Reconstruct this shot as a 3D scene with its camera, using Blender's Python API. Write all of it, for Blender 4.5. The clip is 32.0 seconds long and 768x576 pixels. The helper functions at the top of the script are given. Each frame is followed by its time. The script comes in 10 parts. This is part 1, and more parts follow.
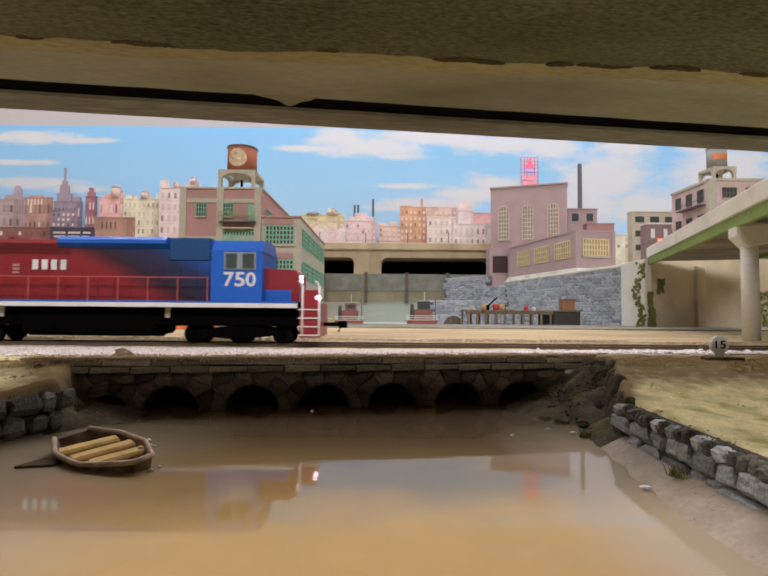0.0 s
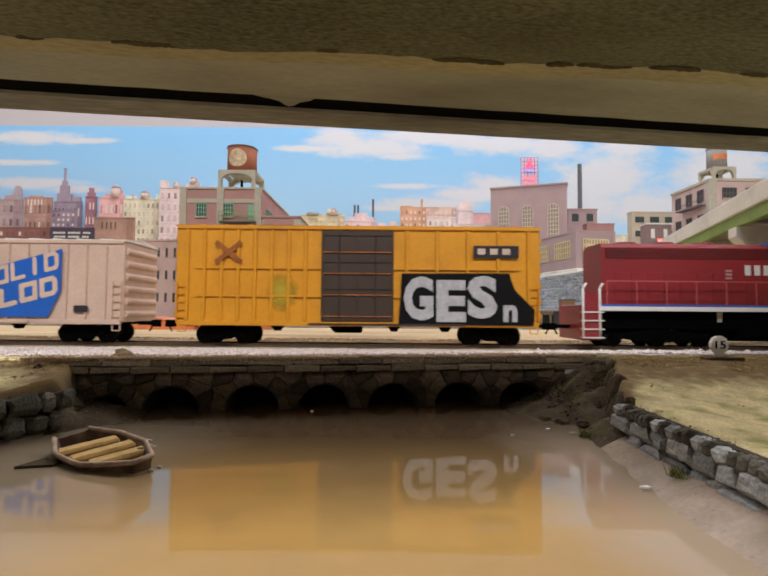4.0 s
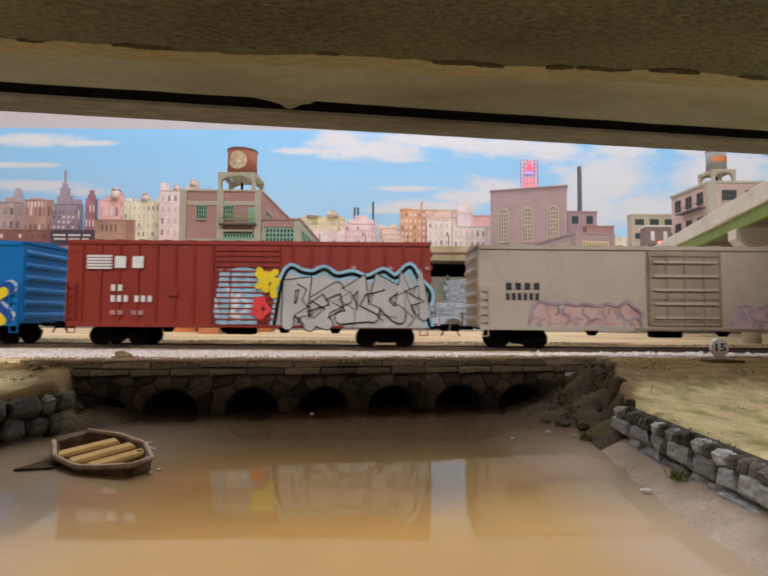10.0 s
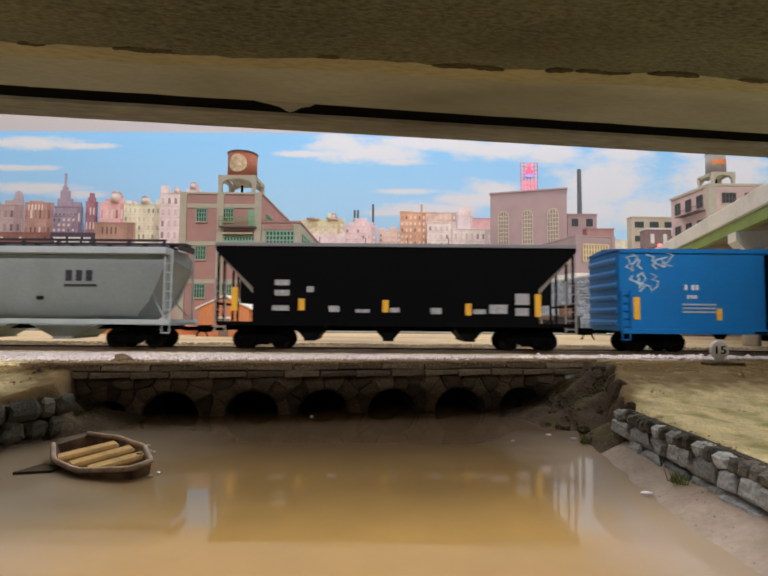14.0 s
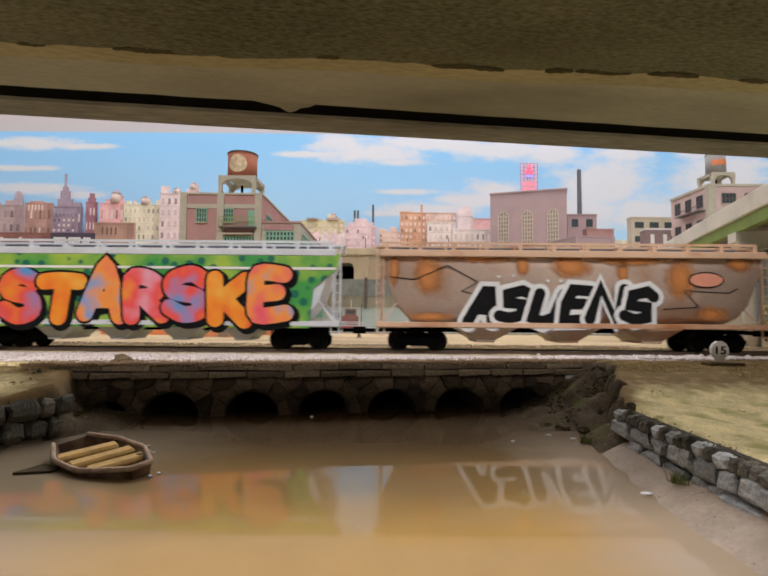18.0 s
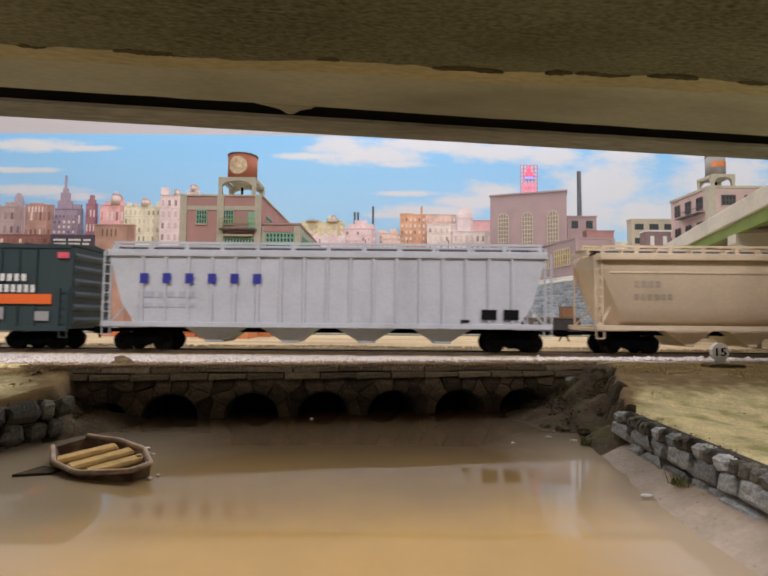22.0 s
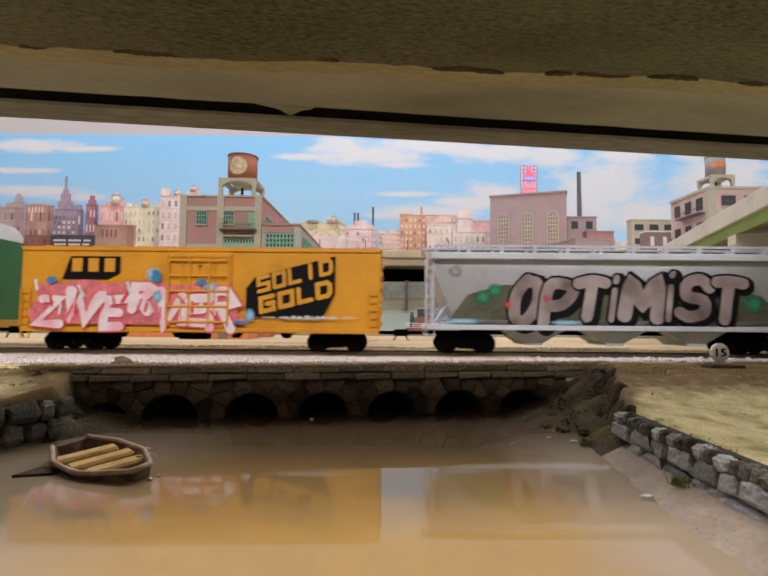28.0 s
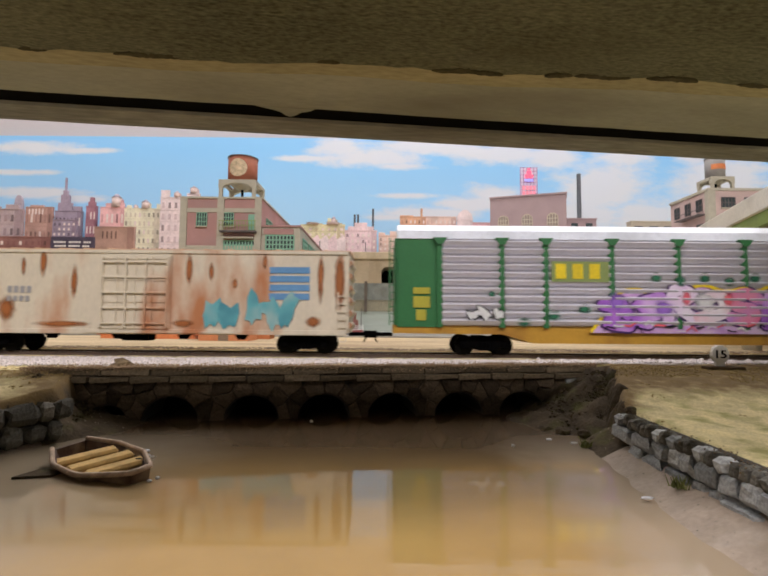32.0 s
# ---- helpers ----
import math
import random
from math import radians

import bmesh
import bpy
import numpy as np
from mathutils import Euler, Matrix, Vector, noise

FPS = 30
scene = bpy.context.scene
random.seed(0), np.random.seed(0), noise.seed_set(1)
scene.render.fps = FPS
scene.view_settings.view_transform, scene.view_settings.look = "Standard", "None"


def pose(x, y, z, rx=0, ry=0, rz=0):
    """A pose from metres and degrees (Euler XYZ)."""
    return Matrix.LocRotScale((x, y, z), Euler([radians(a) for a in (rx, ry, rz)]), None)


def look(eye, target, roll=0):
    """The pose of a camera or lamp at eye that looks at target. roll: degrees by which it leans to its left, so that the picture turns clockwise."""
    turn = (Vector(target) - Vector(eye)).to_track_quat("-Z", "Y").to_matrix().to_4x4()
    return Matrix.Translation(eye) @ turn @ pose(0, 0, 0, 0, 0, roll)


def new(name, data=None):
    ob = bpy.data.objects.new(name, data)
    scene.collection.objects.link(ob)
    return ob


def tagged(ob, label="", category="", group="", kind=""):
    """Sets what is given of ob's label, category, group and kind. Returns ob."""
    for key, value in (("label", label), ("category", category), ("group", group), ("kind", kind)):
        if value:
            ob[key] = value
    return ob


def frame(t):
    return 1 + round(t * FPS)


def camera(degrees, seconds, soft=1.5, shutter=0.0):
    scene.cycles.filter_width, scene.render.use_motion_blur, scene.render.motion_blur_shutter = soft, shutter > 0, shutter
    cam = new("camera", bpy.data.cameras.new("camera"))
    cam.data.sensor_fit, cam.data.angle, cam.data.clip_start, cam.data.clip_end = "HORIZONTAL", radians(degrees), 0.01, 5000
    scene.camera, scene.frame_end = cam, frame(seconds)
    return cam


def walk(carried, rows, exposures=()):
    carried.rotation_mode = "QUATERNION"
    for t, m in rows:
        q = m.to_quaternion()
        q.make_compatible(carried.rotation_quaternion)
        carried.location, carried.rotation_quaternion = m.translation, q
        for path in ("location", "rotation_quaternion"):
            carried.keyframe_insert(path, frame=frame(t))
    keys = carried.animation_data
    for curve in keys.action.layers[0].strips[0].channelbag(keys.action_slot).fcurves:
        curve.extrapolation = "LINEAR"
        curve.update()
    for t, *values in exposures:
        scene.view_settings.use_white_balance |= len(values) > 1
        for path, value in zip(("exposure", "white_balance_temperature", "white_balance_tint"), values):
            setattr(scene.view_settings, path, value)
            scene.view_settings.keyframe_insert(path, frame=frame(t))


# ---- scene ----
# A model railway seen from under a road bridge. Everything is at its true size, about 1:87.
EYE_Z = 0.0369
cam = camera(76.2, 32.0, soft=1.9, shutter=0.3)
TILT = ((0, 92.69), (3.5, 92.70), (5.5, 92.80), (7, 92.93), (9, 92.97), (10.5, 93.00), (11.5, 93.08),
        (12.5, 93.15), (13.5, 93.25), (14.2, 93.30), (18, 93.33), (19.5, 93.41), (21, 93.47), (22, 93.53),
        (23, 93.61), (25, 93.65), (26.5, 93.62), (28, 93.59), (30, 93.65), (31, 93.70), (32, 93.79))
walk(cam, [(t, pose(0, 0, EYE_Z, a, 0, 0) @ pose(0, 0, 0, 0, 0, 0.47)) for t, a in TILT])

# ---- light: the ceiling lamps of the layout room ----
world = bpy.data.worlds.new("world")
scene.world = world
world.use_nodes = True
world.node_tree.nodes["Background"].inputs[0].default_value = (1.0, 0.95, 0.88, 1)
world.node_tree.nodes["Background"].inputs[1].default_value = 0.012


def area(name, eye, target, sx, sy, watts, color):
    lamp = bpy.data.lights.new(name, "AREA")
    lamp.shape, lamp.size, lamp.size_y, lamp.energy, lamp.color = "RECTANGLE", sx, sy, watts, color
    ob = new(name, lamp)
    ob.matrix_world = look(eye, target)
    return ob


# unseen lamp added to brighten the sky board and city flats
area("valance_light", (0.0, 1.20, 1.15), (0, 1.48, 0.25), 5.5, 0.3, 20.5, (0.97, 0.96, 1.0))
area("room_light", (0.15, -1.10, 1.28), (0, 0.15, 0), 2.4, 0.30, 38, (1.0, 0.955, 0.99))
area("ceiling_light", (0.1, 0.92, 1.33), (0.0, 0.10, 0), 2.4, 0.30, 20, (1.0, 0.96, 0.97))
scene.view_settings.exposure = 0.0


# ---- materials ----
def mat(name, color, rough=0.6, metal=0.0, vary=0.25, scale=120.0, bump=0.2, dirt=None, dirt_amount=0.35, dirt_scale=25.0,
        grain=900.0, coat=0.0, rand=0.0, stretch=(1, 1, 1), spec=0.5):
    """Paint or stone: grain at two scales, patches of dirt, and fine relief."""
    m = bpy.data.materials.new(name)
    m.use_nodes = True
    nt = m.node_tree
    n, l = nt.nodes, nt.links
    b = n["Principled BSDF"]
    b.inputs["Roughness"].default_value, b.inputs["Metallic"].default_value = rough, metal
    b.inputs["Coat Weight"].default_value = coat
    b.inputs["Specular IOR Level"].default_value = spec
    b.inputs["Coat Roughness"].default_value = 0.12
    co = n.new("ShaderNodeTexCoord")
    mp = n.new("ShaderNodeMapping")
    mp.inputs["Scale"].default_value = stretch
    l.new(co.outputs["Object"], mp.inputs[0])
    big, fine = n.new("ShaderNodeTexNoise"), n.new("ShaderNodeTexNoise")
    big.inputs["Scale"].default_value, big.inputs["Detail"].default_value = scale, 5
    fine.inputs["Scale"].default_value, fine.inputs["Detail"].default_value = grain, 4
    l.new(mp.outputs[0], big.inputs["Vector"]), l.new(mp.outputs[0], fine.inputs["Vector"])
    a = n.new("ShaderNodeMixRGB")
    a.blend_type = "MULTIPLY"
    a.inputs[0].default_value = 1
    a.inputs[1].default_value = (*color, 1)
    r = n.new("ShaderNodeMapRange")
    r.inputs["From Min"].default_value, r.inputs["From Max"].default_value = 0.3, 0.7
    r.inputs["To Min"].default_value, r.inputs["To Max"].default_value = 1 - vary, 1 + vary * 0.6
    mix = n.new("ShaderNodeMath")
    mix.operation = "ADD"
    mix.inputs[1].default_value = 0
    half = n.new("ShaderNodeMath")
    half.operation = "MULTIPLY_ADD"
    half.inputs[1].default_value = 0.5
    l.new(big.outputs["Fac"], half.inputs[0])
    f2 = n.new("ShaderNodeMath")
    f2.operation = "MULTIPLY"
    f2.inputs[1].default_value = 0.5
    l.new(fine.outputs["Fac"], f2.inputs[0])
    l.new(f2.outputs[0], half.inputs[2])
    l.new(half.outputs[0], r.inputs["Value"])
    out = r.outputs[0]
    if rand:
        info = n.new("ShaderNodeObjectInfo")
        rr = n.new("ShaderNodeMapRange")
        rr.inputs["To Min"].default_value, rr.inputs["To Max"].default_value = 1 - rand, 1 + rand
        l.new(info.outputs["Random"], rr.inputs["Value"])
        mm = n.new("ShaderNodeMath")
        mm.operation = "MULTIPLY"
        l.new(out, mm.inputs[0]), l.new(rr.outputs[0], mm.inputs[1])
        out = mm.outputs[0]
    l.new(out, a.inputs[2])
    col = a.outputs[0]
    if dirt:
        d = n.new("ShaderNodeTexNoise")
        d.inputs["Scale"].default_value, d.inputs["Detail"].default_value = dirt_scale, 6
        l.new(mp.outputs[0], d.inputs["Vector"])
        dr = n.new("ShaderNodeMapRange")
        dr.inputs["From Min"].default_value, dr.inputs["From Max"].default_value = 0.52, 0.68
        dr.inputs["To Max"].default_value = dirt_amount
        l.new(d.outputs["Fac"], dr.inputs["Value"])
        dm = n.new("ShaderNodeMixRGB")
        dm.inputs[2].default_value = (*dirt, 1)
        l.new(dr.outputs[0], dm.inputs[0]), l.new(col, dm.inputs[1])
        col = dm.outputs[0]
    l.new(col, b.inputs["Base Color"])
    if bump:
        bp = n.new("ShaderNodeBump")
        bp.inputs["Strength"].default_value, bp.inputs["Distance"].default_value = bump, 0.0008
        l.new(half.outputs[0], bp.inputs["Height"])
        l.new(bp.outputs[0], b.inputs["Normal"])
    return m


def glow(name, color, strength):
    m = bpy.data.materials.new(name)
    m.use_nodes = True
    b = m.node_tree.nodes["Principled BSDF"]
    b.inputs["Base Color"].default_value = (*color, 1)
    b.inputs["Emission Color"].default_value = (*color, 1)
    b.inputs["Emission Strength"].default_value = strength
    return m


# ---- mesh tools ----
def box(bm, x0, x1, y0, y1, z0, z1, bev=0.0):
    vs = [bm.verts.new(p) for p in ((x0, y0, z0), (x1, y0, z0), (x1, y1, z0), (x0, y1, z0),
                                    (x0, y0, z1), (x1, y0, z1), (x1, y1, z1), (x0, y1, z1))]
    fs = [bm.faces.new([vs[i] for i in f]) for f in ((3, 2, 1, 0), (4, 5, 6, 7), (0, 1, 5, 4), (1, 2, 6, 5), (2, 3, 7, 6), (3, 0, 4, 7))]
    if bev:
        es = list({e for f in fs for e in f.edges})
        bmesh.ops.bevel(bm, geom=es, offset=bev, segments=1, affect="EDGES", profile=0.5)
    return vs


def cyl(bm, p0, p1, r0, r1=None, seg=12):
    r1 = r0 if r1 is None else r1
    p0, p1 = Vector(p0), Vector(p1)
    q = (p1 - p0).to_track_quat("Z", "Y")
    ra, rb = [], []
    for i in range(seg):
        a = 2 * math.pi * i / seg
        u = q @ Vector((math.cos(a), math.sin(a), 0))
        ra.append(bm.verts.new(p0 + u * r0)), rb.append(bm.verts.new(p1 + u * r1))
    for i in range(seg):
        j = (i + 1) % seg
        bm.faces.new((ra[i], ra[j], rb[j], rb[i])).smooth = seg > 6
    bm.faces.new(ra[::-1]), bm.faces.new(rb)


def tube(bm, pts, r, seg=6):
    """A bent rod through the points, as one skin."""
    pts = [Vector(q) for q in pts]
    rings = []
    for i, q in enumerate(pts):
        d = (pts[min(i + 1, len(pts) - 1)] - pts[max(i - 1, 0)]).normalized()
        t = d.to_track_quat("Z", "Y")
        rings.append([bm.verts.new(q + t @ Vector((r * math.cos(2 * math.pi * k / seg), r * math.sin(2 * math.pi * k / seg), 0))) for k in range(seg)])
    for a, b in zip(rings, rings[1:]):
        for k in range(seg):
            bm.faces.new((a[k], a[(k + 1) % seg], b[(k + 1) % seg], b[k])).smooth = True
    bm.faces.new(rings[0][::-1]), bm.faces.new(rings[-1])


def prism(bm, pts, axis, lo, hi):
    """A flat outline pushed along an axis: pts are (x, z) for "y", (y, z) for "x", (x, y) for "z"."""
    def at(p, h):
        return {"y": (p[0], h, p[1]), "x": (h, p[0], p[1]), "z": (p[0], p[1], h)}[axis]
    a, b = [bm.verts.new(at(p, lo)) for p in pts], [bm.verts.new(at(p, hi)) for p in pts]
    k = len(pts)
    fs = [bm.faces.new(a), bm.faces.new(b[::-1])]
    for i in range(k):
        fs.append(bm.faces.new((a[(i + 1) % k], a[i], b[i], b[(i + 1) % k])))
    bmesh.ops.recalc_face_normals(bm, faces=fs)
    return fs


def mesh_of(name, bm, material):
    me = bpy.data.meshes.new(name)
    bm.to_mesh(me)
    bm.free()
    if material:
        me.materials.append(material)
    return me


def part(name, bm, material, parent=None, label=""):
    ob = new(name, mesh_of(name, bm, material))
    if parent:
        ob.parent = parent
    return tagged(ob, label)


def shared(name, me, parent, m=None):
    ob = new(name, me)
    ob.parent = parent
    if m is not None:
        ob.matrix_basis = m
    return ob


def thing(name, label, category, at=(0, 0, 0), group="", kind=""):
    ob = new(name)
    ob.empty_display_size = 0.01
    ob.location = at
    return tagged(ob, label, category, group, kind)


def solid(name, material, *boxes, bev=0.0):
    """One mesh of boxes, as a bmesh to hand to part()."""
    bm = bmesh.new()
    for b in boxes:
        box(bm, *b, bev=bev)
    return bm


def structure(name, bm, material, label="", category=""):
    return tagged(part(name, bm, material), label, category, kind="structure")


def text_mesh(name, text, material, width, height, offset=0.0, depth=0.0001, shear=0.0):
    """Letters that stand in the x-z plane, face -y, with the lower left corner at the origin."""
    cu = bpy.data.curves.new(name, "FONT")
    cu.body, cu.size, cu.offset, cu.extrude, cu.shear, cu.resolution_u = text, 1.0, offset, 0.001, shear, 3
    ob = bpy.data.objects.new(name, cu)
    scene.collection.objects.link(ob)
    bpy.context.view_layer.update()
    me = bpy.data.meshes.new_from_object(ob.evaluated_get(bpy.context.evaluated_depsgraph_get()))
    bpy.data.objects.remove(ob)
    bpy.data.curves.remove(cu)
    co = np.zeros(len(me.vertices) * 3)
    me.vertices.foreach_get("co", co)
    co = co.reshape(-1, 3)
    lo, hi = co.min(0), co.max(0)
    out = np.zeros_like(co)
    out[:, 0] = (co[:, 0] - lo[0]) / (hi[0] - lo[0]) * width
    out[:, 2] = (co[:, 1] - lo[1]) / (hi[1] - lo[1]) * height
    out[:, 1] = np.where(co[:, 2] > 0, -depth, depth)
    me.vertices.foreach_set("co", out.ravel())
    me.materials.clear()
    me.materials.append(material)
    me.update()
    return me


def lettering(name, text, material, parent, x, y, z, width, height, offset=0.0, shear=0.0, label=""):
    ob = new(name, text_mesh(name, text, material, width, height, offset, shear=shear))
    ob.parent, ob.location = parent, (x, y, z)
    return tagged(ob, label)


# ---- surfaces ----
M_SAND = mat("sandy_ground", (0.66, 0.55, 0.31), 0.95, vary=0.45, scale=130, grain=1500, bump=0.6, dirt=(0.30, 0.27, 0.085), dirt_amount=0.9, dirt_scale=110)
M_YARD = mat("yard_sand", (0.62, 0.47, 0.27), 0.95, vary=0.45, scale=40, grain=1200, bump=0.5, dirt=(0.36, 0.25, 0.15), dirt_amount=0.8, dirt_scale=28, stretch=(0.25, 1, 1))
M_MUD = mat("mud", (0.085, 0.062, 0.038), 0.9, vary=0.5, scale=90, grain=800, bump=1.0, spec=0.12, dirt=(0.10, 0.10, 0.03), dirt_amount=0.7, dirt_scale=110)


def earth_over(m):
    """Brown turf and dark earth laid over the sand, by the share of each that the ground carries."""
    n, l = m.node_tree.nodes, m.node_tree.links
    bsdf = n["Principled BSDF"]
    old = bsdf.inputs["Base Color"].links[0].from_socket
    share, co = n.new("ShaderNodeAttribute"), n.new("ShaderNodeTexCoord")
    share.attribute_name = "earth"
    for lo, hi, a, b, scale in ((0.15, 0.95, (0.24, 0.155, 0.050, 1), (0.14, 0.085, 0.030, 1), 190), (1.15, 1.85, (0.10, 0.072, 0.042, 1), (0.060, 0.045, 0.028, 1), 150)):
        t, fray, k, tone, mix = n.new("ShaderNodeTexNoise"), n.new("ShaderNodeMath"), n.new("ShaderNodeMapRange"), n.new("ShaderNodeMixRGB"), n.new("ShaderNodeMixRGB")
        t.inputs["Scale"].default_value, t.inputs["Detail"].default_value = scale, 5
        l.new(co.outputs["Object"], t.inputs["Vector"])
        fray.operation = "MULTIPLY_ADD"
        fray.inputs[1].default_value = 1.3
        l.new(t.outputs["Fac"], fray.inputs[0]), l.new(share.outputs["Fac"], fray.inputs[2])
        k.inputs["From Min"].default_value, k.inputs["From Max"].default_value = lo + 0.65, hi + 0.65
        l.new(fray.outputs[0], k.inputs["Value"])
        tone.inputs[1].default_value, tone.inputs[2].default_value = a, b
        l.new(t.outputs["Fac"], tone.inputs[0])
        l.new(k.outputs[0], mix.inputs[0]), l.new(old, mix.inputs[1]), l.new(tone.outputs[0], mix.inputs[2])
        old = mix.outputs[0]
    l.new(old, bsdf.inputs["Base Color"])
    return m


M_EARTHY = earth_over(mat("sand_and_turf", (0.72, 0.60, 0.31), 0.95, vary=0.45, scale=130, grain=1500, bump=0.6, dirt=(0.30, 0.27, 0.085), dirt_amount=0.9, dirt_scale=110))
M_SHELF = mat("wet_silt", (0.37, 0.285, 0.21), 0.6, vary=0.28, scale=120, grain=900, bump=0.5, coat=0.15, spec=0.4, dirt=(0.26, 0.20, 0.13), dirt_amount=0.7, dirt_scale=90)
M_STONE = mat("grey_stone", (0.42, 0.43, 0.42), 0.9, vary=0.6, scale=150, grain=1300, bump=0.9, rand=0.35, dirt=(0.09, 0.085, 0.055), dirt_amount=0.8, dirt_scale=110)
M_STONE_DARK = mat("mossy_dark_stone", (0.16, 0.15, 0.125), 0.95, vary=0.6, scale=150, grain=1300, bump=0.9, rand=0.35, spec=0.15, dirt=(0.05, 0.05, 0.025), dirt_amount=0.8, dirt_scale=80)
M_DARK_OLIVE = mat("dark_olive_tone", (0.085, 0.08, 0.05), 0.95, vary=0.5, bump=0.6, spec=0.1)
M_STONE_PALE = mat("blue_grey_stone", (0.44, 0.46, 0.50), 0.85, vary=0.55, scale=140, grain=700, bump=0.9, rand=0.30, dirt=(0.62, 0.64, 0.66), dirt_amount=0.5, dirt_scale=60)
M_MORTAR = mat("dark_mortar", (0.042, 0.032, 0.021), 0.95, vary=0.4, bump=0.6)
M_MORTAR_PALE = mat("slate_joint", (0.13, 0.14, 0.17), 0.95, vary=0.4, bump=0.6)
M_RUBBLE = mat("brown_rubble", (0.108, 0.078, 0.050), 0.95, vary=0.75, scale=210, grain=1200, bump=1.4, rand=0.6, spec=0.1, dirt=(0.06, 0.046, 0.03), dirt_amount=0.7, dirt_scale=140)
M_CONC = mat("weathered_concrete", (0.33, 0.305, 0.25), 0.9, vary=0.6, scale=45, grain=900, bump=0.4, dirt=(0.12, 0.10, 0.075), dirt_amount=0.7, dirt_scale=30, stretch=(0.22, 1, 1))
M_SOFFIT = mat("grey_olive_girder_paint", (0.395, 0.415, 0.355), 0.85, vary=0.22, scale=22, grain=1600, bump=0.25, dirt=(0.20, 0.20, 0.165), dirt_amount=0.85, dirt_scale=26, stretch=(0.35, 1, 1))
M_OCHRE_LIP = mat("ochre_stained_edge", (0.43, 0.40, 0.25), 0.9, vary=0.35, scale=60, grain=1500, bump=0.4, dirt=(0.16, 0.12, 0.06), dirt_amount=0.7, dirt_scale=45, stretch=(0.3, 1, 1))
M_CONC_OLIVE = mat("olive_crust", (0.19, 0.20, 0.14), 0.95, vary=0.75, scale=30, grain=2600, bump=1.0, dirt=(0.08, 0.075, 0.045), dirt_amount=0.85, dirt_scale=24, stretch=(0.35, 1, 1), spec=0.1)
M_CONC_TAN = mat("tan_concrete", (0.64, 0.56, 0.42), 0.9, vary=0.15, scale=25, grain=600, bump=0.15, dirt=(0.36, 0.30, 0.21), dirt_amount=0.5, dirt_scale=12)
M_EDGE = mat("grey_edge_concrete", (0.32, 0.325, 0.295), 0.9, vary=0.5, scale=45, grain=900, bump=0.5, dirt=(0.09, 0.08, 0.065), dirt_amount=0.7, dirt_scale=40, stretch=(0.22, 1, 1))
M_CONC_PALE = mat("pale_concrete", (0.80, 0.77, 0.69), 0.85, vary=0.15, scale=30, grain=700, bump=0.15, dirt=(0.38, 0.34, 0.27), dirt_amount=0.35, dirt_scale=25)
M_GIRDER = mat("green_girder_paint", (0.25, 0.35, 0.08), 0.6, vary=0.25, scale=40, bump=0.1, dirt=(0.12, 0.13, 0.06), dirt_amount=0.5)
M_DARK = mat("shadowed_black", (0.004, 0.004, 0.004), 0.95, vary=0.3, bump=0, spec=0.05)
M_STEEL = mat("rail_steel", (0.42, 0.40, 0.38), 0.3, metal=0.9, vary=0.2, bump=0.05)
M_RUST = mat("rail_rust", (0.10, 0.065, 0.045), 0.8, vary=0.4, bump=0.3)
M_TIE = mat("tie_wood", (0.11, 0.09, 0.075), 0.9, vary=0.4, bump=0.4, rand=0.3)
M_BRICK = mat("old_red_brick", (0.47, 0.265, 0.24), 0.9, vary=0.2, scale=40, grain=900, bump=0.2, dirt=(0.36, 0.26, 0.24), dirt_amount=0.5, dirt_scale=20)
M_BRICK_ROSE = mat("rose_brick", (0.46, 0.335, 0.33), 0.9, vary=0.15, scale=30, grain=900, bump=0.2, dirt=(0.34, 0.24, 0.245), dirt_amount=0.5, dirt_scale=15)
M_BRICK_BROWN = mat("brownstone", (0.62, 0.46, 0.42), 0.9, vary=0.2, scale=30, grain=900, bump=0.2, dirt=(0.32, 0.24, 0.20), dirt_amount=0.4)
M_TRIM = mat("stone_coloured_trim", (0.50, 0.46, 0.36), 0.85, vary=0.15, bump=0.15, dirt=(0.36, 0.32, 0.24), dirt_amount=0.4)
M_SASH = mat("green_window_frame", (0.24, 0.47, 0.33), 0.6, vary=0.15, bump=0.1)
M_SASH_STONE = mat("stone_window_frame", (0.66, 0.57, 0.42), 0.7, vary=0.15, bump=0.1)
M_SASH_TAN = mat("tan_window_frame", (0.72, 0.60, 0.38), 0.6, vary=0.15, bump=0.1)
M_PANE = mat("dark_window_glass", (0.07, 0.09, 0.09), 0.12, vary=0.3, bump=0)
M_PANE_PALE = mat("pale_window_glass", (0.46, 0.33, 0.17), 0.2, vary=0.3, bump=0)
M_TANK = mat("rusty_tank_red", (0.40, 0.13, 0.07), 0.8, vary=0.25, bump=0.2, dirt=(0.30, 0.12, 0.07), dirt_amount=0.6)
M_TANK_GREY = mat("grey_tank", (0.30, 0.28, 0.26), 0.7, vary=0.2, bump=0.2)
M_ROOF = mat("dark_roof_tar", (0.14, 0.12, 0.12), 0.9, vary=0.3, bump=0.3)
M_STACK = mat("black_smokestack", (0.06, 0.06, 0.065), 0.6, vary=0.3, bump=0.2)
M_WHITE = mat("white_paint", (0.78, 0.76, 0.72), 0.6, vary=0.12, bump=0.05)
M_RED = mat("red_paint", (0.55, 0.05, 0.05), 0.5, vary=0.2, bump=0.05)
M_ORANGE = mat("orange_paint", (0.75, 0.24, 0.08), 0.6, vary=0.2, bump=0.1)
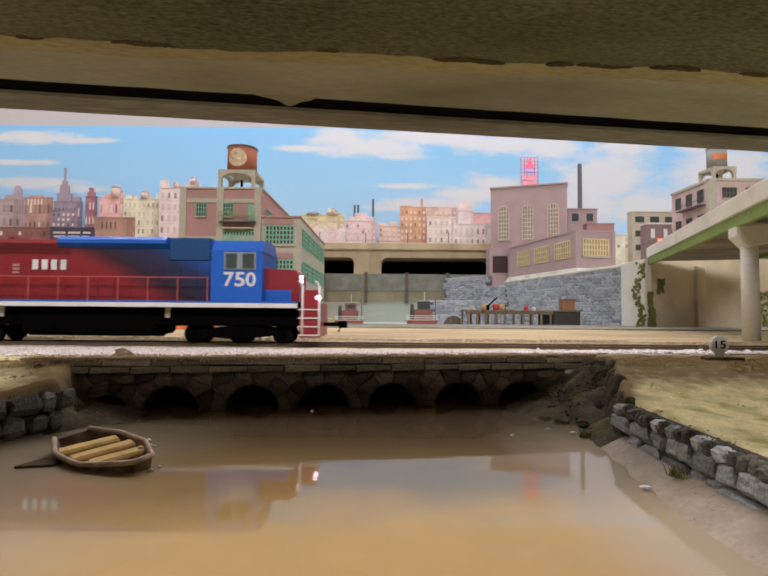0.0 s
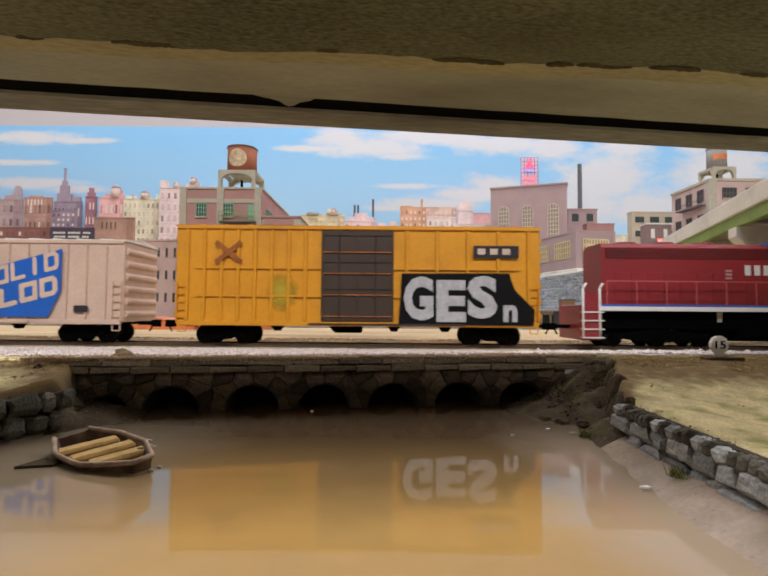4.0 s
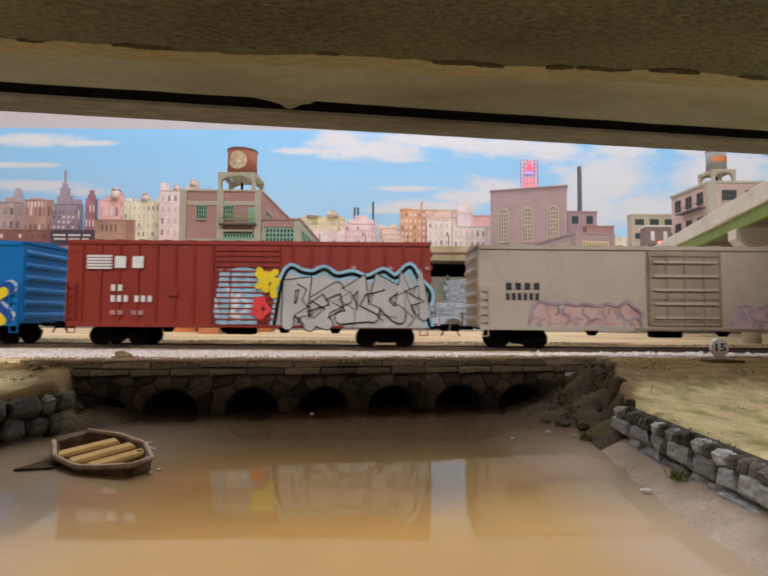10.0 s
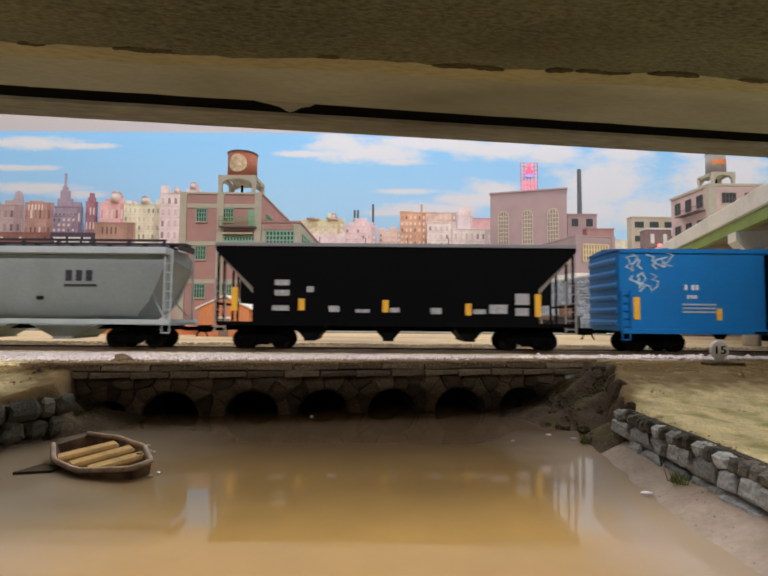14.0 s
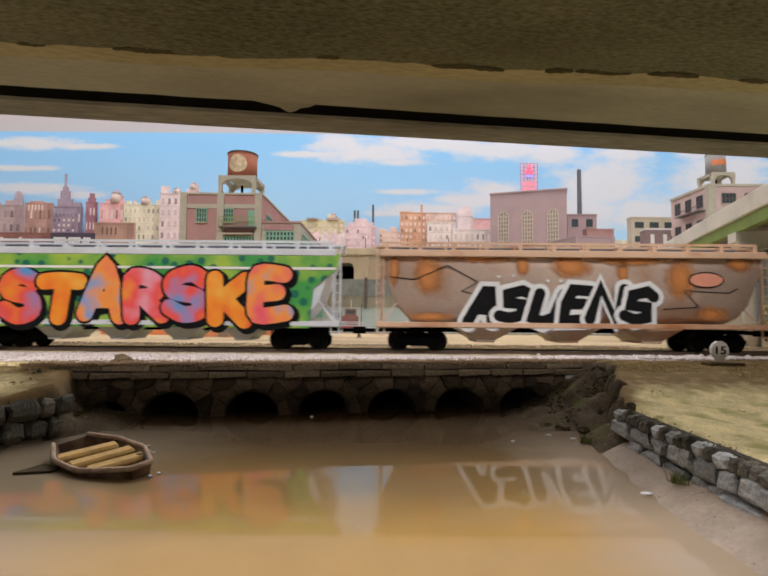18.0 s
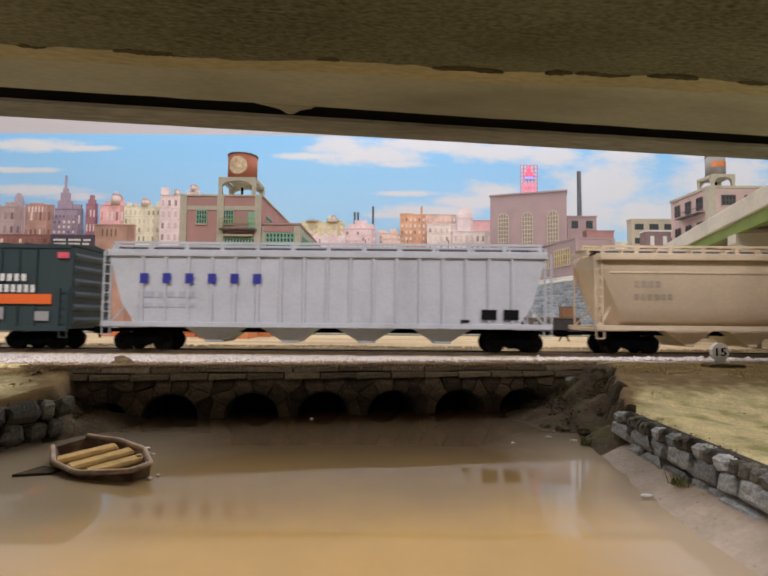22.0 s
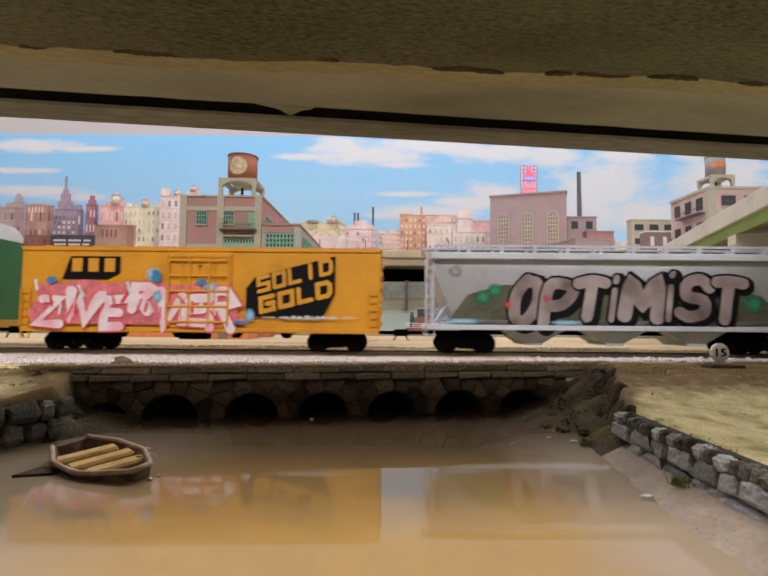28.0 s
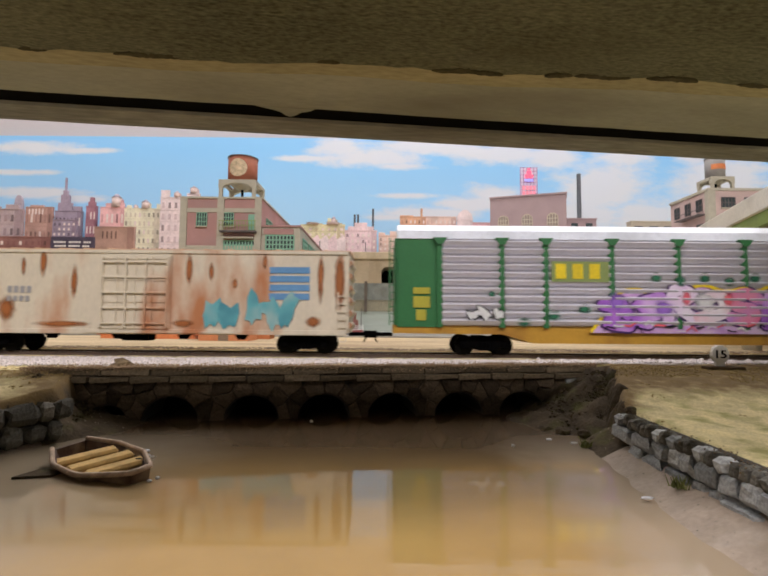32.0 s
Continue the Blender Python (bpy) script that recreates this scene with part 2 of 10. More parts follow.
M_TIMBER = mat("weathered_timber", (0.24, 0.17, 0.11), 0.9, vary=0.35, bump=0.4, rand=0.25, stretch=(0.3, 1, 1))
M_OCHRE = mat("ochre_wood", (0.62, 0.40, 0.14), 0.8, vary=0.3, scale=160, bump=0.3, rand=0.15)
M_MOSS = mat("moss", (0.20, 0.22, 0.06), 0.95, vary=0.5, scale=300, bump=0.9)
M_BLACK = mat("black_paint", (0.003, 0.003, 0.0035), 0.7, vary=0.3, bump=0.1, spec=0.05)
M_WALLWHITE = mat("grey_wall_paint", (0.38, 0.37, 0.36), 0.9, vary=0.06, scale=3, grain=200, bump=0.05)
M_FLOOR = mat("grey_floor", (0.16, 0.15, 0.145), 0.7, vary=0.2, scale=4, grain=60, bump=0.1)
M_SEA = mat("painted_water_panel", (0.50, 0.54, 0.50), 0.35, vary=0.12, scale=6, grain=60, bump=0.05, stretch=(0.3, 1, 2.5), dirt=(0.34, 0.36, 0.27), dirt_amount=0.6, dirt_scale=5)


def water_material():
    """Clear varnish over brown-painted pond bed."""
    m = mat("pond_varnish", (0.43, 0.262, 0.075), 0.55, vary=0.12, scale=9, grain=90, bump=0, dirt=(0.30, 0.185, 0.065), dirt_amount=0.55, dirt_scale=14)
    nt = m.node_tree
    b = nt.nodes["Principled BSDF"]
    b.inputs["Coat Weight"].default_value, b.inputs["Coat Roughness"].default_value, b.inputs["Coat IOR"].default_value = 1.0, 0.038, 1.45
    b.inputs["Specular IOR Level"].default_value = 0.08
    # grey silt settled along the east bank; far paints in shade at the culvert
    co, sep, wob = nt.nodes.new("ShaderNodeTexCoord"), nt.nodes.new("ShaderNodeSeparateXYZ"), nt.nodes.new("ShaderNodeTexNoise")
    wob.inputs["Scale"].default_value, wob.inputs["Detail"].default_value = 60, 4
    nt.links.new(co.outputs["Object"], sep.inputs[0]), nt.links.new(co.outputs["Object"], wob.inputs["Vector"])
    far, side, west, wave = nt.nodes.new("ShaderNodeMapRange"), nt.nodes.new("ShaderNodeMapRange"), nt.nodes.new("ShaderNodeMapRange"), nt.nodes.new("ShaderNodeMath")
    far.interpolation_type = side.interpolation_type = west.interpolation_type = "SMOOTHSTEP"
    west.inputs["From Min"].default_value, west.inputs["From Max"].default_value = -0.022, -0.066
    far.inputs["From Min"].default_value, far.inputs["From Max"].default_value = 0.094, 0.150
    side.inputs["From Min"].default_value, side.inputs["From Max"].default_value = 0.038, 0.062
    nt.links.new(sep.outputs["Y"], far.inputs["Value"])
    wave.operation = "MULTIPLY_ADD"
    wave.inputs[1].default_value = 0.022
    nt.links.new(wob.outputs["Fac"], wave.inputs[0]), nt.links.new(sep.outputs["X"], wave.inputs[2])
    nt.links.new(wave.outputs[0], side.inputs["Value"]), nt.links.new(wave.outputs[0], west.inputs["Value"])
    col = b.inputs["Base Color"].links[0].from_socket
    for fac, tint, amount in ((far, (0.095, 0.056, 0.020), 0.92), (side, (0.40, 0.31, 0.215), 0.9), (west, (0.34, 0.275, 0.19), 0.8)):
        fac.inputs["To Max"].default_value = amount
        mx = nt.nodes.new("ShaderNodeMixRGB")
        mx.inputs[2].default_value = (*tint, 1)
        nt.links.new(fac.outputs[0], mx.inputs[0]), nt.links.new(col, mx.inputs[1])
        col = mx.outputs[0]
    # second dark band by the culvert: its shade and dark reflection as colour
    dark_tone = nt.nodes.new("ShaderNodeMapRange")
    dark_tone.interpolation_type = "SMOOTHSTEP"
    dark_tone.inputs["From Min"].default_value, dark_tone.inputs["From Max"].default_value, dark_tone.inputs["To Max"].default_value = 0.130, 0.170, 0.85
    nt.links.new(sep.outputs["Y"], dark_tone.inputs["Value"])
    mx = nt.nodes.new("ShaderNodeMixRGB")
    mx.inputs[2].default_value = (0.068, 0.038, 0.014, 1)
    nt.links.new(dark_tone.outputs[0], mx.inputs[0]), nt.links.new(col, mx.inputs[1])
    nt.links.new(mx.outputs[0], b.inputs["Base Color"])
    tex = nt.nodes.new("ShaderNodeTexNoise")
    tex.inputs["Scale"].default_value, tex.inputs["Detail"].default_value = 150, 3
    crest = nt.nodes.new("ShaderNodeMapping")
    crest.inputs["Scale"].default_value = (0.10, 1.0, 1.0)
    nt.links.new(co.outputs["Object"], crest.inputs[0]), nt.links.new(crest.outputs[0], tex.inputs["Vector"])
    bp = nt.nodes.new("ShaderNodeBump")
    bp.inputs["Strength"].default_value, bp.inputs["Distance"].default_value = 0.045, 0.0008
    nt.links.new(tex.outputs["Fac"], bp.inputs["Height"])
    nt.links.new(bp.outputs[0], b.inputs["Coat Normal"])
    return m


CLOUDS = ((-1.180, 0.603, 0.176, 0.021), (-1.001, 0.595, 0.104, 0.010), (-1.209, 0.519, 0.112, 0.010), (-1.174, 0.449, 0.160, 0.018),
          (-0.995, 0.431, 0.112, 0.013), (-0.157, 0.610, 0.096, 0.032), (-0.043, 0.577, 0.192, 0.032), (-0.270, 0.573, 0.096, 0.011),
          (0.055, 0.549, 0.096, 0.011), (0.168, 0.615, 0.192, 0.032), (0.072, 0.450, 0.112, 0.010), (0.137, 0.391, 0.176, 0.026),
          (0.282, 0.423, 0.128, 0.029), (0.363, 0.457, 0.096, 0.035), (0.008, 0.377, 0.064, 0.010), (0.363, 0.596, 0.192, 0.035),
          (0.558, 0.585, 0.096, 0.045), (0.735, 0.485, 0.160, 0.106), (0.637, 0.389, 0.192, 0.064), (0.802, 0.587, 0.096, 0.042),
          (1.125, 0.507, 0.176, 0.096), (0.863, 0.391, 0.144, 0.064), (1.029, 0.589, 0.064, 0.032))


def sky_material():
    """Painted sky: blue board with long brushed clouds, each (x, z, half length, half height)."""
    m = bpy.data.materials.new("painted_sky")
    m.use_nodes = True
    nt = m.node_tree
    n, l = nt.nodes, nt.links
    b = n["Principled BSDF"]
    b.inputs["Roughness"].default_value = 0.85
    co = n.new("ShaderNodeTexCoord")
    sep = n.new("ShaderNodeSeparateXYZ")
    l.new(co.outputs["Object"], sep.inputs[0])
    flat = n.new("ShaderNodeCombineXYZ")
    l.new(sep.outputs["X"], flat.inputs[0]), l.new(sep.outputs["Z"], flat.inputs[2])
    field = None
    for x, z, rx, rz in CLOUDS:
        a, d, k = n.new("ShaderNodeVectorMath"), n.new("ShaderNodeVectorMath"), n.new("ShaderNodeVectorMath")
        a.operation, d.operation, k.operation = "SUBTRACT", "MULTIPLY", "LENGTH"
        a.inputs[1].default_value, d.inputs[1].default_value = (x, 0, z), (1 / rx, 1, 1 / rz)
        l.new(flat.outputs[0], a.inputs[0]), l.new(a.outputs[0], d.inputs[0]), l.new(d.outputs[0], k.inputs[0])
        if field is None:
            field = k.outputs["Value"]
        else:
            mn = n.new("ShaderNodeMath")
            mn.operation = "SMOOTH_MIN"
            mn.inputs[2].default_value = 0.25
            l.new(field, mn.inputs[0]), l.new(k.outputs["Value"], mn.inputs[1])
            field = mn.outputs[0]
    mp, t = n.new("ShaderNodeMapping"), n.new("ShaderNodeTexNoise")
    mp.inputs["Scale"].default_value = (1.0, 1.0, 2.6)
    t.inputs["Scale"].default_value, t.inputs["Detail"].default_value, t.inputs["Roughness"].default_value = 11.0, 8, 0.62
    l.new(co.outputs["Object"], mp.inputs[0]), l.new(mp.outputs[0], t.inputs["Vector"])
    add = n.new("ShaderNodeMath")
    add.operation = "MULTIPLY_ADD"
    add.inputs[1].default_value = -1.9
    l.new(t.outputs["Fac"], add.inputs[0]), l.new(field, add.inputs[2])
    ramp = n.new("ShaderNodeMapRange")
    ramp.interpolation_type = "SMOOTHSTEP"
    ramp.inputs["From Min"].default_value, ramp.inputs["From Max"].default_value = 0.46, -0.50
    l.new(add.outputs[0], ramp.inputs["Value"])
    up = n.new("ShaderNodeMapRange")
    up.inputs["From Min"].default_value, up.inputs["From Max"].default_value = 0.22, 0.60
    l.new(sep.outputs["Z"], up.inputs["Value"])
    blue = n.new("ShaderNodeMixRGB")
    blue.inputs[1].default_value, blue.inputs[2].default_value = (0.46, 0.68, 0.84, 1), (0.25, 0.53, 0.82, 1)
    l.new(up.outputs[0], blue.inputs[0])
    # cream haze low in the clouds
    t2 = n.new("ShaderNodeTexNoise")
    t2.inputs["Scale"].default_value = 4.0
    l.new(co.outputs["Object"], t2.inputs["Vector"])
    white = n.new("ShaderNodeMixRGB")
    white.inputs[1].default_value, white.inputs[2].default_value = (0.68, 0.68, 0.73, 1), (0.76, 0.71, 0.66, 1)
    l.new(t2.outputs["Fac"], white.inputs[0])
    mix = n.new("ShaderNodeMixRGB")
    ramp.inputs["To Max"].default_value = 0.86
    l.new(ramp.outputs[0], mix.inputs[0]), l.new(blue.outputs[0], mix.inputs[1]), l.new(white.outputs[0], mix.inputs[2])
    l.new(mix.outputs[0], b.inputs["Base Color"])
    return m


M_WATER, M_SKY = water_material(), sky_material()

# ---- the room ----
structure("floor", solid("floor", M_FLOOR, (-4.6, 4.6, -1.6, 1.7, -1.02, -1.0)), M_FLOOR, "grey painted room floor", "floor")
structure("ceiling", solid("ceiling", M_WALLWHITE, (-4.6, 4.6, -1.6, 1.7, 1.35, 1.37)), M_WALLWHITE, "grey painted room ceiling", "ceiling")
M_WALLMAUVE = mat("mauve_white_wall", (0.50, 0.45, 0.44), 0.9, vary=0.06, scale=3, grain=200, bump=0.05)
structure("wall_north", solid("w", M_WALLMAUVE, (-4.6, 4.6, 1.62, 1.7, -1.0, 1.35)), M_WALLMAUVE, "mauve-white room wall above the painted sky", "wall")
structure("wall_south", solid("w", M_WALLWHITE, (-4.6, 4.6, -1.6, -1.52, -1.0, 1.35)), M_WALLWHITE, "grey room wall", "wall")
structure("wall_west", solid("w", M_WALLWHITE, (-4.6, -4.52, -1.52, 1.62, -1.0, 1.35)), M_WALLWHITE, "grey room wall", "wall")
structure("wall_east", solid("w", M_WALLWHITE, (4.52, 4.6, -1.52, 1.62, -1.0, 1.35)), M_WALLWHITE, "grey room wall", "wall")
structure("backdrop", solid("backdrop", M_SKY, (-4.5, 4.5, 1.6, 1.616, -0.2, 0.64302)), M_SKY, "painted blue sky board with white clouds", "backdrop")
structure("benchwork", solid("b", M_TIMBER, (-4.45, 4.45, -0.32, 1.59, -0.08, -0.03)), M_TIMBER, "timber table under the model landscape", "table")


# ---- ground ----
GROUND, BANK = 0.0181, 0.0112


def pond_edges(y):
    """West and east edge of the pond at a distance y."""
    west = -0.100 - 0.55 * (0.156 - y) if y < 0.156 else -0.100 - 0.35 * (y - 0.156)
    east = 0.066 + 0.04 * max(0, y - 0.08) + (0.35 * (y - 0.15) if y > 0.15 else 0)
    return west, east


def bridge_face(x):
    return 0.1907 + 0.156 * max(-0.14, min(0.12, x))


def ground_height(x, y):
    w, e = pond_edges(y)
    n = noise.noise(Vector((x * 60, y * 60, 0))) * 0.0006 + noise.noise(Vector((x * 220, y * 220, 3))) * 0.0003
    rise = min(1, max(0, (y - 0.125) / 0.065))
    top = BANK + (GROUND + 0.0008 - BANK) * rise * rise * (3 - 2 * rise)
    if -0.114 < x < 0.078 and bridge_face(x) + 0.004 < y < bridge_face(x) + 0.034:
        return -0.003
    if y > bridge_face(x) + 0.004:
        return GROUND + n * 0.4
    side = max(w - x, x - e) + (0.0025 if x > 0 else 0.0008) * noise.noise(Vector((x * 90, y * 90, 4)))
    if side > 0.004:
        return top + n
    # muddy shelf at the foot of the walls, sliding under the water
    wide = 0.017 - 0.006 * min(1, max(0, (y - 0.10) / 0.06)) if x > 0 else 0.012
    corner = max(0, 1 - math.hypot(x - 0.072, y - 0.186) / 0.032) * 0.0075 + max(0, 1 - math.hypot(x + 0.108, y - 0.172) / 0.030) * 0.0085
    d = min(x - w, e - x)
    k = min(1, max(0, d / wide))
    z = 0.0045 * (1 - k) - 0.0022 * k + noise.noise(Vector((x * 110, y * 110, 9))) * 0.0011 * (1.2 - k)
    low = max(z, -0.002 + corner + n * 2 * (corner > 0.0005)) + n * 0.5
    k = max(0, min(1, side / 0.004))
    return low + (top + n - low) * k * k * (3 - 2 * k)


def earth_share(x, y):
    """0 sand, 1 brown turf, 2 dark earth."""
    w, e = pond_edges(y)
    if y > bridge_face(x) + 0.006:
        return 0.0
    if x > 0:
        belt = max(0, min(1, (y - 0.147) / 0.018))
        rim = 0 if y < 0.138 else max(0, min(1, (0.011 - (x - e)) / 0.010)) * min(1, (y - 0.138) / 0.012)
    else:
        belt = max(0, min(1, (y - 0.150) / 0.026)) + max(0, min(0.8, (0.020 - (w - x)) / 0.020)) * max(0, min(1, (y - 0.100) / 0.03))
        rim = max(0, min(1, (0.009 - (w - x)) / 0.009)) * (0.45 if y < 0.125 else 1)
    return max(min(1, belt), 2 * rim)


def ground_sheet():
    xs = np.concatenate([np.linspace(-4.45, -0.65, 20), np.arange(-0.6, -0.16, 0.008), np.arange(-0.16, 0.16, 0.0013), np.arange(0.16, 0.6, 0.008), np.linspace(0.65, 4.45, 20)])
    ys = np.concatenate([np.arange(-0.32, 0.02, 0.02), np.arange(0.02, 0.24, 0.0013), np.linspace(0.25, 0.6, 12)])
    vs = [(x, y, ground_height(x, y)) for y in ys for x in xs]
    w = len(xs)
    fs = [(j * w + i, j * w + i + 1, (j + 1) * w + i + 1, (j + 1) * w + i) for j in range(len(ys) - 1) for i in range(w - 1)]
    me = bpy.data.meshes.new("ground")
    me.from_pydata(vs, [], fs)
    me.materials.append(M_EARTHY)
    me.materials.append(M_MUD)
    me.materials.append(M_SHELF)
    share = me.attributes.new("earth", "FLOAT", "POINT")
    share.data.foreach_set("value", [earth_share(x, y) for x, y, z in vs])
    mid = [(np.array(vs[f[0]]) + np.array(vs[f[2]])) / 2 for f in fs]
    wet = [int(y < bridge_face(x) + 0.004 and z < 0.0088) for x, y, z in mid]
    wet = [2 if k and q[1] < (0.136 if q[0] > 0 else 0.150) and q[2] < 0.0055 else k for k, q in zip(wet, mid)]
    me.polygons.foreach_set("material_index", wet)
    me.polygons.foreach_set("use_smooth", [True] * len(fs))
    return tagged(new("ground", me), "sandy model ground with patches of olive grass", "ground", kind="structure")


ground_sheet()
structure("yard_pavement", solid("p", M_YARD, (-4.45, 4.45, 0.299, 0.598, GROUND, GROUND + 0.0006)), M_YARD, "flat tan sand of the railway yard", "ground")
structure("gravel_path", solid("g", None, (-1.2, 0.9, 0.520, 0.597, GROUND + 0.0006, GROUND + 0.0022), bev=0.0004), M_CONC, "grey gravel strip along the quay", "path")
structure("quay_edge", solid("q", M_CONC, (-1.2, 0.33, 0.598, 0.612, -0.03, GROUND + 0.003), bev=0.0008), M_CONC, "low weathered concrete quay edge", "kerb")
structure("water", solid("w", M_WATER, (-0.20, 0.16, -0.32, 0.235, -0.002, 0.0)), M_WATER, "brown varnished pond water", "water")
structure("harbour_bed", solid("h", M_SEA, (-4.45, 4.45, 0.6121, 1.59, -0.03, 0.008)), M_SEA, "pale green harbour water", "water")
structure("land_west", solid("l", M_YARD, (-4.45, -0.12896, 0.6121, 1.59, 0.0081, GROUND)), M_YARD, "tan ground under the west buildings", "ground")


# ---- road bridge over the pond, just above the camera ----
def crust_line(x):
    """Where the crust under the road bridge ends, across the girder."""
    return -0.0326 - 0.05 * max(-0.12, min(0.12, x)) + 0.0010 * noise.noise(Vector((x * 38, 0, 0))) + 0.0006 * noise.noise(Vector((x * 170, 4, 0)))


def road_bridge():
    m = pose(0, 0.1067, 0.0769, 0, 0, 7.55)
    r = thing("road_bridge", "weathered grey concrete road bridge seen from below", "bridge")
    r.matrix_basis = m
    bm = bmesh.new()
    low, high = [], []
    for k in range(181):
        x = -0.45 + 0.005 * k
        low.append((x, -0.0077 + 0.00022 * noise.noise(Vector((x * 130, 9, 0)))))
        high.append((x, 0.00016 * noise.noise(Vector((x * 190, 2, 0)))))
    prism(bm, low + high[::-1], "z", 0.0, 0.012)
    part("edge_beam", bm, M_EDGE, r, "stained grey concrete edge beam")
    bm = bmesh.new()
    far = [(-0.45 + 0.005 * k, -0.0132 + 0.00030 * noise.noise(Vector((k * 0.55, 1, 0))) - 0.0004 * max(0, noise.noise(Vector((k * 0.11, 5, 0))))) for k in range(181)]
    prism(bm, [(0.45, -0.0400), (-0.45, -0.0400)] + far, "z", 0.0003, 0.014)
    part("girder", bm, M_SOFFIT, r, "broad grey-olive painted girder")
    # gap filled almost flush with black in place of its shade
    part("joint", solid("j", None, (-0.45, 0.45, -0.0140, -0.0070, 0.0007, 0.012)), M_DARK, r, "black filler for the shade in the open joint")
    part("deck", solid("d", None, (-0.45, 0.45, -0.088, 0.0, 0.0141, 0.020)), M_CONC_OLIVE, r, "olive-stained concrete deck")
    for x in (-0.43, 0.43):
        part("pier", solid("p", None, (x - 0.012, x + 0.012, -0.084, -0.004, -0.066, 0.0004), bev=0.001), M_CONC, r)
    rnd = random.Random(5)
    # stained strip beside the crust
    bm = bmesh.new()
    run = [-0.45 + 0.005 * k for k in range(181)]
    prism(bm, [(x, -0.040) for x in run] + [(x, crust_line(x) + 0.0048 + 0.0003 * noise.noise(Vector((x * 60, 7, 0)))) for x in run[::-1]], "z", -0.0001, 0.0004)
    part("stained_strip", bm, M_OCHRE_LIP, r, "ochre-stained strip along the girder")
    # the crust: an uneven skin with lumps and a torn edge
    n_x, n_y = 361, 26
    grid = []
    bm = bmesh.new()
    for i in range(n_x):
        x = -0.45 + 0.0025 * i
        edge = crust_line(x) + rnd.uniform(-0.0002, 0.0002)
        col = []
        for j in range(n_y):
            u = j / (n_y - 1)
            y = edge - u * u * (0.086 + edge)
            z = -0.0007 - 0.0006 * noise.noise(Vector((x * 55, y * 160, 1))) - 0.0003 * noise.noise(Vector((x * 300, y * 420, 2)))
            col.append(bm.verts.new((x, y, 0.0003 if j == 0 else z)))
        grid.append(col)
    for a, b in zip(grid, grid[1:]):
        for j in range(n_y - 1):
            bm.faces.new((a[j], a[j + 1], b[j + 1], b[j])).smooth = True
    bmesh.ops.recalc_face_normals(bm, faces=bm.faces[:])
    part("moss_crust", bm, M_CONC_OLIVE, r, "rough dark olive crust along the girder")
    # thin dark slivers draw the broken shadow line under the crust edge
    x = -0.44
    while x < 0.43:
        n = rnd.uniform(0.002, 0.016)
        k = max(5, int(n / 0.0005))
        top = [(x + n * q / k, crust_line(x + n * q / k) + 0.0004 * max(0, math.sin(math.pi * q / k)) ** 0.4 * rnd.uniform(0.2, 1.3)) for q in range(k + 1)]
        bottom = [(u, crust_line(u) - 0.0009 * max(0, math.sin(math.pi * q / k)) ** 0.5 * rnd.uniform(0.6, 1.2) - 0.0001) for q, (u, v) in enumerate(top)]
        bm = bmesh.new()
        prism(bm, top + bottom[::-1], "z", -0.0007, 0.0)
        part("crust_flake", bm, M_DARK_OLIVE, r, "dark sliver for the shade along the crust edge")
        x += n + abs(rnd.gauss(0.002, 0.010))
    bm = bmesh.new()
    prism(bm, [(-0.0062, -0.0134), (0.0048, -0.0134), (0.0040, -0.0124), (0.0022, -0.0116), (0.0010, -0.0100), (0.0, -0.0092), (-0.0008, -0.0098), (-0.0018, -0.0114), (-0.0036, -0.0124)], "z", 0.0002, 0.0006)
    ob = part("chip", bm, M_SOFFIT, r, "broken lip reaching across the joint")
    ob.location = (-0.02029, 0, 0.0)
    return r


road_bridge()


# ---- far stone wall along the harbour ----
def stone_mesh(w, d, h, material, seed, rough=0.12, round_off=0.16):
    rnd = random.Random(seed)
    bm = bmesh.new()
    box(bm, -w / 2, w / 2, 0, d, -h / 2, h / 2)
    bmesh.ops.bevel(bm, geom=bm.edges[:], offset=min(w, h) * round_off, segments=1, affect="EDGES")
    for v in bm.verts:
        v.co += Vector((rnd.uniform(-1, 1) * w, rnd.uniform(-1, 1) * d * 0.6, rnd.uniform(-1, 1) * h)) * rough
    return mesh_of("stone", bm, material)


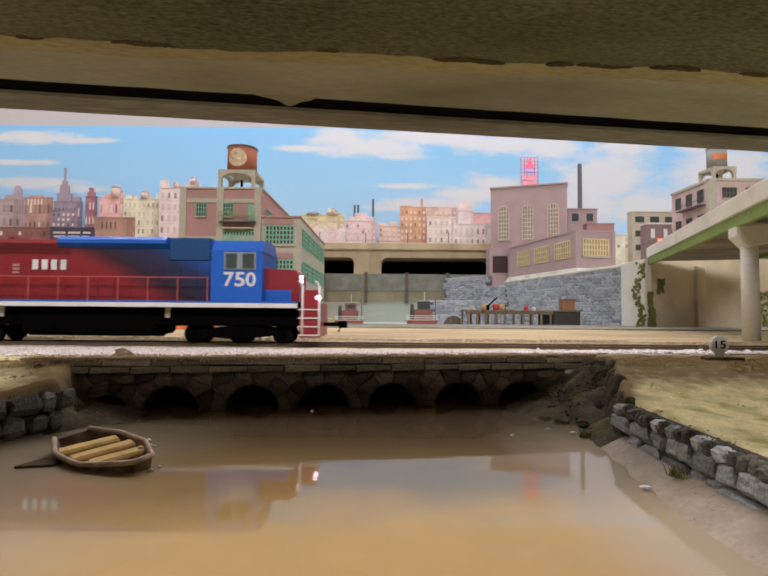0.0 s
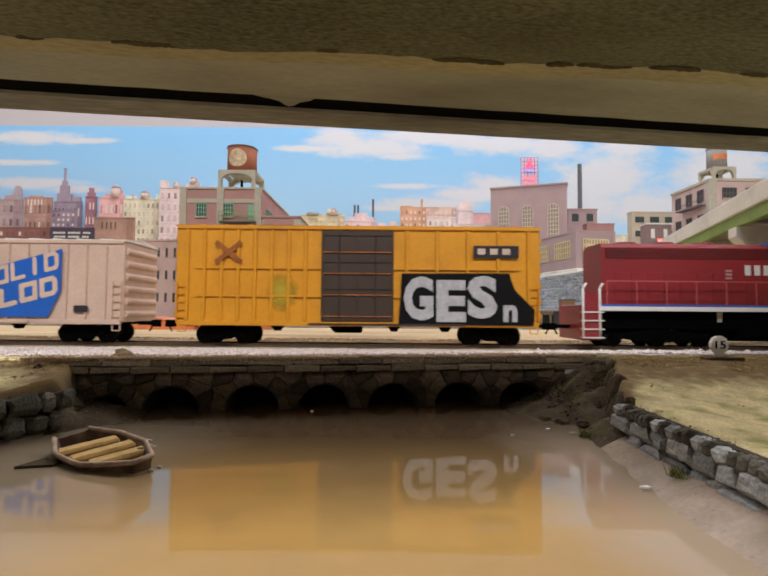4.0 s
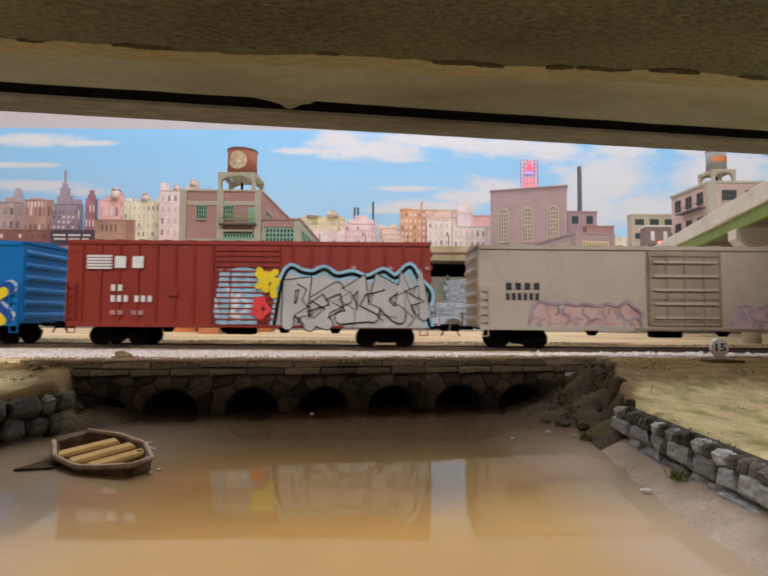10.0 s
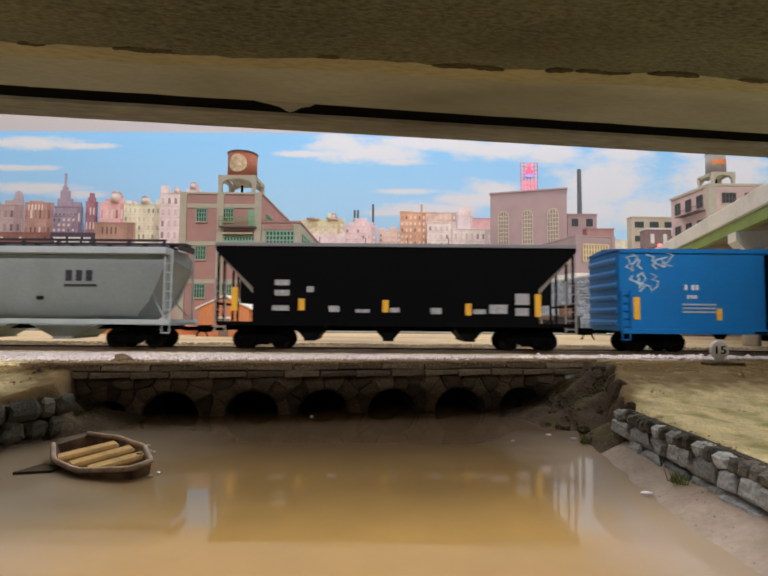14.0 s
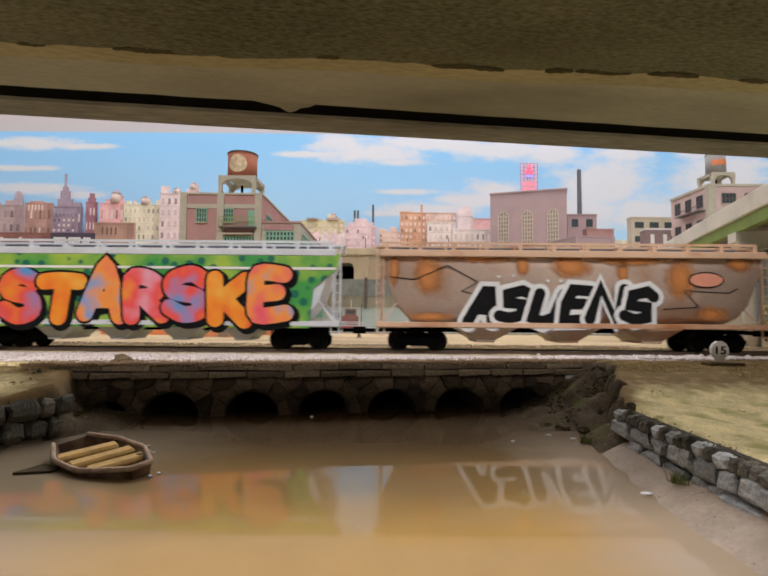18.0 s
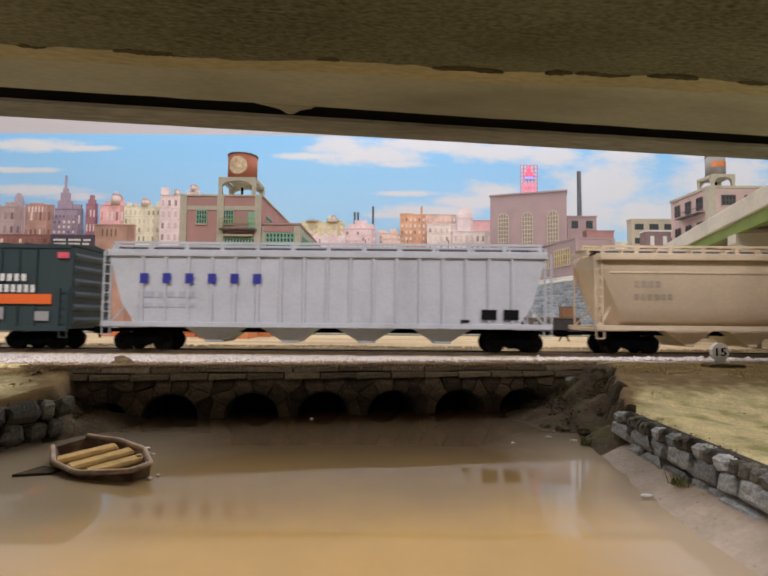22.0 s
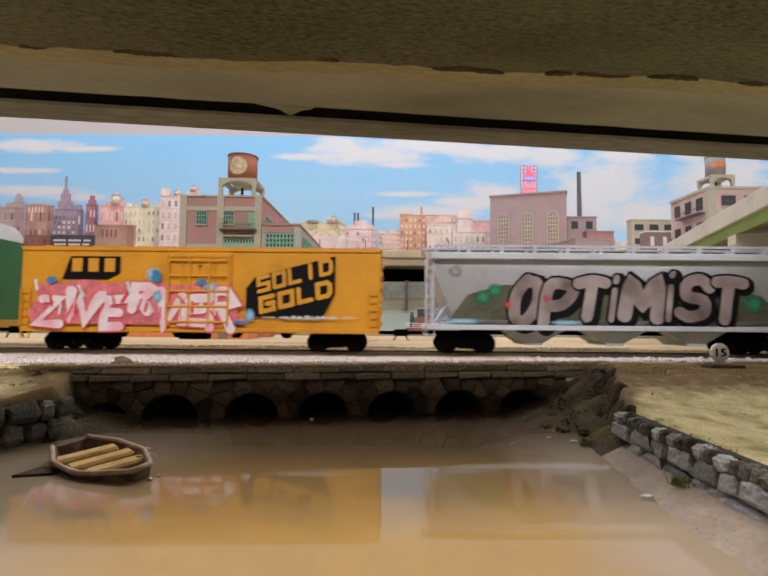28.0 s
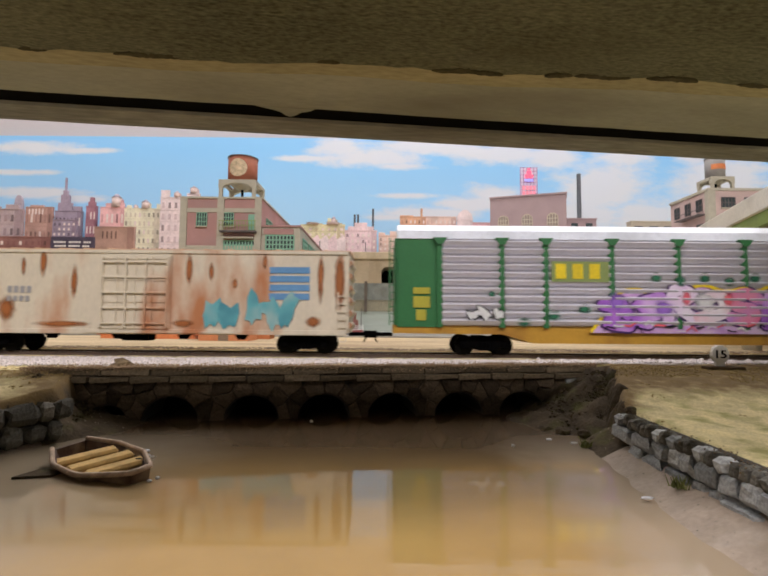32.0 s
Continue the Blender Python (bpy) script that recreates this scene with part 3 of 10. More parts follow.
def coursed_wall(name, label, x0, y0, x1, y1, z0, z1, courses, stone_w, depth, material, joint, thick=0.02, cap=None, kind="structure", seed=3, rough=0.12, round_off=0.16):
    """A wall from (x0, y0) to (x1, y1) whose face looks to the right of that line, of separate rough stones."""
    n = math.hypot(x1 - x0, y1 - y0)
    a = math.atan2(y1 - y0, x1 - x0)
    w = thing(name, label, "wall", kind=kind)
    w.matrix_basis = Matrix.Translation((x0, y0, 0)) @ pose(0, 0, 0, 0, 0, math.degrees(a))
    part("core", solid("c", None, (0, n, depth * 0.75, depth * 0.75 + thick, z0, z1 - 0.001)), joint, w)
    h = (z1 - z0) / courses
    rnd = random.Random(seed)
    pool = [[stone_mesh(stone_w * s * 0.95, depth, h * 0.92, material, seed * 31 + k * 7 + i, rough, round_off) for i in range(3)] for k, s in enumerate((0.7, 1.0, 1.35))]
    for j in range(courses):
        x = -rnd.random() * stone_w * 0.5
        while x < n - stone_w * 0.2:
            k = rnd.randrange(3)
            sw = stone_w * (0.7, 1.0, 1.35)[k]
            if x > -stone_w * 0.2:
                shared("stone", rnd.choice(pool[k]), w, pose(x + sw / 2, rnd.uniform(-0.12, 0.12) * depth, z0 + h * (j + 0.5)))
            x += sw
    if cap:
        part("coping", solid("c", None, (-0.001, n, -0.001, depth + thick, z1, z1 + 0.004), bev=0.0008), cap, w)
    return w




M_PANE_BROWN = mat("brown_window_glass", (0.30, 0.23, 0.20), 0.3, vary=0.3, bump=0)
# ---- overpass ----
def overpass():
    r = thing("overpass", "pale concrete road overpass with green steel girders", "bridge")
    x0, y0, x1, y1 = 0.32489, 0.6, 0.22757, 0.29
    ang = math.atan2(x1 - x0, y0 - y1)
    r.matrix_basis = Matrix.Translation((x0, y0, 0)) @ pose(0, 0, 0, 0, 0, math.degrees(ang))
    n = 0.62
    part("edge_girder", solid("g", None, (0.0, 0.004, -n, 0, 0.0965, 0.1045)), M_GIRDER, r, "green painted steel edge girder")
    part("soffit", solid("s", None, (0.004, 0.13, -n, 0, 0.1005, 0.1045)), M_CONC, r, "shaded grey concrete soffit")
    for k in range(3, 4):
        part("girder", solid("g", None, (k * 0.032, k * 0.032 + 0.003, -n, 0, 0.0965, 0.1005)), M_GIRDER, r)
    part("parapet", solid("p", None, (-0.002, 0.002, -n, 0, 0.1046, 0.117), bev=0.0006), M_CONC_PALE, r, "pale concrete parapet")
    part("parapet", solid("p", None, (0.124, 0.128, -n, 0, 0.1046, 0.117), bev=0.0006), M_CONC_PALE, r, "pale concrete parapet")
    part("road_slab", solid("p", None, (0.002, 0.124, -n, 0, 0.1046, 0.1075)), M_ROOF, r)
    for y in (-0.275, -0.56):
        col = bmesh.new()
        cyl(col, (0.0088, y, 0.018), (0.0088, y, 0.086), 0.0053, 0.0051, 20)
        part("column", col, M_CONC_PALE, r, "round pale concrete column")
        bm = bmesh.new()
        prism(bm, [(-0.001, 0.0965), (-0.001, 0.090), (0.006, 0.082), (0.022, 0.086), (0.108, 0.086), (0.118, 0.082), (0.126, 0.090), (0.126, 0.0965)],
              "y", y - 0.0075, y + 0.0075)
        part("crossbeam", bm, M_CONC_PALE, r, "flared concrete crossbeam")
        col = bmesh.new()
        cyl(col, (0.112, y, 0.018), (0.112, y, 0.086), 0.0064, 0.0062, 20)
        part("column", col, M_CONC_PALE, r)
    return r


overpass()


M_ABUT = mat("olive_tan_concrete", (0.76, 0.66, 0.46), 0.9, vary=0.2, scale=25, grain=600, bump=0.15, dirt=(0.34, 0.28, 0.16), dirt_amount=0.6, dirt_scale=12)


def abutment():
    r = thing("abutment_wall", "tan concrete abutment wall with raised pilasters", "wall", kind="structure")
    a = 0.3282
    part("wall_face", solid("w", None, (a, 0.9, 0.605, 0.63, 0.01, 0.1043)), M_ABUT, r)
    for x in (0.38435, 0.48405, 0.58618):
        part("pilaster", solid("p", None, (x, x + 0.011, 0.600, 0.606, 0.012, 0.0955), bev=0.0005), M_ABUT, r)
    part("plinth", solid("p", None, (a, 0.9, 0.6015, 0.606, 0.012, 0.021), bev=0.0005), M_ABUT, r)
    part("end_pilaster", solid("p", None, (0.3197, a, 0.60, 0.66, 0.01, 0.1035), bev=0.0008), M_CONC_PALE, r, "pale concrete end pilaster streaked with moss")
    bm = bmesh.new()
    rnd = random.Random(31)
    for k in range(420):
        h = rnd.random() ** 1.3
        if k < 170:
            x, y, z = a - 0.021 + 0.009 * rnd.random() + 0.004 * math.sin(h * 9), 0.5985, 0.019 + 0.080 * h
        elif k < 330:
            x, y, z = a - 0.005 + 0.009 * rnd.random() * (1 - 0.4 * h), 0.5985, 0.019 + 0.043 * h
        elif k < 360:
            x, y, z = a + 0.010 + 0.008 * rnd.random(), 0.6035, 0.062 + 0.016 * rnd.random()
        else:
            x, y, z = 0.46483 + 0.012 * rnd.random(), 0.6035, 0.022 + 0.042 * h
        s = 0.0004 + 0.0009 * rnd.random()
        box(bm, x - s, x + s, y - s * 0.5, y + s, z - s * 1.7, z + s * 1.7)
    part("moss", bm, M_MOSS, r, "green moss streaks")
    return r


abutment()


# ---- buildings ----
def window(parent, x, y, z, w, h, cols, rows, sash, pane, sill=None, name="window", arch=False):
    """A sash window in a wall that faces south: pane set back, frame and glazing bars proud."""
    bm = bmesh.new()
    t = min(w, h) * 0.07
    if arch:
        k = 8
        pts = [(x, z), (x + w, z)] + [(x + w / 2 + w / 2 * math.cos(math.pi * i / k), z + h - w / 2 + w / 2 * math.sin(math.pi * i / k)) for i in range(k + 1)]
        prism(bm, pts, "y", y - 0.0006, y + 0.001)
    else:
        box(bm, x, x + w, y - 0.0006, y + 0.001, z, z + h)
    ob = part(name, bm, pane, parent)
    bm = bmesh.new()
    for i in range(cols + 1):
        u = x + w * i / cols
        top = h if not arch else h - w / 2 + math.sqrt(max(0, (w / 2) ** 2 - (u - x - w / 2) ** 2))
        box(bm, u - t / 2, u + t / 2, y - 0.0018, y - 0.0006, z, z + top)
    for j in range(rows + 1):
        v = z + (h - (w / 2 if arch else 0)) * j / rows
        box(bm, x, x + w, y - 0.0017, y - 0.0007, v - t / 2, v + t / 2)
    if arch:
        k = 12
        tube(bm, [(x + w / 2 + w / 2 * math.cos(math.pi * i / k), y - 0.0014, z + h - w / 2 + w / 2 * math.sin(math.pi * i / k)) for i in range(k + 1)], t * 0.6)
    part("glazing_grid", bm, sash, ob)
    if sill:
        part("sill", solid("s", None, (x - t, x + w + t, y - 0.003, y, z - t * 1.6, z)), sill, ob)
    return ob


def side_window(parent, x, y0, y1, z, h, cols, rows, sash, pane, face=1):
    """The same in a wall that faces east (face 1) or west (-1)."""
    w = y1 - y0
    t = min(w, h) * 0.06
    a, b = sorted((x - 0.001 * face, x + 0.0006 * face))
    ob = part("window", solid("w", None, (a, b, y0, y1, z, z + h)), pane, parent)
    bm = bmesh.new()
    a, b = sorted((x + 0.0006 * face, x + 0.0018 * face))
    for i in range(cols + 1):
        u = y0 + w * i / cols
        box(bm, a, b, u - t / 2, u + t / 2, z, z + h)
    for j in range(rows + 1):
        v = z + h * j / rows
        box(bm, a, b, y0, y1, v - t / 2, v + t / 2)
    part("glazing_grid", bm, sash, ob)
    return ob


def water_tower(x, y, z, r, tank_h, leg_h, tank, label, band=None):
    w = thing("water_tower", label, "water tower", (x, y, z))
    bm = bmesh.new()
    cyl(bm, (0, 0, leg_h), (0, 0, leg_h + tank_h), r, r, 28)
    t = part("tank", bm, tank, w)
    bm = bmesh.new()
    cyl(bm, (0, 0, leg_h + tank_h), (0, 0, leg_h + tank_h + 0.0015), r * 1.05, r * 1.05, 28)
    part("rim", bm, M_ROOF, t)
    bm = bmesh.new()
    cyl(bm, (0, 0, leg_h - 0.010), (0, 0, leg_h), r * 0.4, r * 0.95, 24)
    part("tank_bottom", bm, M_TRIM, t)
    bm = bmesh.new()
    cyl(bm, (0, 0, 0), (0, 0, leg_h - 0.01), 0.0022, 0.0022, 8)
    part("riser_pipe", bm, M_BLACK, w)
    s = r * 1.12
    for sx in (-1, 1):
        for sy in (-1, 1):
            part("leg", solid("l", None, (sx * s - 0.003, sx * s + 0.003, sy * s - 0.003, sy * s + 0.003, 0, leg_h - 0.004), bev=0.0004), M_TRIM, w)
    for sx in (-1, 1):
        part("ring_beam", solid("b", None, (sx * s - 0.0034, sx * s + 0.0034, -s, s, leg_h - 0.0055, leg_h - 0.0001)), M_TRIM, w)
    for sy in (-1, 1):
        bm = bmesh.new()
        k = 10
        arch = [(-s + 0.003, leg_h - 0.0145)] + [(-(s - 0.004) * math.cos(math.pi * i / k), leg_h - 0.0145 + 0.009 * math.sin(math.pi * i / k)) for i in range(k + 1)]
        pts = [(-s - 0.0034, leg_h - 0.0145)] + arch[1:] + [(s + 0.0034, leg_h - 0.0145), (s + 0.0034, leg_h), (-s - 0.0034, leg_h)]
        prism(bm, pts, "y", sy * s - 0.0035, sy * s + 0.0035)
        part("arched_beam", bm, M_TRIM, w)
    if band:
        bm = bmesh.new()
        k = 14
        vs = []
        for i in range(k + 1):
            a = -math.pi / 2 - 0.95 + 1.9 * i / k
            vs.append([bm.verts.new(((r + 0.0004) * math.cos(a), (r + 0.0004) * math.sin(a), leg_h + tank_h * f)) for f in (0.42, 0.68)])
        for i in range(k):
            bm.faces.new((vs[i][0], vs[i + 1][0], vs[i + 1][1], vs[i][1]))
        part("painted_band", bm, band, t, "orange painted band")
    else:
        bm = bmesh.new()
        ring, k = [], 26
        cx = -0.06
        for rr in (0.0, 0.5, 0.62):
            row = []
            for i in range(k):
                a = 2 * math.pi * i / k
                th = -math.pi / 2 + cx + rr * math.cos(a)
                row.append(bm.verts.new(((r + 0.0013) * math.cos(th), (r + 0.0013) * math.sin(th), leg_h + tank_h * 0.52 + r * rr * math.sin(a))))
            ring.append(row)
        for i in range(k):
            j = (i + 1) % k
            bm.faces.new((ring[1][i], ring[1][j], ring[2][j], ring[2][i]))
            bm.faces.new((ring[0][i], ring[1][i], ring[1][j]))
        part("round_emblem", bm, mat("faded_cream_emblem", (0.74, 0.58, 0.38), 0.85, vary=0.6, scale=180, bump=0.1), t, "faded cream round emblem")
    return w


def factory_west():
    """Brick and concrete factory with a tower block and a lower wing."""
    f = thing("factory", "red brick factory with concrete frame and green windows", "factory")
    y, xa, xb, xc = 0.8, -0.33604, -0.2032, -0.13998
    zt, zl = 0.23577, 0.18931
    part("tower_block", solid("t", None, (xa, xb, y, 1.03, GROUND, zt)), M_BRICK, f)
    part("wing", solid("w", None, (xb, xc, y + 0.002, 1.14, GROUND, zl)), M_TRIM, f, "stone-coloured concrete wing")
    part("tower_parapet", solid("p", None, (xa - 0.002, xb + 0.002, y - 0.003, 1.032, zt, zt + 0.003)), M_TRIM, f)
    part("wing_parapet", solid("p", None, (xb, xc + 0.002, y - 0.001, 1.142, zl, zl + 0.003)), M_BRICK, f)
    fl = 0.0625
    for x in (xa, xa + (xb - xa) * 0.46, xb - 0.010):
        part("pilaster", solid("p", None, (x - 0.001, x + 0.010, y - 0.003, y + 0.001, GROUND, zt)), M_TRIM, f)
    for k in range(3):
        z = zt - 0.019 - k * fl
        part("floor_band", solid("b", None, (xa, xb, y - 0.002, y + 0.001, z - 0.004, z + 0.003)), M_TRIM, f)
    for k in range(3):
        z = zt - 0.046 - k * fl
        for x in (-0.30963, -0.26562):
            window(f, x, y - 0.001, z, 0.0165, 0.022, 4, 3, M_SASH, M_PANE, M_TRIM)
    for k in range(3):
        z = zl - 0.030 - k * 0.056
        window(f, xb + 0.008, y + 0.001, z - 0.014, 0.046, 0.030, 8, 4, M_SASH, M_PANE, M_TRIM)
        part("spandrel", solid("s", None, (xb + 0.004, xc - 0.010, y - 0.0005, y + 0.003, z + 0.018, z + 0.027)), M_BRICK, f)
        for j in range(5):
            side_window(f, xc, y + 0.03 + j * 0.062, y + 0.075 + j * 0.062, z - 0.014, 0.030, 5, 4, M_SASH, M_PANE)
    for k in range(2):
        for j in range(3):
            side_window(f, xb, y + 0.03 + j * 0.065, y + 0.072 + j * 0.065, zt - 0.042 - k * fl * 0.6, 0.016, 4, 2, M_SASH, M_PANE)
    door = part("door", solid("d", None, (-0.22481, -0.21361, y - 0.0015, y + 0.001, zt - 0.052, zt - 0.026)), M_SASH, f, "green loading door")
    z = zt - 0.055
    bal = part("balcony", solid("b", None, (-0.26882, -0.20961, y - 0.014, y, z - 0.002, z)), M_ROOF, f, "dark iron balcony with railing")
    bm = bmesh.new()
    for i in range(12):
        x = -0.26882 + i * 0.0053
        box(bm, x, x + 0.0006, y - 0.014, y - 0.0134, z, z + 0.016)
    for h in (0.008, 0.0155):
        box(bm, -0.26882, -0.20961, y - 0.014, y - 0.0133, z + h, z + h + 0.0008)
    part("railing", bm, M_GIRDER, bal)
    part("awning", solid("a", None, (-0.26322, -0.21521, y - 0.012, y, z - 0.012, z - 0.010)), M_TRIM, f)
    window(f, -0.26322, y - 0.001, z - 0.045, 0.05, 0.03, 10, 4, M_SASH, M_PANE)
    tank = water_tower(-0.25387, 0.86, zt + 0.001, 0.0255, 0.045, 0.040, M_TANK, "rusty red rooftop water tank on arched concrete legs")
    return f


factory_west()


M_SOIL2 = mat("brown_rubble_heap", (0.22, 0.15, 0.09), 0.95, vary=0.5, scale=200, bump=0.6)


def power_house():
    """Rose brick works: a tall hall with arched windows, a low wing in front."""
    p = thing("power_house", "rose brick power house with tall arched windows", "factory")
    # the hall stands askew: its front runs from far west to near east
    hall = pose(0.27497, 1.26, 0, 0, 0, -18.8)
    wd = 0.1864
    zt = 0.35543

    def askew(ob):
        ob.matrix_basis = hall
        return ob
    askew(part("hall", solid("h", None, (0, wd, 0, 0.12, GROUND, zt), bev=0.001), M_BRICK_ROSE, p))
    for x in (0.0185, 0.0775, 0.1385):
        askew(window(p, x + 0.002, -0.001, 0.2225, 0.0255, 0.0855, 4, 7, M_SASH_STONE, M_PANE_BROWN, M_TRIM, arch=True))
    askew(part("hall_coping", solid("c", None, (-0.002, wd + 0.002, -0.003, 0.122, zt, zt + 0.004)), M_BRICK_ROSE, p))
    # low wing, turned like the harbour wall
    wing = pose(0.35492, 0.9, 0, 0, 0, 12)
    zw, zb, wf = 0.1875, 0.119, 0.080

    def turned(ob):
        ob.matrix_basis = wing
        return ob
    turned(part("wing", solid("w", None, (0, wf, 0, 0.275, zb, zw), bev=0.0008), M_BRICK_ROSE, p))
    turned(part("wing_coping", solid("w", None, (-0.0015, wf + 0.0015, -0.0015, 0.275, zw, zw + 0.0025)), M_BRICK_ROSE, p))
    turned(part("wing_base", solid("b", None, (-0.004, wf + 0.010, -0.006, 0.275, 0.0965, zb), bev=0.001), M_CONC_PALE, p, "pale concrete plinth"))
    turned(part("corner_pilaster", solid("b", None, (-0.0012, 0.006, -0.0012, 0.006, zb, zw)), M_BRICK_ROSE, p))
    turned(part("corner_pilaster", solid("b", None, (wf - 0.006, wf + 0.0012, -0.0012, 0.006, zb, zw)), M_BRICK_ROSE, p))
    turned(window(p, 0.0125, -0.001, 0.1425, 0.053, 0.031, 9, 3, M_SASH_TAN, M_PANE_PALE, M_TRIM))
    for y0, y1 in ((0.019, 0.072), (0.095, 0.150), (0.173, 0.226)):
        turned(side_window(p, 0, y0, y1, 0.1406, 0.032, 7, 3, M_SASH_TAN, M_PANE_PALE, -1))
    ax0, ax1 = 0.25731, 0.36925
    part("gate_block", solid("g", None, (ax0, ax1, 1.19, 1.232, 0.0965, 0.19117), bev=0.0006), M_BRICK_ROSE, p)
    part("dark_gate", solid("g", None, (0.26445, 0.30018, 1.1885, 1.196, 0.13217, 0.17291)), mat("dark_red_gate", (0.07, 0.035, 0.028), 0.9, vary=0.4, bump=0.2), p, "dark gateway")
    for x, y, r in ((0.018, -0.016, 0.007), (0.036, -0.018, 0.006), (0.060, -0.017, 0.007)):
        bm = bmesh.new()
        bmesh.ops.create_icosphere(bm, subdivisions=2, radius=r)
        for v in bm.verts:
            v.co *= 1 + 0.7 * noise.noise(v.co * 260 + Vector((x * 900, 0, 0)))
            v.co.z *= 0.8
        ob = part("rubble_heap", bm, M_SOIL2)
        ob.matrix_basis = wing @ pose(x, y, 0.1005)
        tagged(ob, "brown heap of rubble on the wall top", "rubble", "rubble heaps on the harbour wall")
    part("roof_vent", solid("v", None, (0.36322, 0.37443, 1.12, 1.13, zw - 0.005, zw + 0.012), bev=0.001), M_TRIM, p)
    return p


power_house()
bm = bmesh.new()
cyl(bm, (0, 0, 0), (0, 0, 0.4728 - GROUND), 0.0085, 0.0058, 20)
tagged(part("smokestack", bm, M_STACK), "tall black steel smokestack", "chimney").location = (0.57155, 1.42, GROUND)


def rooftop_sign():
    s = thing("rooftop_sign", "red and white lattice rooftop sign", "sign", (0.39135, 1.31, 0.37347))
    w, h = 0.046, 0.082
    M_LATTICE = mat("plum_lattice", (0.40, 0.14, 0.34), 0.5, vary=0.1, bump=0)
    part("back_panel", solid("p", None, (-w / 2, w / 2, 0.0012, 0.0022, 0, h)), glow("pale_pink_panel", (0.78, 0.70, 0.82), 0.10), s, "pale pink lit panel")
    for i in range(6):
        x = -w / 2 + w * i / 5
        part("upright", solid("u", None, (x - 0.0005, x + 0.0005, -0.001, 0.001, 0, h)), M_LATTICE, s)
    for j in range(9):
        z = h * j / 8
        part("crossbar", solid("u", None, (-w / 2, w / 2, -0.0018, -0.0011, z - 0.0005, z + 0.0005)), M_LATTICE, s)
    bm = bmesh.new()
    for cx, cz, r in ((-0.0055, 0.70, 0.0056), (0.0055, 0.70, 0.0056), (0.0, 0.81, 0.0064), (0.0, 0.94, 0.0026)):
        cyl(bm, (cx, -0.0020, h * cz), (cx, -0.0040, h * cz), r, r, 16)
    part("emblem", bm, glow("pink_neon", (1.0, 0.10, 0.18), 0.9), s, "glowing red three-lobed emblem")
    part("emblem_base", solid("b", None, (-0.011, 0.011, -0.004, -0.002, h * 0.53, h * 0.61)), glow("blue_neon", (0.35, 0.35, 0.9), 0.6), s, "blue bar of the emblem")
    neon = glow("red_neon_dim", (0.90, 0.30, 0.38), 0.25)
    for k in range(2):
        for c in range(4):
            part("sign_bar", solid("b", None, (-0.018 + c * 0.0095, -0.011 + c * 0.0095, -0.0035, -0.002, h * (0.06 + 0.18 * k), h * (0.20 + 0.18 * k))), neon, s, "red letter bar")
    return s


rooftop_sign()


def plain_block(name, label, x0, x1, y0, y1, z1, wall, rows, cols, pane, sash=None, z_first=None, w_frac=0.45, h_frac=0.5, z0=None, roof=None, category="building"):
    z0 = GROUND if z0 is None else z0
    b = thing(name, label, category)
    part("wall", solid("w", None, (x0, x1, y0, y1, z0, z1)), wall, b)
    part("cornice", solid("c", None, (x0 - 0.0015, x1 + 0.0015, y0 - 0.002, y1, z1, z1 + 0.003)), roof or wall, b)
    if rows and cols:
        low = z_first if z_first is not None else z0 + 0.02
        fh, fw = (z1 - low) / rows, (x1 - x0) / cols
        for j in range(rows):
            for i in range(cols):
                x, z = x0 + fw * (i + 0.5 - w_frac / 2), low + fh * (j + 0.5 - h_frac / 2)
                o = part("window", solid("w", None, (x, x + fw * w_frac, y0 - 0.0008, y0 + 0.001, z, z + fh * h_frac)), pane, b)
                if sash:
                    part("sill", solid("s", None, (x - 0.0006, x + fw * w_frac + 0.0006, y0 - 0.002, y0, z - 0.001, z)), sash, o)
    return b


# right-hand town
plain_block("annex", "grey-rose brick annex with a flat roof", 0.49055, 0.56861, 1.3, 1.34, 0.31244, M_BRICK_ROSE, 1, 2, M_PANE, M_TRIM, z_first=0.27016)
plain_block("shed", "low shed with a red-brown roof", 0.51422, 0.58344, 1.235, 1.26, 0.26142, M_BRICK, 0, 0, M_PANE, roof=M_BRICK)
plain_block("warehouse", "tan three-storey concrete warehouse", 0.637, 0.75193, 1.25, 1.275, 0.29567, M_CONC_TAN, 3, 3, M_PANE, M_TRIM, z_first=0.18675, w_frac=0.6, h_frac=0.42)
plain_block("small_house", "dark frame house with a pale gable roof", 0.56541, 0.62006, 1.05, 1.075, 0.22879, mat("dark_house_boards", (0.27, 0.19, 0.18), 0.85, vary=0.25, bump=0.2), 1, 2, M_WHITE, M_TRIM, z_first=0.18943, w_frac=0.3, h_frac=0.5, roof=M_WHITE)


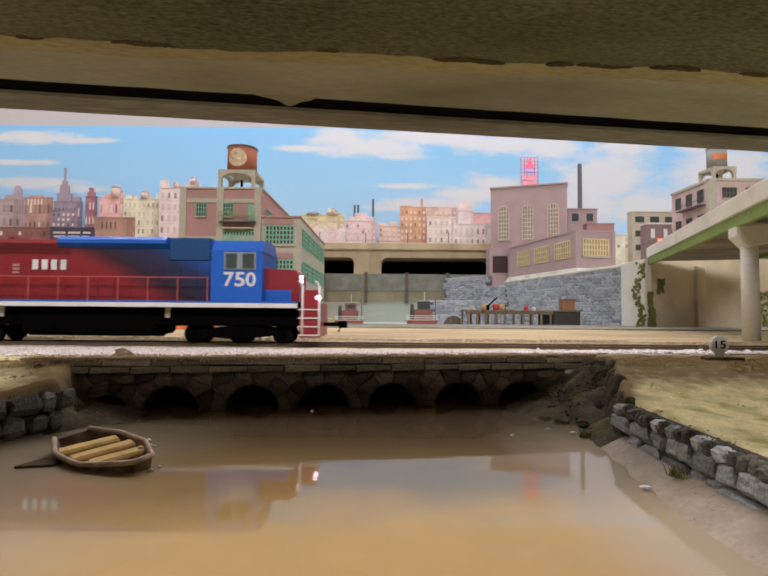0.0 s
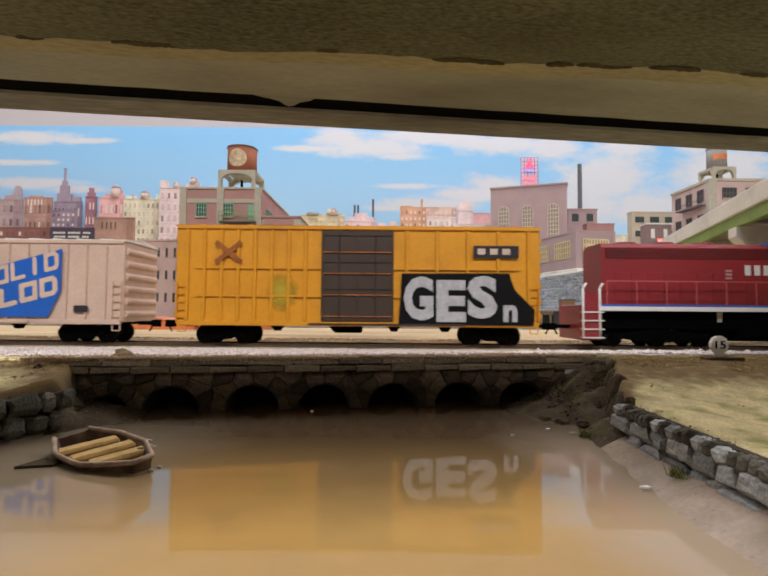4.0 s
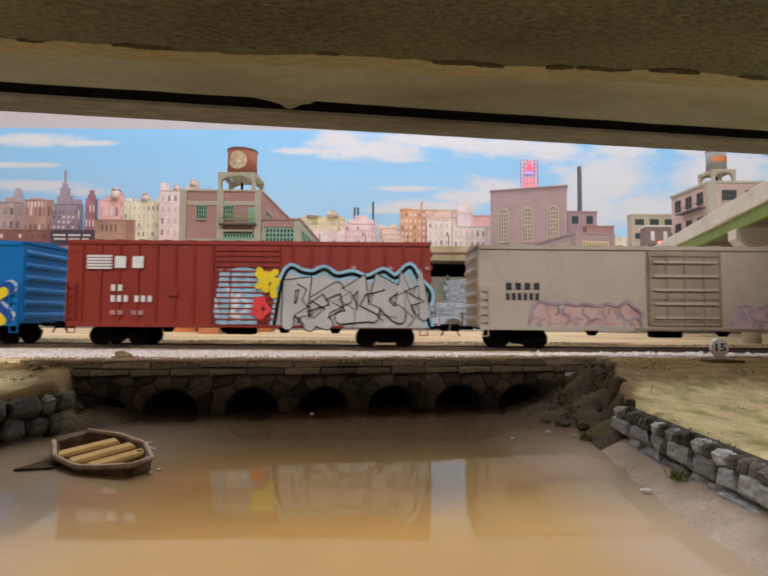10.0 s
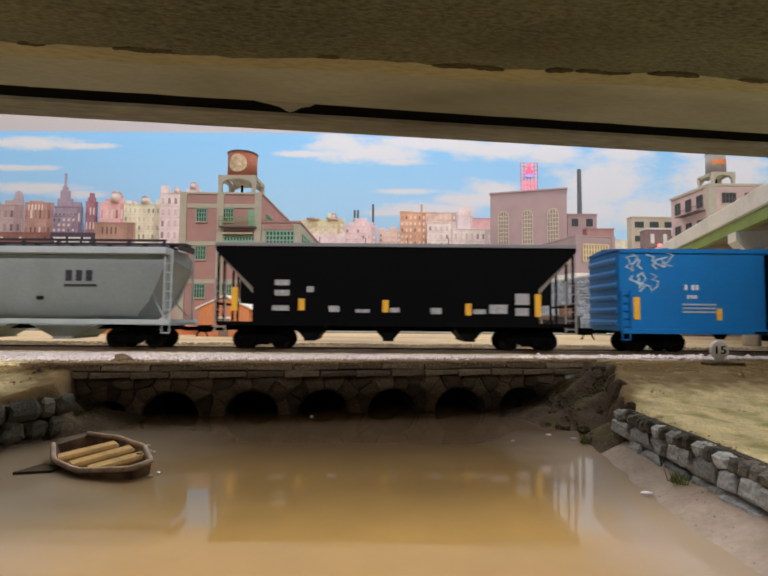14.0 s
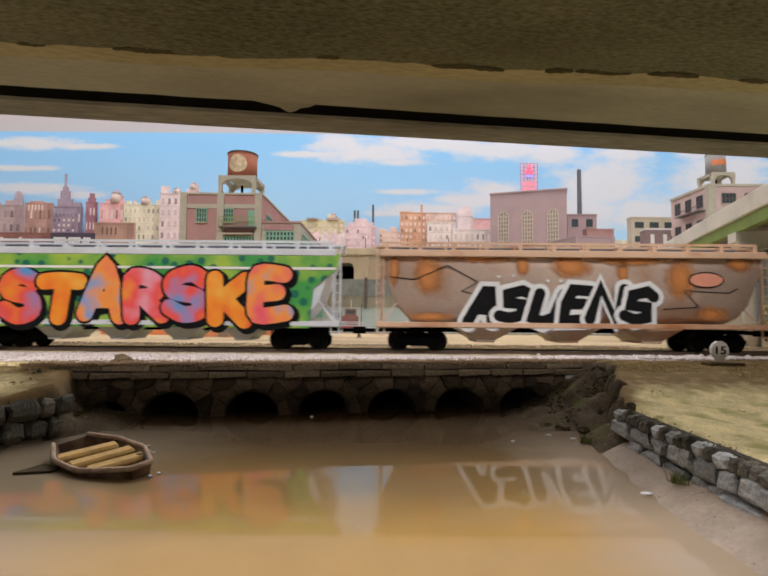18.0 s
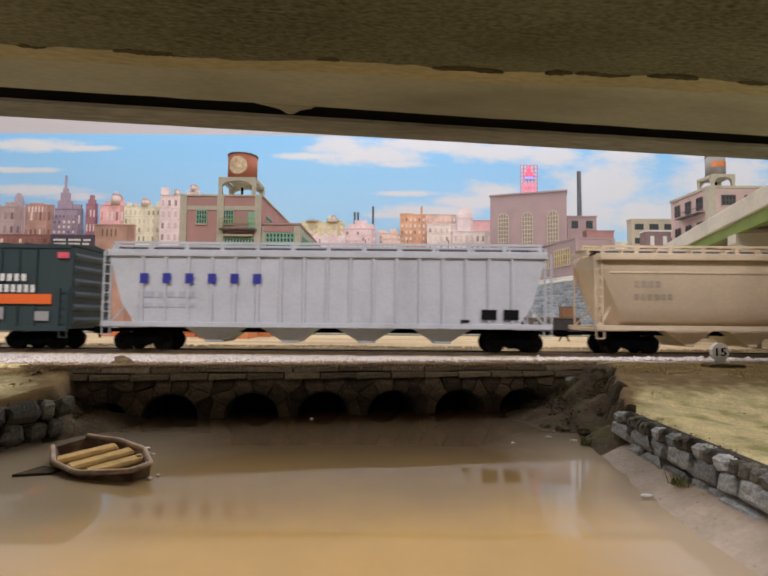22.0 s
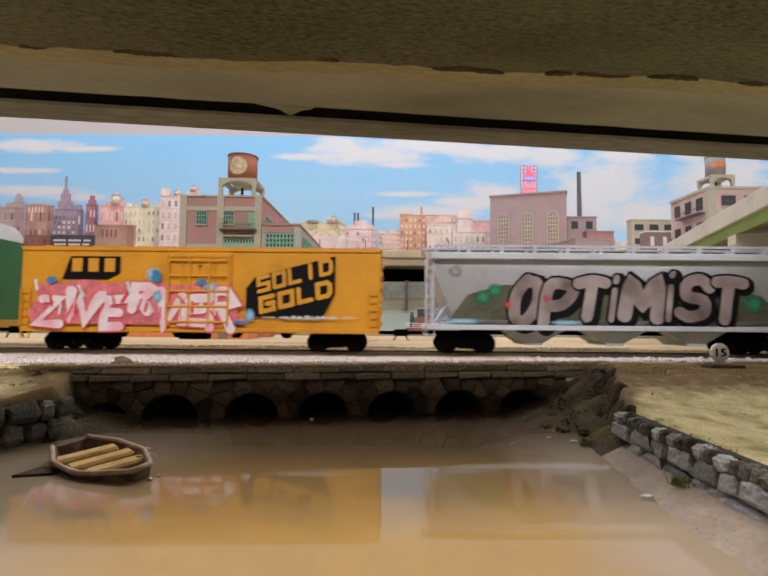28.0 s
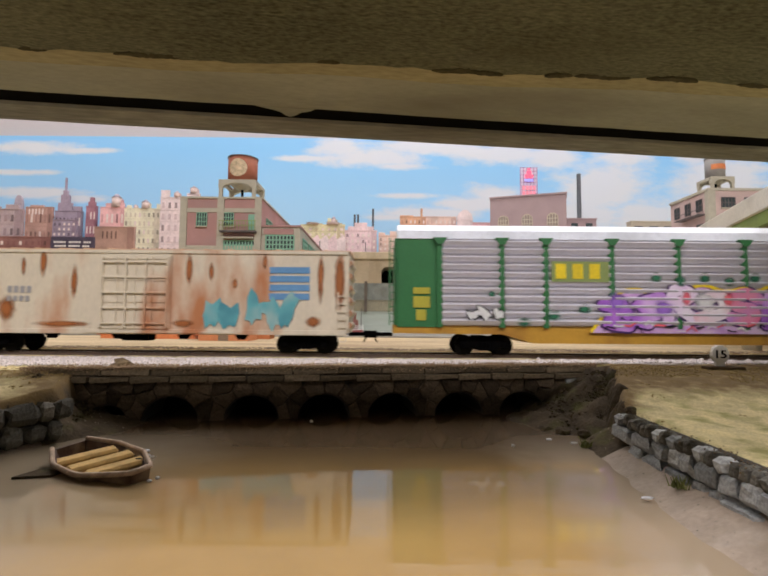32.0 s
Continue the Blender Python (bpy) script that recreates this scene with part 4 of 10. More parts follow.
def brownstone():
    b = thing("brownstone_block", "brownstone corner building with pale trim", "building")
    x0, x1, y0, y1 = 0.638, 0.86, 0.95, 1.078
    zt = 0.29747
    part("wall", solid("w", None, (x0, x1, y0, y1, GROUND, zt)), M_BRICK_BROWN, b)
    part("cornice", solid("c", None, (x0 - 0.003, x1, y0 - 0.003, y1, zt, zt + 0.005)), M_TRIM, b)
    part("corner_pier", solid("c", None, (x0 - 0.002, x0 + 0.012, y0 - 0.002, y0 + 0.01, GROUND, zt)), M_TRIM, b)
    for k in range(3):
        z = zt - 0.034 - k * 0.05
        for i in range(4):
            window(b, x0 + 0.024 + i * 0.045, y0 - 0.001, z, 0.026, 0.020, 4, 2, M_ROOF, M_PANE, M_TRIM)
        for j in range(3):
            side_window(b, x0, y0 + 0.020 + j * 0.037, y0 + 0.038 + j * 0.037, z - 0.002, 0.024, 2, 2, M_ROOF, M_PANE, -1)
    part("fire_escape", solid("f", None, (x0 - 0.016, x0, y0 + 0.01, y0 + 0.09, zt - 0.046, zt - 0.0445), (x0 - 0.016, x0 - 0.015, y0 + 0.01, y0 + 0.09, zt - 0.036, zt - 0.035)), M_ROOF, b)
    water_tower(0.69983, 1.02, zt + 0.005, 0.0185, 0.043, 0.038, M_TANK_GREY, "grey rooftop water tank with an orange band", band=M_ORANGE)
    return b


brownstone()


coursed_wall("harbour_wall", "blue-grey rough stone harbour retaining wall", 0.256, 1.03, 0.32666, 0.645, 0.008, 0.099, 18, 0.0125, 0.004, M_STONE_PALE, M_MORTAR_PALE, cap=M_CONC_PALE, seed=5, rough=0.09, round_off=0.22)
coursed_wall("harbour_wall", "blue-grey rough stone harbour retaining wall with a step", 0.1454, 1.2, 0.22272, 1.08, 0.050, 0.118, 13, 0.0140, 0.004, M_STONE_PALE, M_MORTAR_PALE, seed=8, rough=0.09)
coursed_wall("harbour_wall", "blue-grey rough stone harbour retaining wall, low terrace", 0.0950, 1.05, 0.2540, 1.028, 0.008, 0.0610, 11, 0.0130, 0.004, M_STONE_PALE, M_MORTAR_PALE, thick=0.045, seed=9, rough=0.09)
coursed_wall("harbour_wall", "blue-grey rough stone harbour retaining wall, middle length", 0.2150, 1.10, 0.2555, 1.032, 0.058, 0.0945, 7, 0.0130, 0.004, M_STONE_PALE, M_MORTAR_PALE, seed=10, rough=0.09)
structure("land_east", solid("l", None, (0.262, 0.9, 1.04, 1.59, 0.0081, 0.096), (0.32666, 0.9, 0.6601, 1.04, 0.0081, 0.096)), M_CONC_PALE, "pale ground behind the harbour wall", "ground")


# ---- viaduct behind the harbour ----
M_VIADUCT = mat("warm_tan_concrete", (0.60, 0.47, 0.30), 0.9, vary=0.3, scale=25, grain=600, bump=0.2, dirt=(0.40, 0.28, 0.16), dirt_amount=0.6, dirt_scale=14, stretch=(1, 1, 0.4))
M_SEAWALL = mat("grey_green_sea_wall", (0.24, 0.24, 0.20), 0.9, vary=0.4, scale=60, grain=700, bump=0.4, dirt=(0.16, 0.15, 0.11), dirt_amount=0.7, dirt_scale=25)
M_PILE = mat("tarred_pile", (0.13, 0.10, 0.075), 0.9, vary=0.3, bump=0.3)
M_STAINWALL = mat("brown_stained_wall", (0.30, 0.26, 0.175), 0.9, vary=0.35, scale=30, grain=600, bump=0.3, dirt=(0.20, 0.16, 0.09), dirt_amount=0.8, dirt_scale=14, stretch=(1, 1, 0.35))


def viaduct():
    v = thing("viaduct", "tan concrete viaduct with wide dark arched openings", "viaduct", kind="structure")
    y, d = 1.3, 0.10
    z_deck, z_base = 0.19918, 0.13371
    z_top = 0.21756
    openings = ((-0.29119, -0.08051), (-0.00768, 0.2941))
    z_open = 0.17951
    bm = bmesh.new()
    xs, xe = -0.35, 0.30
    pts = [(xs, z_base)]
    r = 0.016
    for a, b in openings:
        pts += [(a, z_base), (a, z_open - r)]
        pts += [(a + r - r * math.cos(math.pi / 2 * i / 5), z_open - r + r * math.sin(math.pi / 2 * i / 5)) for i in range(1, 6)]
        pts += [(b - r + r * math.sin(math.pi / 2 * i / 5), z_open - r + r * math.cos(math.pi / 2 * i / 5)) for i in range(6)]
        pts += [(b, z_base)]
    pts += [(xe, z_base), (xe, z_deck), (xs, z_deck)]
    prism(bm, pts, "y", y, y + d)
    part("arcade", bm, M_VIADUCT, v)
    # black backing puts the shade of the arcade into colour
    part("back_wall", solid("b", None, (xs, xe, y + d, y + d + 0.01, z_base, z_deck)), M_DARK, v, "black sheet for the shade in the openings")
    part("deck", solid("d", None, (xs, xe, y - 0.012, y + d + 0.01, z_deck, z_top), bev=0.0015), M_VIADUCT, v)
    for x in (-0.17147, -0.04982, 0.0616, 0.17046):
        part("railing_post", solid("p", None, (x - 0.001, x + 0.001, y - 0.010, y - 0.008, z_top, z_top + 0.028)), M_ROOF, v)
    part("pilaster", solid("p", None, (-0.0519, -0.04149, y - 0.004, y, z_base, z_deck)), M_VIADUCT, v)
    for k, x in enumerate((-0.15867, -0.04726, 0.05904, 0.16534)):
        part("fender_pile", solid("f", None, (x - 0.0035, x + 0.0035, y - 0.031, y - 0.024, 0.058, z_base + 0.004)), M_PILE, v, "dark timber fender pile")
    part("sea_wall", solid("s", None, (xs, xe, y - 0.024, y + d + 0.01, 0.08985, z_base)), M_SEAWALL, v, "grey-green stained sea wall")
    part("lower_wall", solid("s", None, (xs, xe, y - 0.022, y + d + 0.01, 0.06039, 0.08985)), M_STAINWALL, v, "brown stained lower wall")
    part("water_panel", solid("s", None, (xs, xe, y - 0.020, y + d + 0.01, 0.008, 0.06039)), M_SEA, v, "pale blue-green painted water panel")
    return v


viaduct()


# ---- cut-out city flats in front of the sky board ----
FLAT_RGB = {}


def flat_paint(name, color):
    color = tuple(min(0.85, c * k) for c, k in zip(color, (1.24, 1.16, 1.18)))
    FLAT_RGB[name] = color
    return mat(name, color, 0.9, vary=0.28, scale=32, grain=240, bump=0.05, dirt=tuple(c * 0.68 for c in color), dirt_amount=0.55, dirt_scale=22)


C_MAUVE, C_PURPLE = flat_paint("flat_mauve", (0.42, 0.34, 0.33)), flat_paint("flat_purple_grey", (0.31, 0.26, 0.31))
C_TAN, C_CREAM = flat_paint("flat_tan", (0.52, 0.37, 0.29)), flat_paint("flat_cream", (0.76, 0.68, 0.50))
C_PINK, C_BLUSH = flat_paint("flat_pink", (0.72, 0.42, 0.40)), flat_paint("flat_blush_white", (0.70, 0.60, 0.57))
C_GREYS, C_NAVY = flat_paint("flat_grey", (0.42, 0.37, 0.40)), flat_paint("billboard_navy", (0.07, 0.06, 0.09))
C_LIME, C_SALMON = flat_paint("flat_yellow_green", (0.64, 0.62, 0.38)), flat_paint("flat_salmon", (0.72, 0.53, 0.43))
C_ORANGE, C_WHITEISH = flat_paint("flat_orange_brick", (0.60, 0.37, 0.23)), flat_paint("flat_white", (0.72, 0.64, 0.58))
C_ROSE, C_WIN = flat_paint("flat_rose", (0.70, 0.55, 0.54)), flat_paint("flat_window_shadow", (0.34, 0.26, 0.26))
C_TANKS = flat_paint("flat_tank_beige", (0.60, 0.50, 0.44))
C_WINLIGHT = flat_paint("flat_window_light", (0.66, 0.58, 0.52))


def city_flat(label, x0, x1, z1, y, wall, rows=0, cols=0, win=None, steps=(), z_low=0.16, name="city_flat", dome=0.0, tanks=(), slits=0, fins=0):
    """A painted cut-out house: board, windows, stepped tops as (share from the left, share to, height) and roof tanks as (share, radius, height)."""
    b = thing(name, label, "backdrop building", (0, 0, 0), "cut-out city behind the railway")
    w = x1 - x0
    part("board", solid("b", None, (x0, x1, y, y + 0.010, 0.0185, z1)), wall, b)
    # darker wall tone; the strip on the right paints in a shaded side
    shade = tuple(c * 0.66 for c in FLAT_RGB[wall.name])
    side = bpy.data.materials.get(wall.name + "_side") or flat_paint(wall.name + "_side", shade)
    if w > 0.03:
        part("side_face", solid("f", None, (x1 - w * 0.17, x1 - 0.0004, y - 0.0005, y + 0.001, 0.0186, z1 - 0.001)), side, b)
    part("cornice", solid("c", None, (x0 - 0.001, x1 + 0.001, y - 0.0012, y + 0.010, z1, z1 + 0.0025)), wall, b)
    for k, (a, c, h) in enumerate(steps):
        part("setback", solid("s", None, (x0 + w * a, x0 + w * c, y + 0.001 - 0.0004 * k, y + 0.009 - 0.0004 * k, z1 + 0.0025, z1 + 0.0025 + h), bev=0.0008), wall, b)
    if dome:
        bm = bmesh.new()
        pts = [(x0 + w * 0.5 + w * 0.5 * math.cos(math.pi * i / 12), z1 + 0.0025 + dome * math.sin(math.pi * i / 12)) for i in range(13)]
        prism(bm, pts, "y", y, y + 0.009)
        part("dome", bm, wall, b)
    for share, r, h in tanks:
        bm = bmesh.new()
        cx = x0 + w * share
        cyl(bm, (cx, y + 0.006, z1 + 0.002), (cx, y + 0.006, z1 + h * 0.72), r, r * 0.96, 14)
        tank = part("roof_tank", bm, C_TANKS, b, "pale wooden roof tank")
        bm = bmesh.new()
        cyl(bm, (cx, y + 0.006, z1 + h * 0.72), (cx, y + 0.006, z1 + h), r * 1.05, r * 0.25, 14)
        part("tank_cap", bm, C_GREYS, tank)
        # strip in the darker wall tone against the tank's right side
        part("tank_stair", solid("t", None, (cx + r, cx + r * 1.5, y + 0.003, y + 0.006, z1 + 0.002, z1 + h * 0.6)), side, tank)
    dark = bpy.data.materials.get(wall.name + "_dark") or flat_paint(wall.name + "_dark", tuple(c * 0.36 for c in FLAT_RGB[wall.name]))
    for k in range(slits):
        u = x0 + w * (0.20 + 0.11 * k)
        part("slit_window", solid("s", None, (u, u + w * 0.035, y - 0.001, y + 0.001, z1 - 0.030, z1 - 0.010)), dark, b)
    for k in range(fins):
        u = x0 + w * (0.12 + 0.50 * k / max(1, fins - 1))
        part("pale_fin", solid("s", None, (u, u + w * 0.05, y - 0.001, y + 0.001, z1 - 0.022, z1 - 0.004)), C_WINLIGHT, b)
    if rows and cols:
        rnd = random.Random(int((x0 + 2) * 5000))
        rows, cols = rows + 1, cols + 1
        fw, fh = w / cols, (z1 - z_low) / rows
        kinds = []
        for m2 in (dark, side, C_WINLIGHT):
            bm = bmesh.new()
            box(bm, -fw * 0.19, fw * 0.19, -0.0009, 0.0008, -fh * 0.22, fh * 0.20)
            box(bm, -fw * 0.23, fw * 0.23, -0.0012, 0.0008, -fh * 0.28, -fh * 0.22)
            kinds.append(mesh_of("window", bm, m2))
        share = (1, 1, 4) if win is C_WINLIGHT else (3, 3, 1)
        for j in range(rows):
            part("floor_band", solid("f", None, (x0, x1, y - 0.0004, y + 0.001, z1 - fh * (j + 1) - 0.0042, z1 - fh * (j + 1) - 0.0032)), side, b)
            for i in range(cols):
                shared("window", rnd.choices(kinds, share)[0], b, pose(x0 + fw * (i + 0.5), y, z1 - fh * (j + 0.5) - 0.004))
    return b


city_flat("mauve cut-out tenement with small windows", -1.28296, -1.13706, 0.37511, 1.52, C_MAUVE, 4, 6, steps=((0.1, 0.5, 0.008), (0.62, 0.9, 0.014)))
city_flat("grey cut-out tower with a rounded top", -1.1874, -1.1626, 0.40088, 1.55, C_GREYS, dome=0.026)
city_flat("tan cut-out office block", -1.13536, -1.05121, 0.38427, 1.53, flat_paint("flat_rust_tan", (0.44, 0.28, 0.22)), 3, 5, C_WIN, steps=((0.15, 0.65, 0.006),), fins=5)
city_flat("mauve cut-out skyscraper with a needle spire", -1.05565, -0.9704, 0.37696, 1.55, C_PURPLE, 3, 6, steps=((0.08, 0.62, 0.026), (0.18, 0.52, 0.052), (0.26, 0.44, 0.066), (0.32, 0.37, 0.108), (0.66, 0.98, 0.014)))
city_flat("dark plum cut-out tenement with lit windows", -1.0276, -0.9541, 0.33841, 1.50, C_PURPLE, 4, 4, C_WINLIGHT, z_low=0.26)
city_flat("plum cut-out slim tower", -0.95028, -0.91794, 0.39107, 1.54, flat_paint("flat_plum_red", (0.34, 0.17, 0.20)), 4, 2, C_WINLIGHT, steps=((0.15, 0.85, 0.014), (0.3, 0.7, 0.028)))
city_flat("pink cut-out apartment house", -0.89386, -0.81633, 0.38391, 1.52, C_PINK, 3, 4, C_WINLIGHT, steps=((0.20, 0.95, 0.012),), tanks=((0.62, 0.015, 0.044),))
city_flat("cream cut-out hotel with many windows", -0.80709, -0.69458, 0.37556, 1.50, C_CREAM, 7, 7, flat_paint("hotel_window", (0.45, 0.38, 0.30)), steps=((0.05, 0.18, 0.010), (0.88, 1.0, 0.014)), tanks=((0.56, 0.012, 0.030), (0.28, 0.006, 0.016)))
city_flat("blush white cut-out apartment tower", -0.68216, -0.60571, 0.40403, 1.47, C_BLUSH, 6, 3, flat_paint("tower_window", (0.50, 0.40, 0.38)), steps=((0.0, 0.34, 0.022),), tanks=((0.62, 0.009, 0.022),))
city_flat("blush cut-out roof house", -0.61507, -0.57606, 0.4240, 1.50, C_BLUSH, tanks=((0.5, 0.011, 0.026),))
city_flat("brown brick cut-out works with slit windows", -0.77749, -0.67088, 0.27951, 1.30, flat_paint("flat_brown_brick", (0.44, 0.29, 0.22)), slits=4)
city_flat("red-brown cut-out row of low houses", -1.19856, -0.96428, 0.27092, 1.42, flat_paint("flat_dark_red", (0.26, 0.13, 0.11)), 2, 12, C_WIN, z_low=0.2)
bb = thing("billboard", "dark navy billboard with two lines of white lettering", "billboard")
part("panel", solid("p", None, (-0.85883, -0.74758, 1.25, 1.256, 0.20473, 0.24521)), C_NAVY, bb)
for a, b, h in ((-0.85008, -0.75383, 0.23128), (-0.84758, -0.75758, 0.22116)):
    n = 15
    for k in range(n):
        if k % 6 != 5:
            part("letter_bar", solid("l", None, (a + (b - a) * k / n, a + (b - a) * (k + 0.75) / n, 1.2485, 1.2502, h - 0.0024, h + 0.0024)), M_WHITE, bb)
for x in (-0.84883, -0.75758):
    part("post", solid("p", None, (x - 0.002, x + 0.002, 1.2565, 1.261, 0.0182, 0.23761)), M_TIMBER, bb)

# middle of the city, over the viaduct
city_flat("yellow-green roofed cut-out mill", -0.26141, -0.12455, 0.33373, 1.52, C_LIME, 1, 6, C_WINLIGHT, steps=((0.6, 0.68, 0.020),), z_low=0.30, tanks=((0.26, 0.020, 0.010), (0.72, 0.020, 0.012), (0.74, 0.008, 0.028)))
for k in range(5):
    bm = bmesh.new()
    a = -0.25177 + k * 0.0265
    prism(bm, [(a, 0.0185), (a + 0.0265, 0.0185), (a + 0.0265, 0.28554), (a + 0.020, 0.2985), (a, 0.28252)], "y", 1.49, 1.50)
    tagged(part("sawtooth_shed", bm, C_ROSE if k % 2 else C_BLUSH), "pale rose cut-out saw-tooth roof shed", "backdrop building", "cut-out city behind the railway")
city_flat("blush cut-out brewery with stepped roof", -0.12373, -0.02402, 0.31438, 1.51, C_ROSE, 3, 5, C_WINLIGHT, steps=((0.1, 0.9, 0.012), (0.3, 0.7, 0.024)), z_low=0.24)
for px in (-0.09537, -0.08459, -0.03683):
    bm = bmesh.new()
    top = 0.3732 if px < -0.05223 else 0.39228
    cyl(bm, (px, 1.545, 0.0185), (px, 1.545, top), 0.0042, 0.0032, 10)
    tagged(part("factory_chimney", bm, M_STACK), "thin dark cut-out factory chimney", "chimney", "factory chimneys")
city_flat("orange cut-out row of houses", -0.01786, 0.05117, 0.29808, 1.50, C_SALMON, 3, 4, C_WINLIGHT, steps=((0.0, 0.3, 0.008), (0.5, 0.8, 0.012)), z_low=0.24)
city_flat("orange brick cut-out warehouse", 0.04849, 0.12857, 0.35871, 1.51, C_ORANGE, 4, 5, C_WINLIGHT, z_low=0.26, steps=((0.80, 0.88, 0.026), (0.0, 0.5, 0.004)))
city_flat("salmon cut-out terrace with pale windows", 0.12874, 0.22672, 0.36371, 1.53, C_SALMON, 3, 6, C_WINLIGHT, z_low=0.28)
city_flat("white cut-out office with dim windows", 0.12957, 0.21489, 0.321, 1.47, C_WHITEISH, 3, 4, flat_paint("office_window", (0.42, 0.36, 0.30)), z_low=0.22)
city_flat("blush cut-out church with a round gable", 0.22527, 0.2733, 0.34877, 1.50, C_BLUSH, dome=0.030)
city_flat("white cut-out hall with tall windows", 0.20612, 0.32153, 0.2991, 1.46, C_WHITEISH, 1, 6, C_WIN, z_low=0.235)
city_flat("rose pink cut-out roof gable", 0.27087, 0.34387, 0.3441, 1.52, C_PINK, 0, 0)
city_flat("cream cut-out house with dark windows", 0.66636, 0.76981, 0.27964, 1.52, C_CREAM, 1, 3, C_WIN, z_low=0.24)
city_flat("pale cut-out house row", -0.57606, -0.24596, 0.28348, 1.53, C_BLUSH, 2, 10, C_WIN, z_low=0.2)


# ---- boats, pier and yard things ----
M_HULL = mat("tug_hull_red", (0.34, 0.09, 0.08), 0.6, vary=0.25, bump=0.1)
M_CABIN = mat("tug_cabin", (0.28, 0.11, 0.08), 0.6, vary=0.25, bump=0.1)


def tug(x, y, s, label, stack_first):
    t = thing("tugboat", label, "boat", (x, y, 0.008))
    n = 9
    bm = bmesh.new()
    lo, hi = [], []
    for i in range(n + 1):
        a = math.pi * i / n
        lo.append((0.025 * s * math.cos(a), -0.013 * s * math.sin(a)))
        hi.append((0.028 * s * math.cos(a), -0.015 * s * math.sin(a)))
    lo += [(-p, -q) for p, q in lo[1:-1]]
    hi += [(-p, -q) for p, q in hi[1:-1]]
    a = [bm.verts.new((p, q, -0.003)) for p, q in lo]
    b = [bm.verts.new((p, q, 0.016 * s)) for p, q in hi]
    for i in range(len(a)):
        j = (i + 1) % len(a)
        bm.faces.new((a[i], a[j], b[j], b[i]))
    bm.faces.new(b), bm.faces.new(a[::-1])
    bmesh.ops.recalc_face_normals(bm, faces=bm.faces[:])
    part("hull", bm, M_HULL, t, "dull red hull")
    for z in (0.0165, 0.020, 0.0235):
        bm = bmesh.new()
        tube(bm, [(p, q, z * s) for p, q in hi + hi[:1]], 0.0007 * s, 5)
        part("bulwark_rail", bm, M_WHITE, t, "white rail")
    part("deckhouse", solid("d", None, (-0.014 * s, 0.018 * s, -0.008 * s, 0.008 * s, 0.016 * s, 0.035 * s), bev=0.0008), M_CABIN, t, "red-brown deckhouse")
    wh = part("wheelhouse", solid("w", None, (-0.008 * s, 0.014 * s, -0.007 * s, 0.007 * s, 0.035 * s, 0.049 * s), bev=0.0006), M_CABIN if stack_first else M_STACK, t)
    part("wheelhouse_window", solid("w", None, (-0.005 * s, 0.011 * s, -0.0074 * s, -0.0068 * s, 0.039 * s, 0.046 * s)), M_PANE, wh)
    part("roof", solid("r", None, (-0.010 * s, 0.016 * s, -0.009 * s, 0.009 * s, 0.049 * s, 0.0505 * s)), M_TRIM, t)
    bm = bmesh.new()
    cyl(bm, (-0.018 * s, 0, 0.016 * s), (-0.018 * s, 0, 0.044 * s), 0.0035 * s, 0.0032 * s, 12)
    part("funnel", bm, M_STACK, t, "black funnel")
    for px, h in ((0.004, 0.066), (0.0235, 0.058)):
        bm = bmesh.new()
        cyl(bm, (px * s, 0, 0.016 * s), (px * s, 0, h * s), 0.0009 * s, 0.0006 * s, 6)
        part("mast", bm, M_WHITE if px < 0.01 else M_ROOF, t)
    return t


tug(-0.05655, 0.80, 0.84, "small tugboat with red-brown cabin and white rails", True)
tug(0.06251, 0.80, 0.92, "tugboat with dark wheelhouse, red hull and white rails", False)


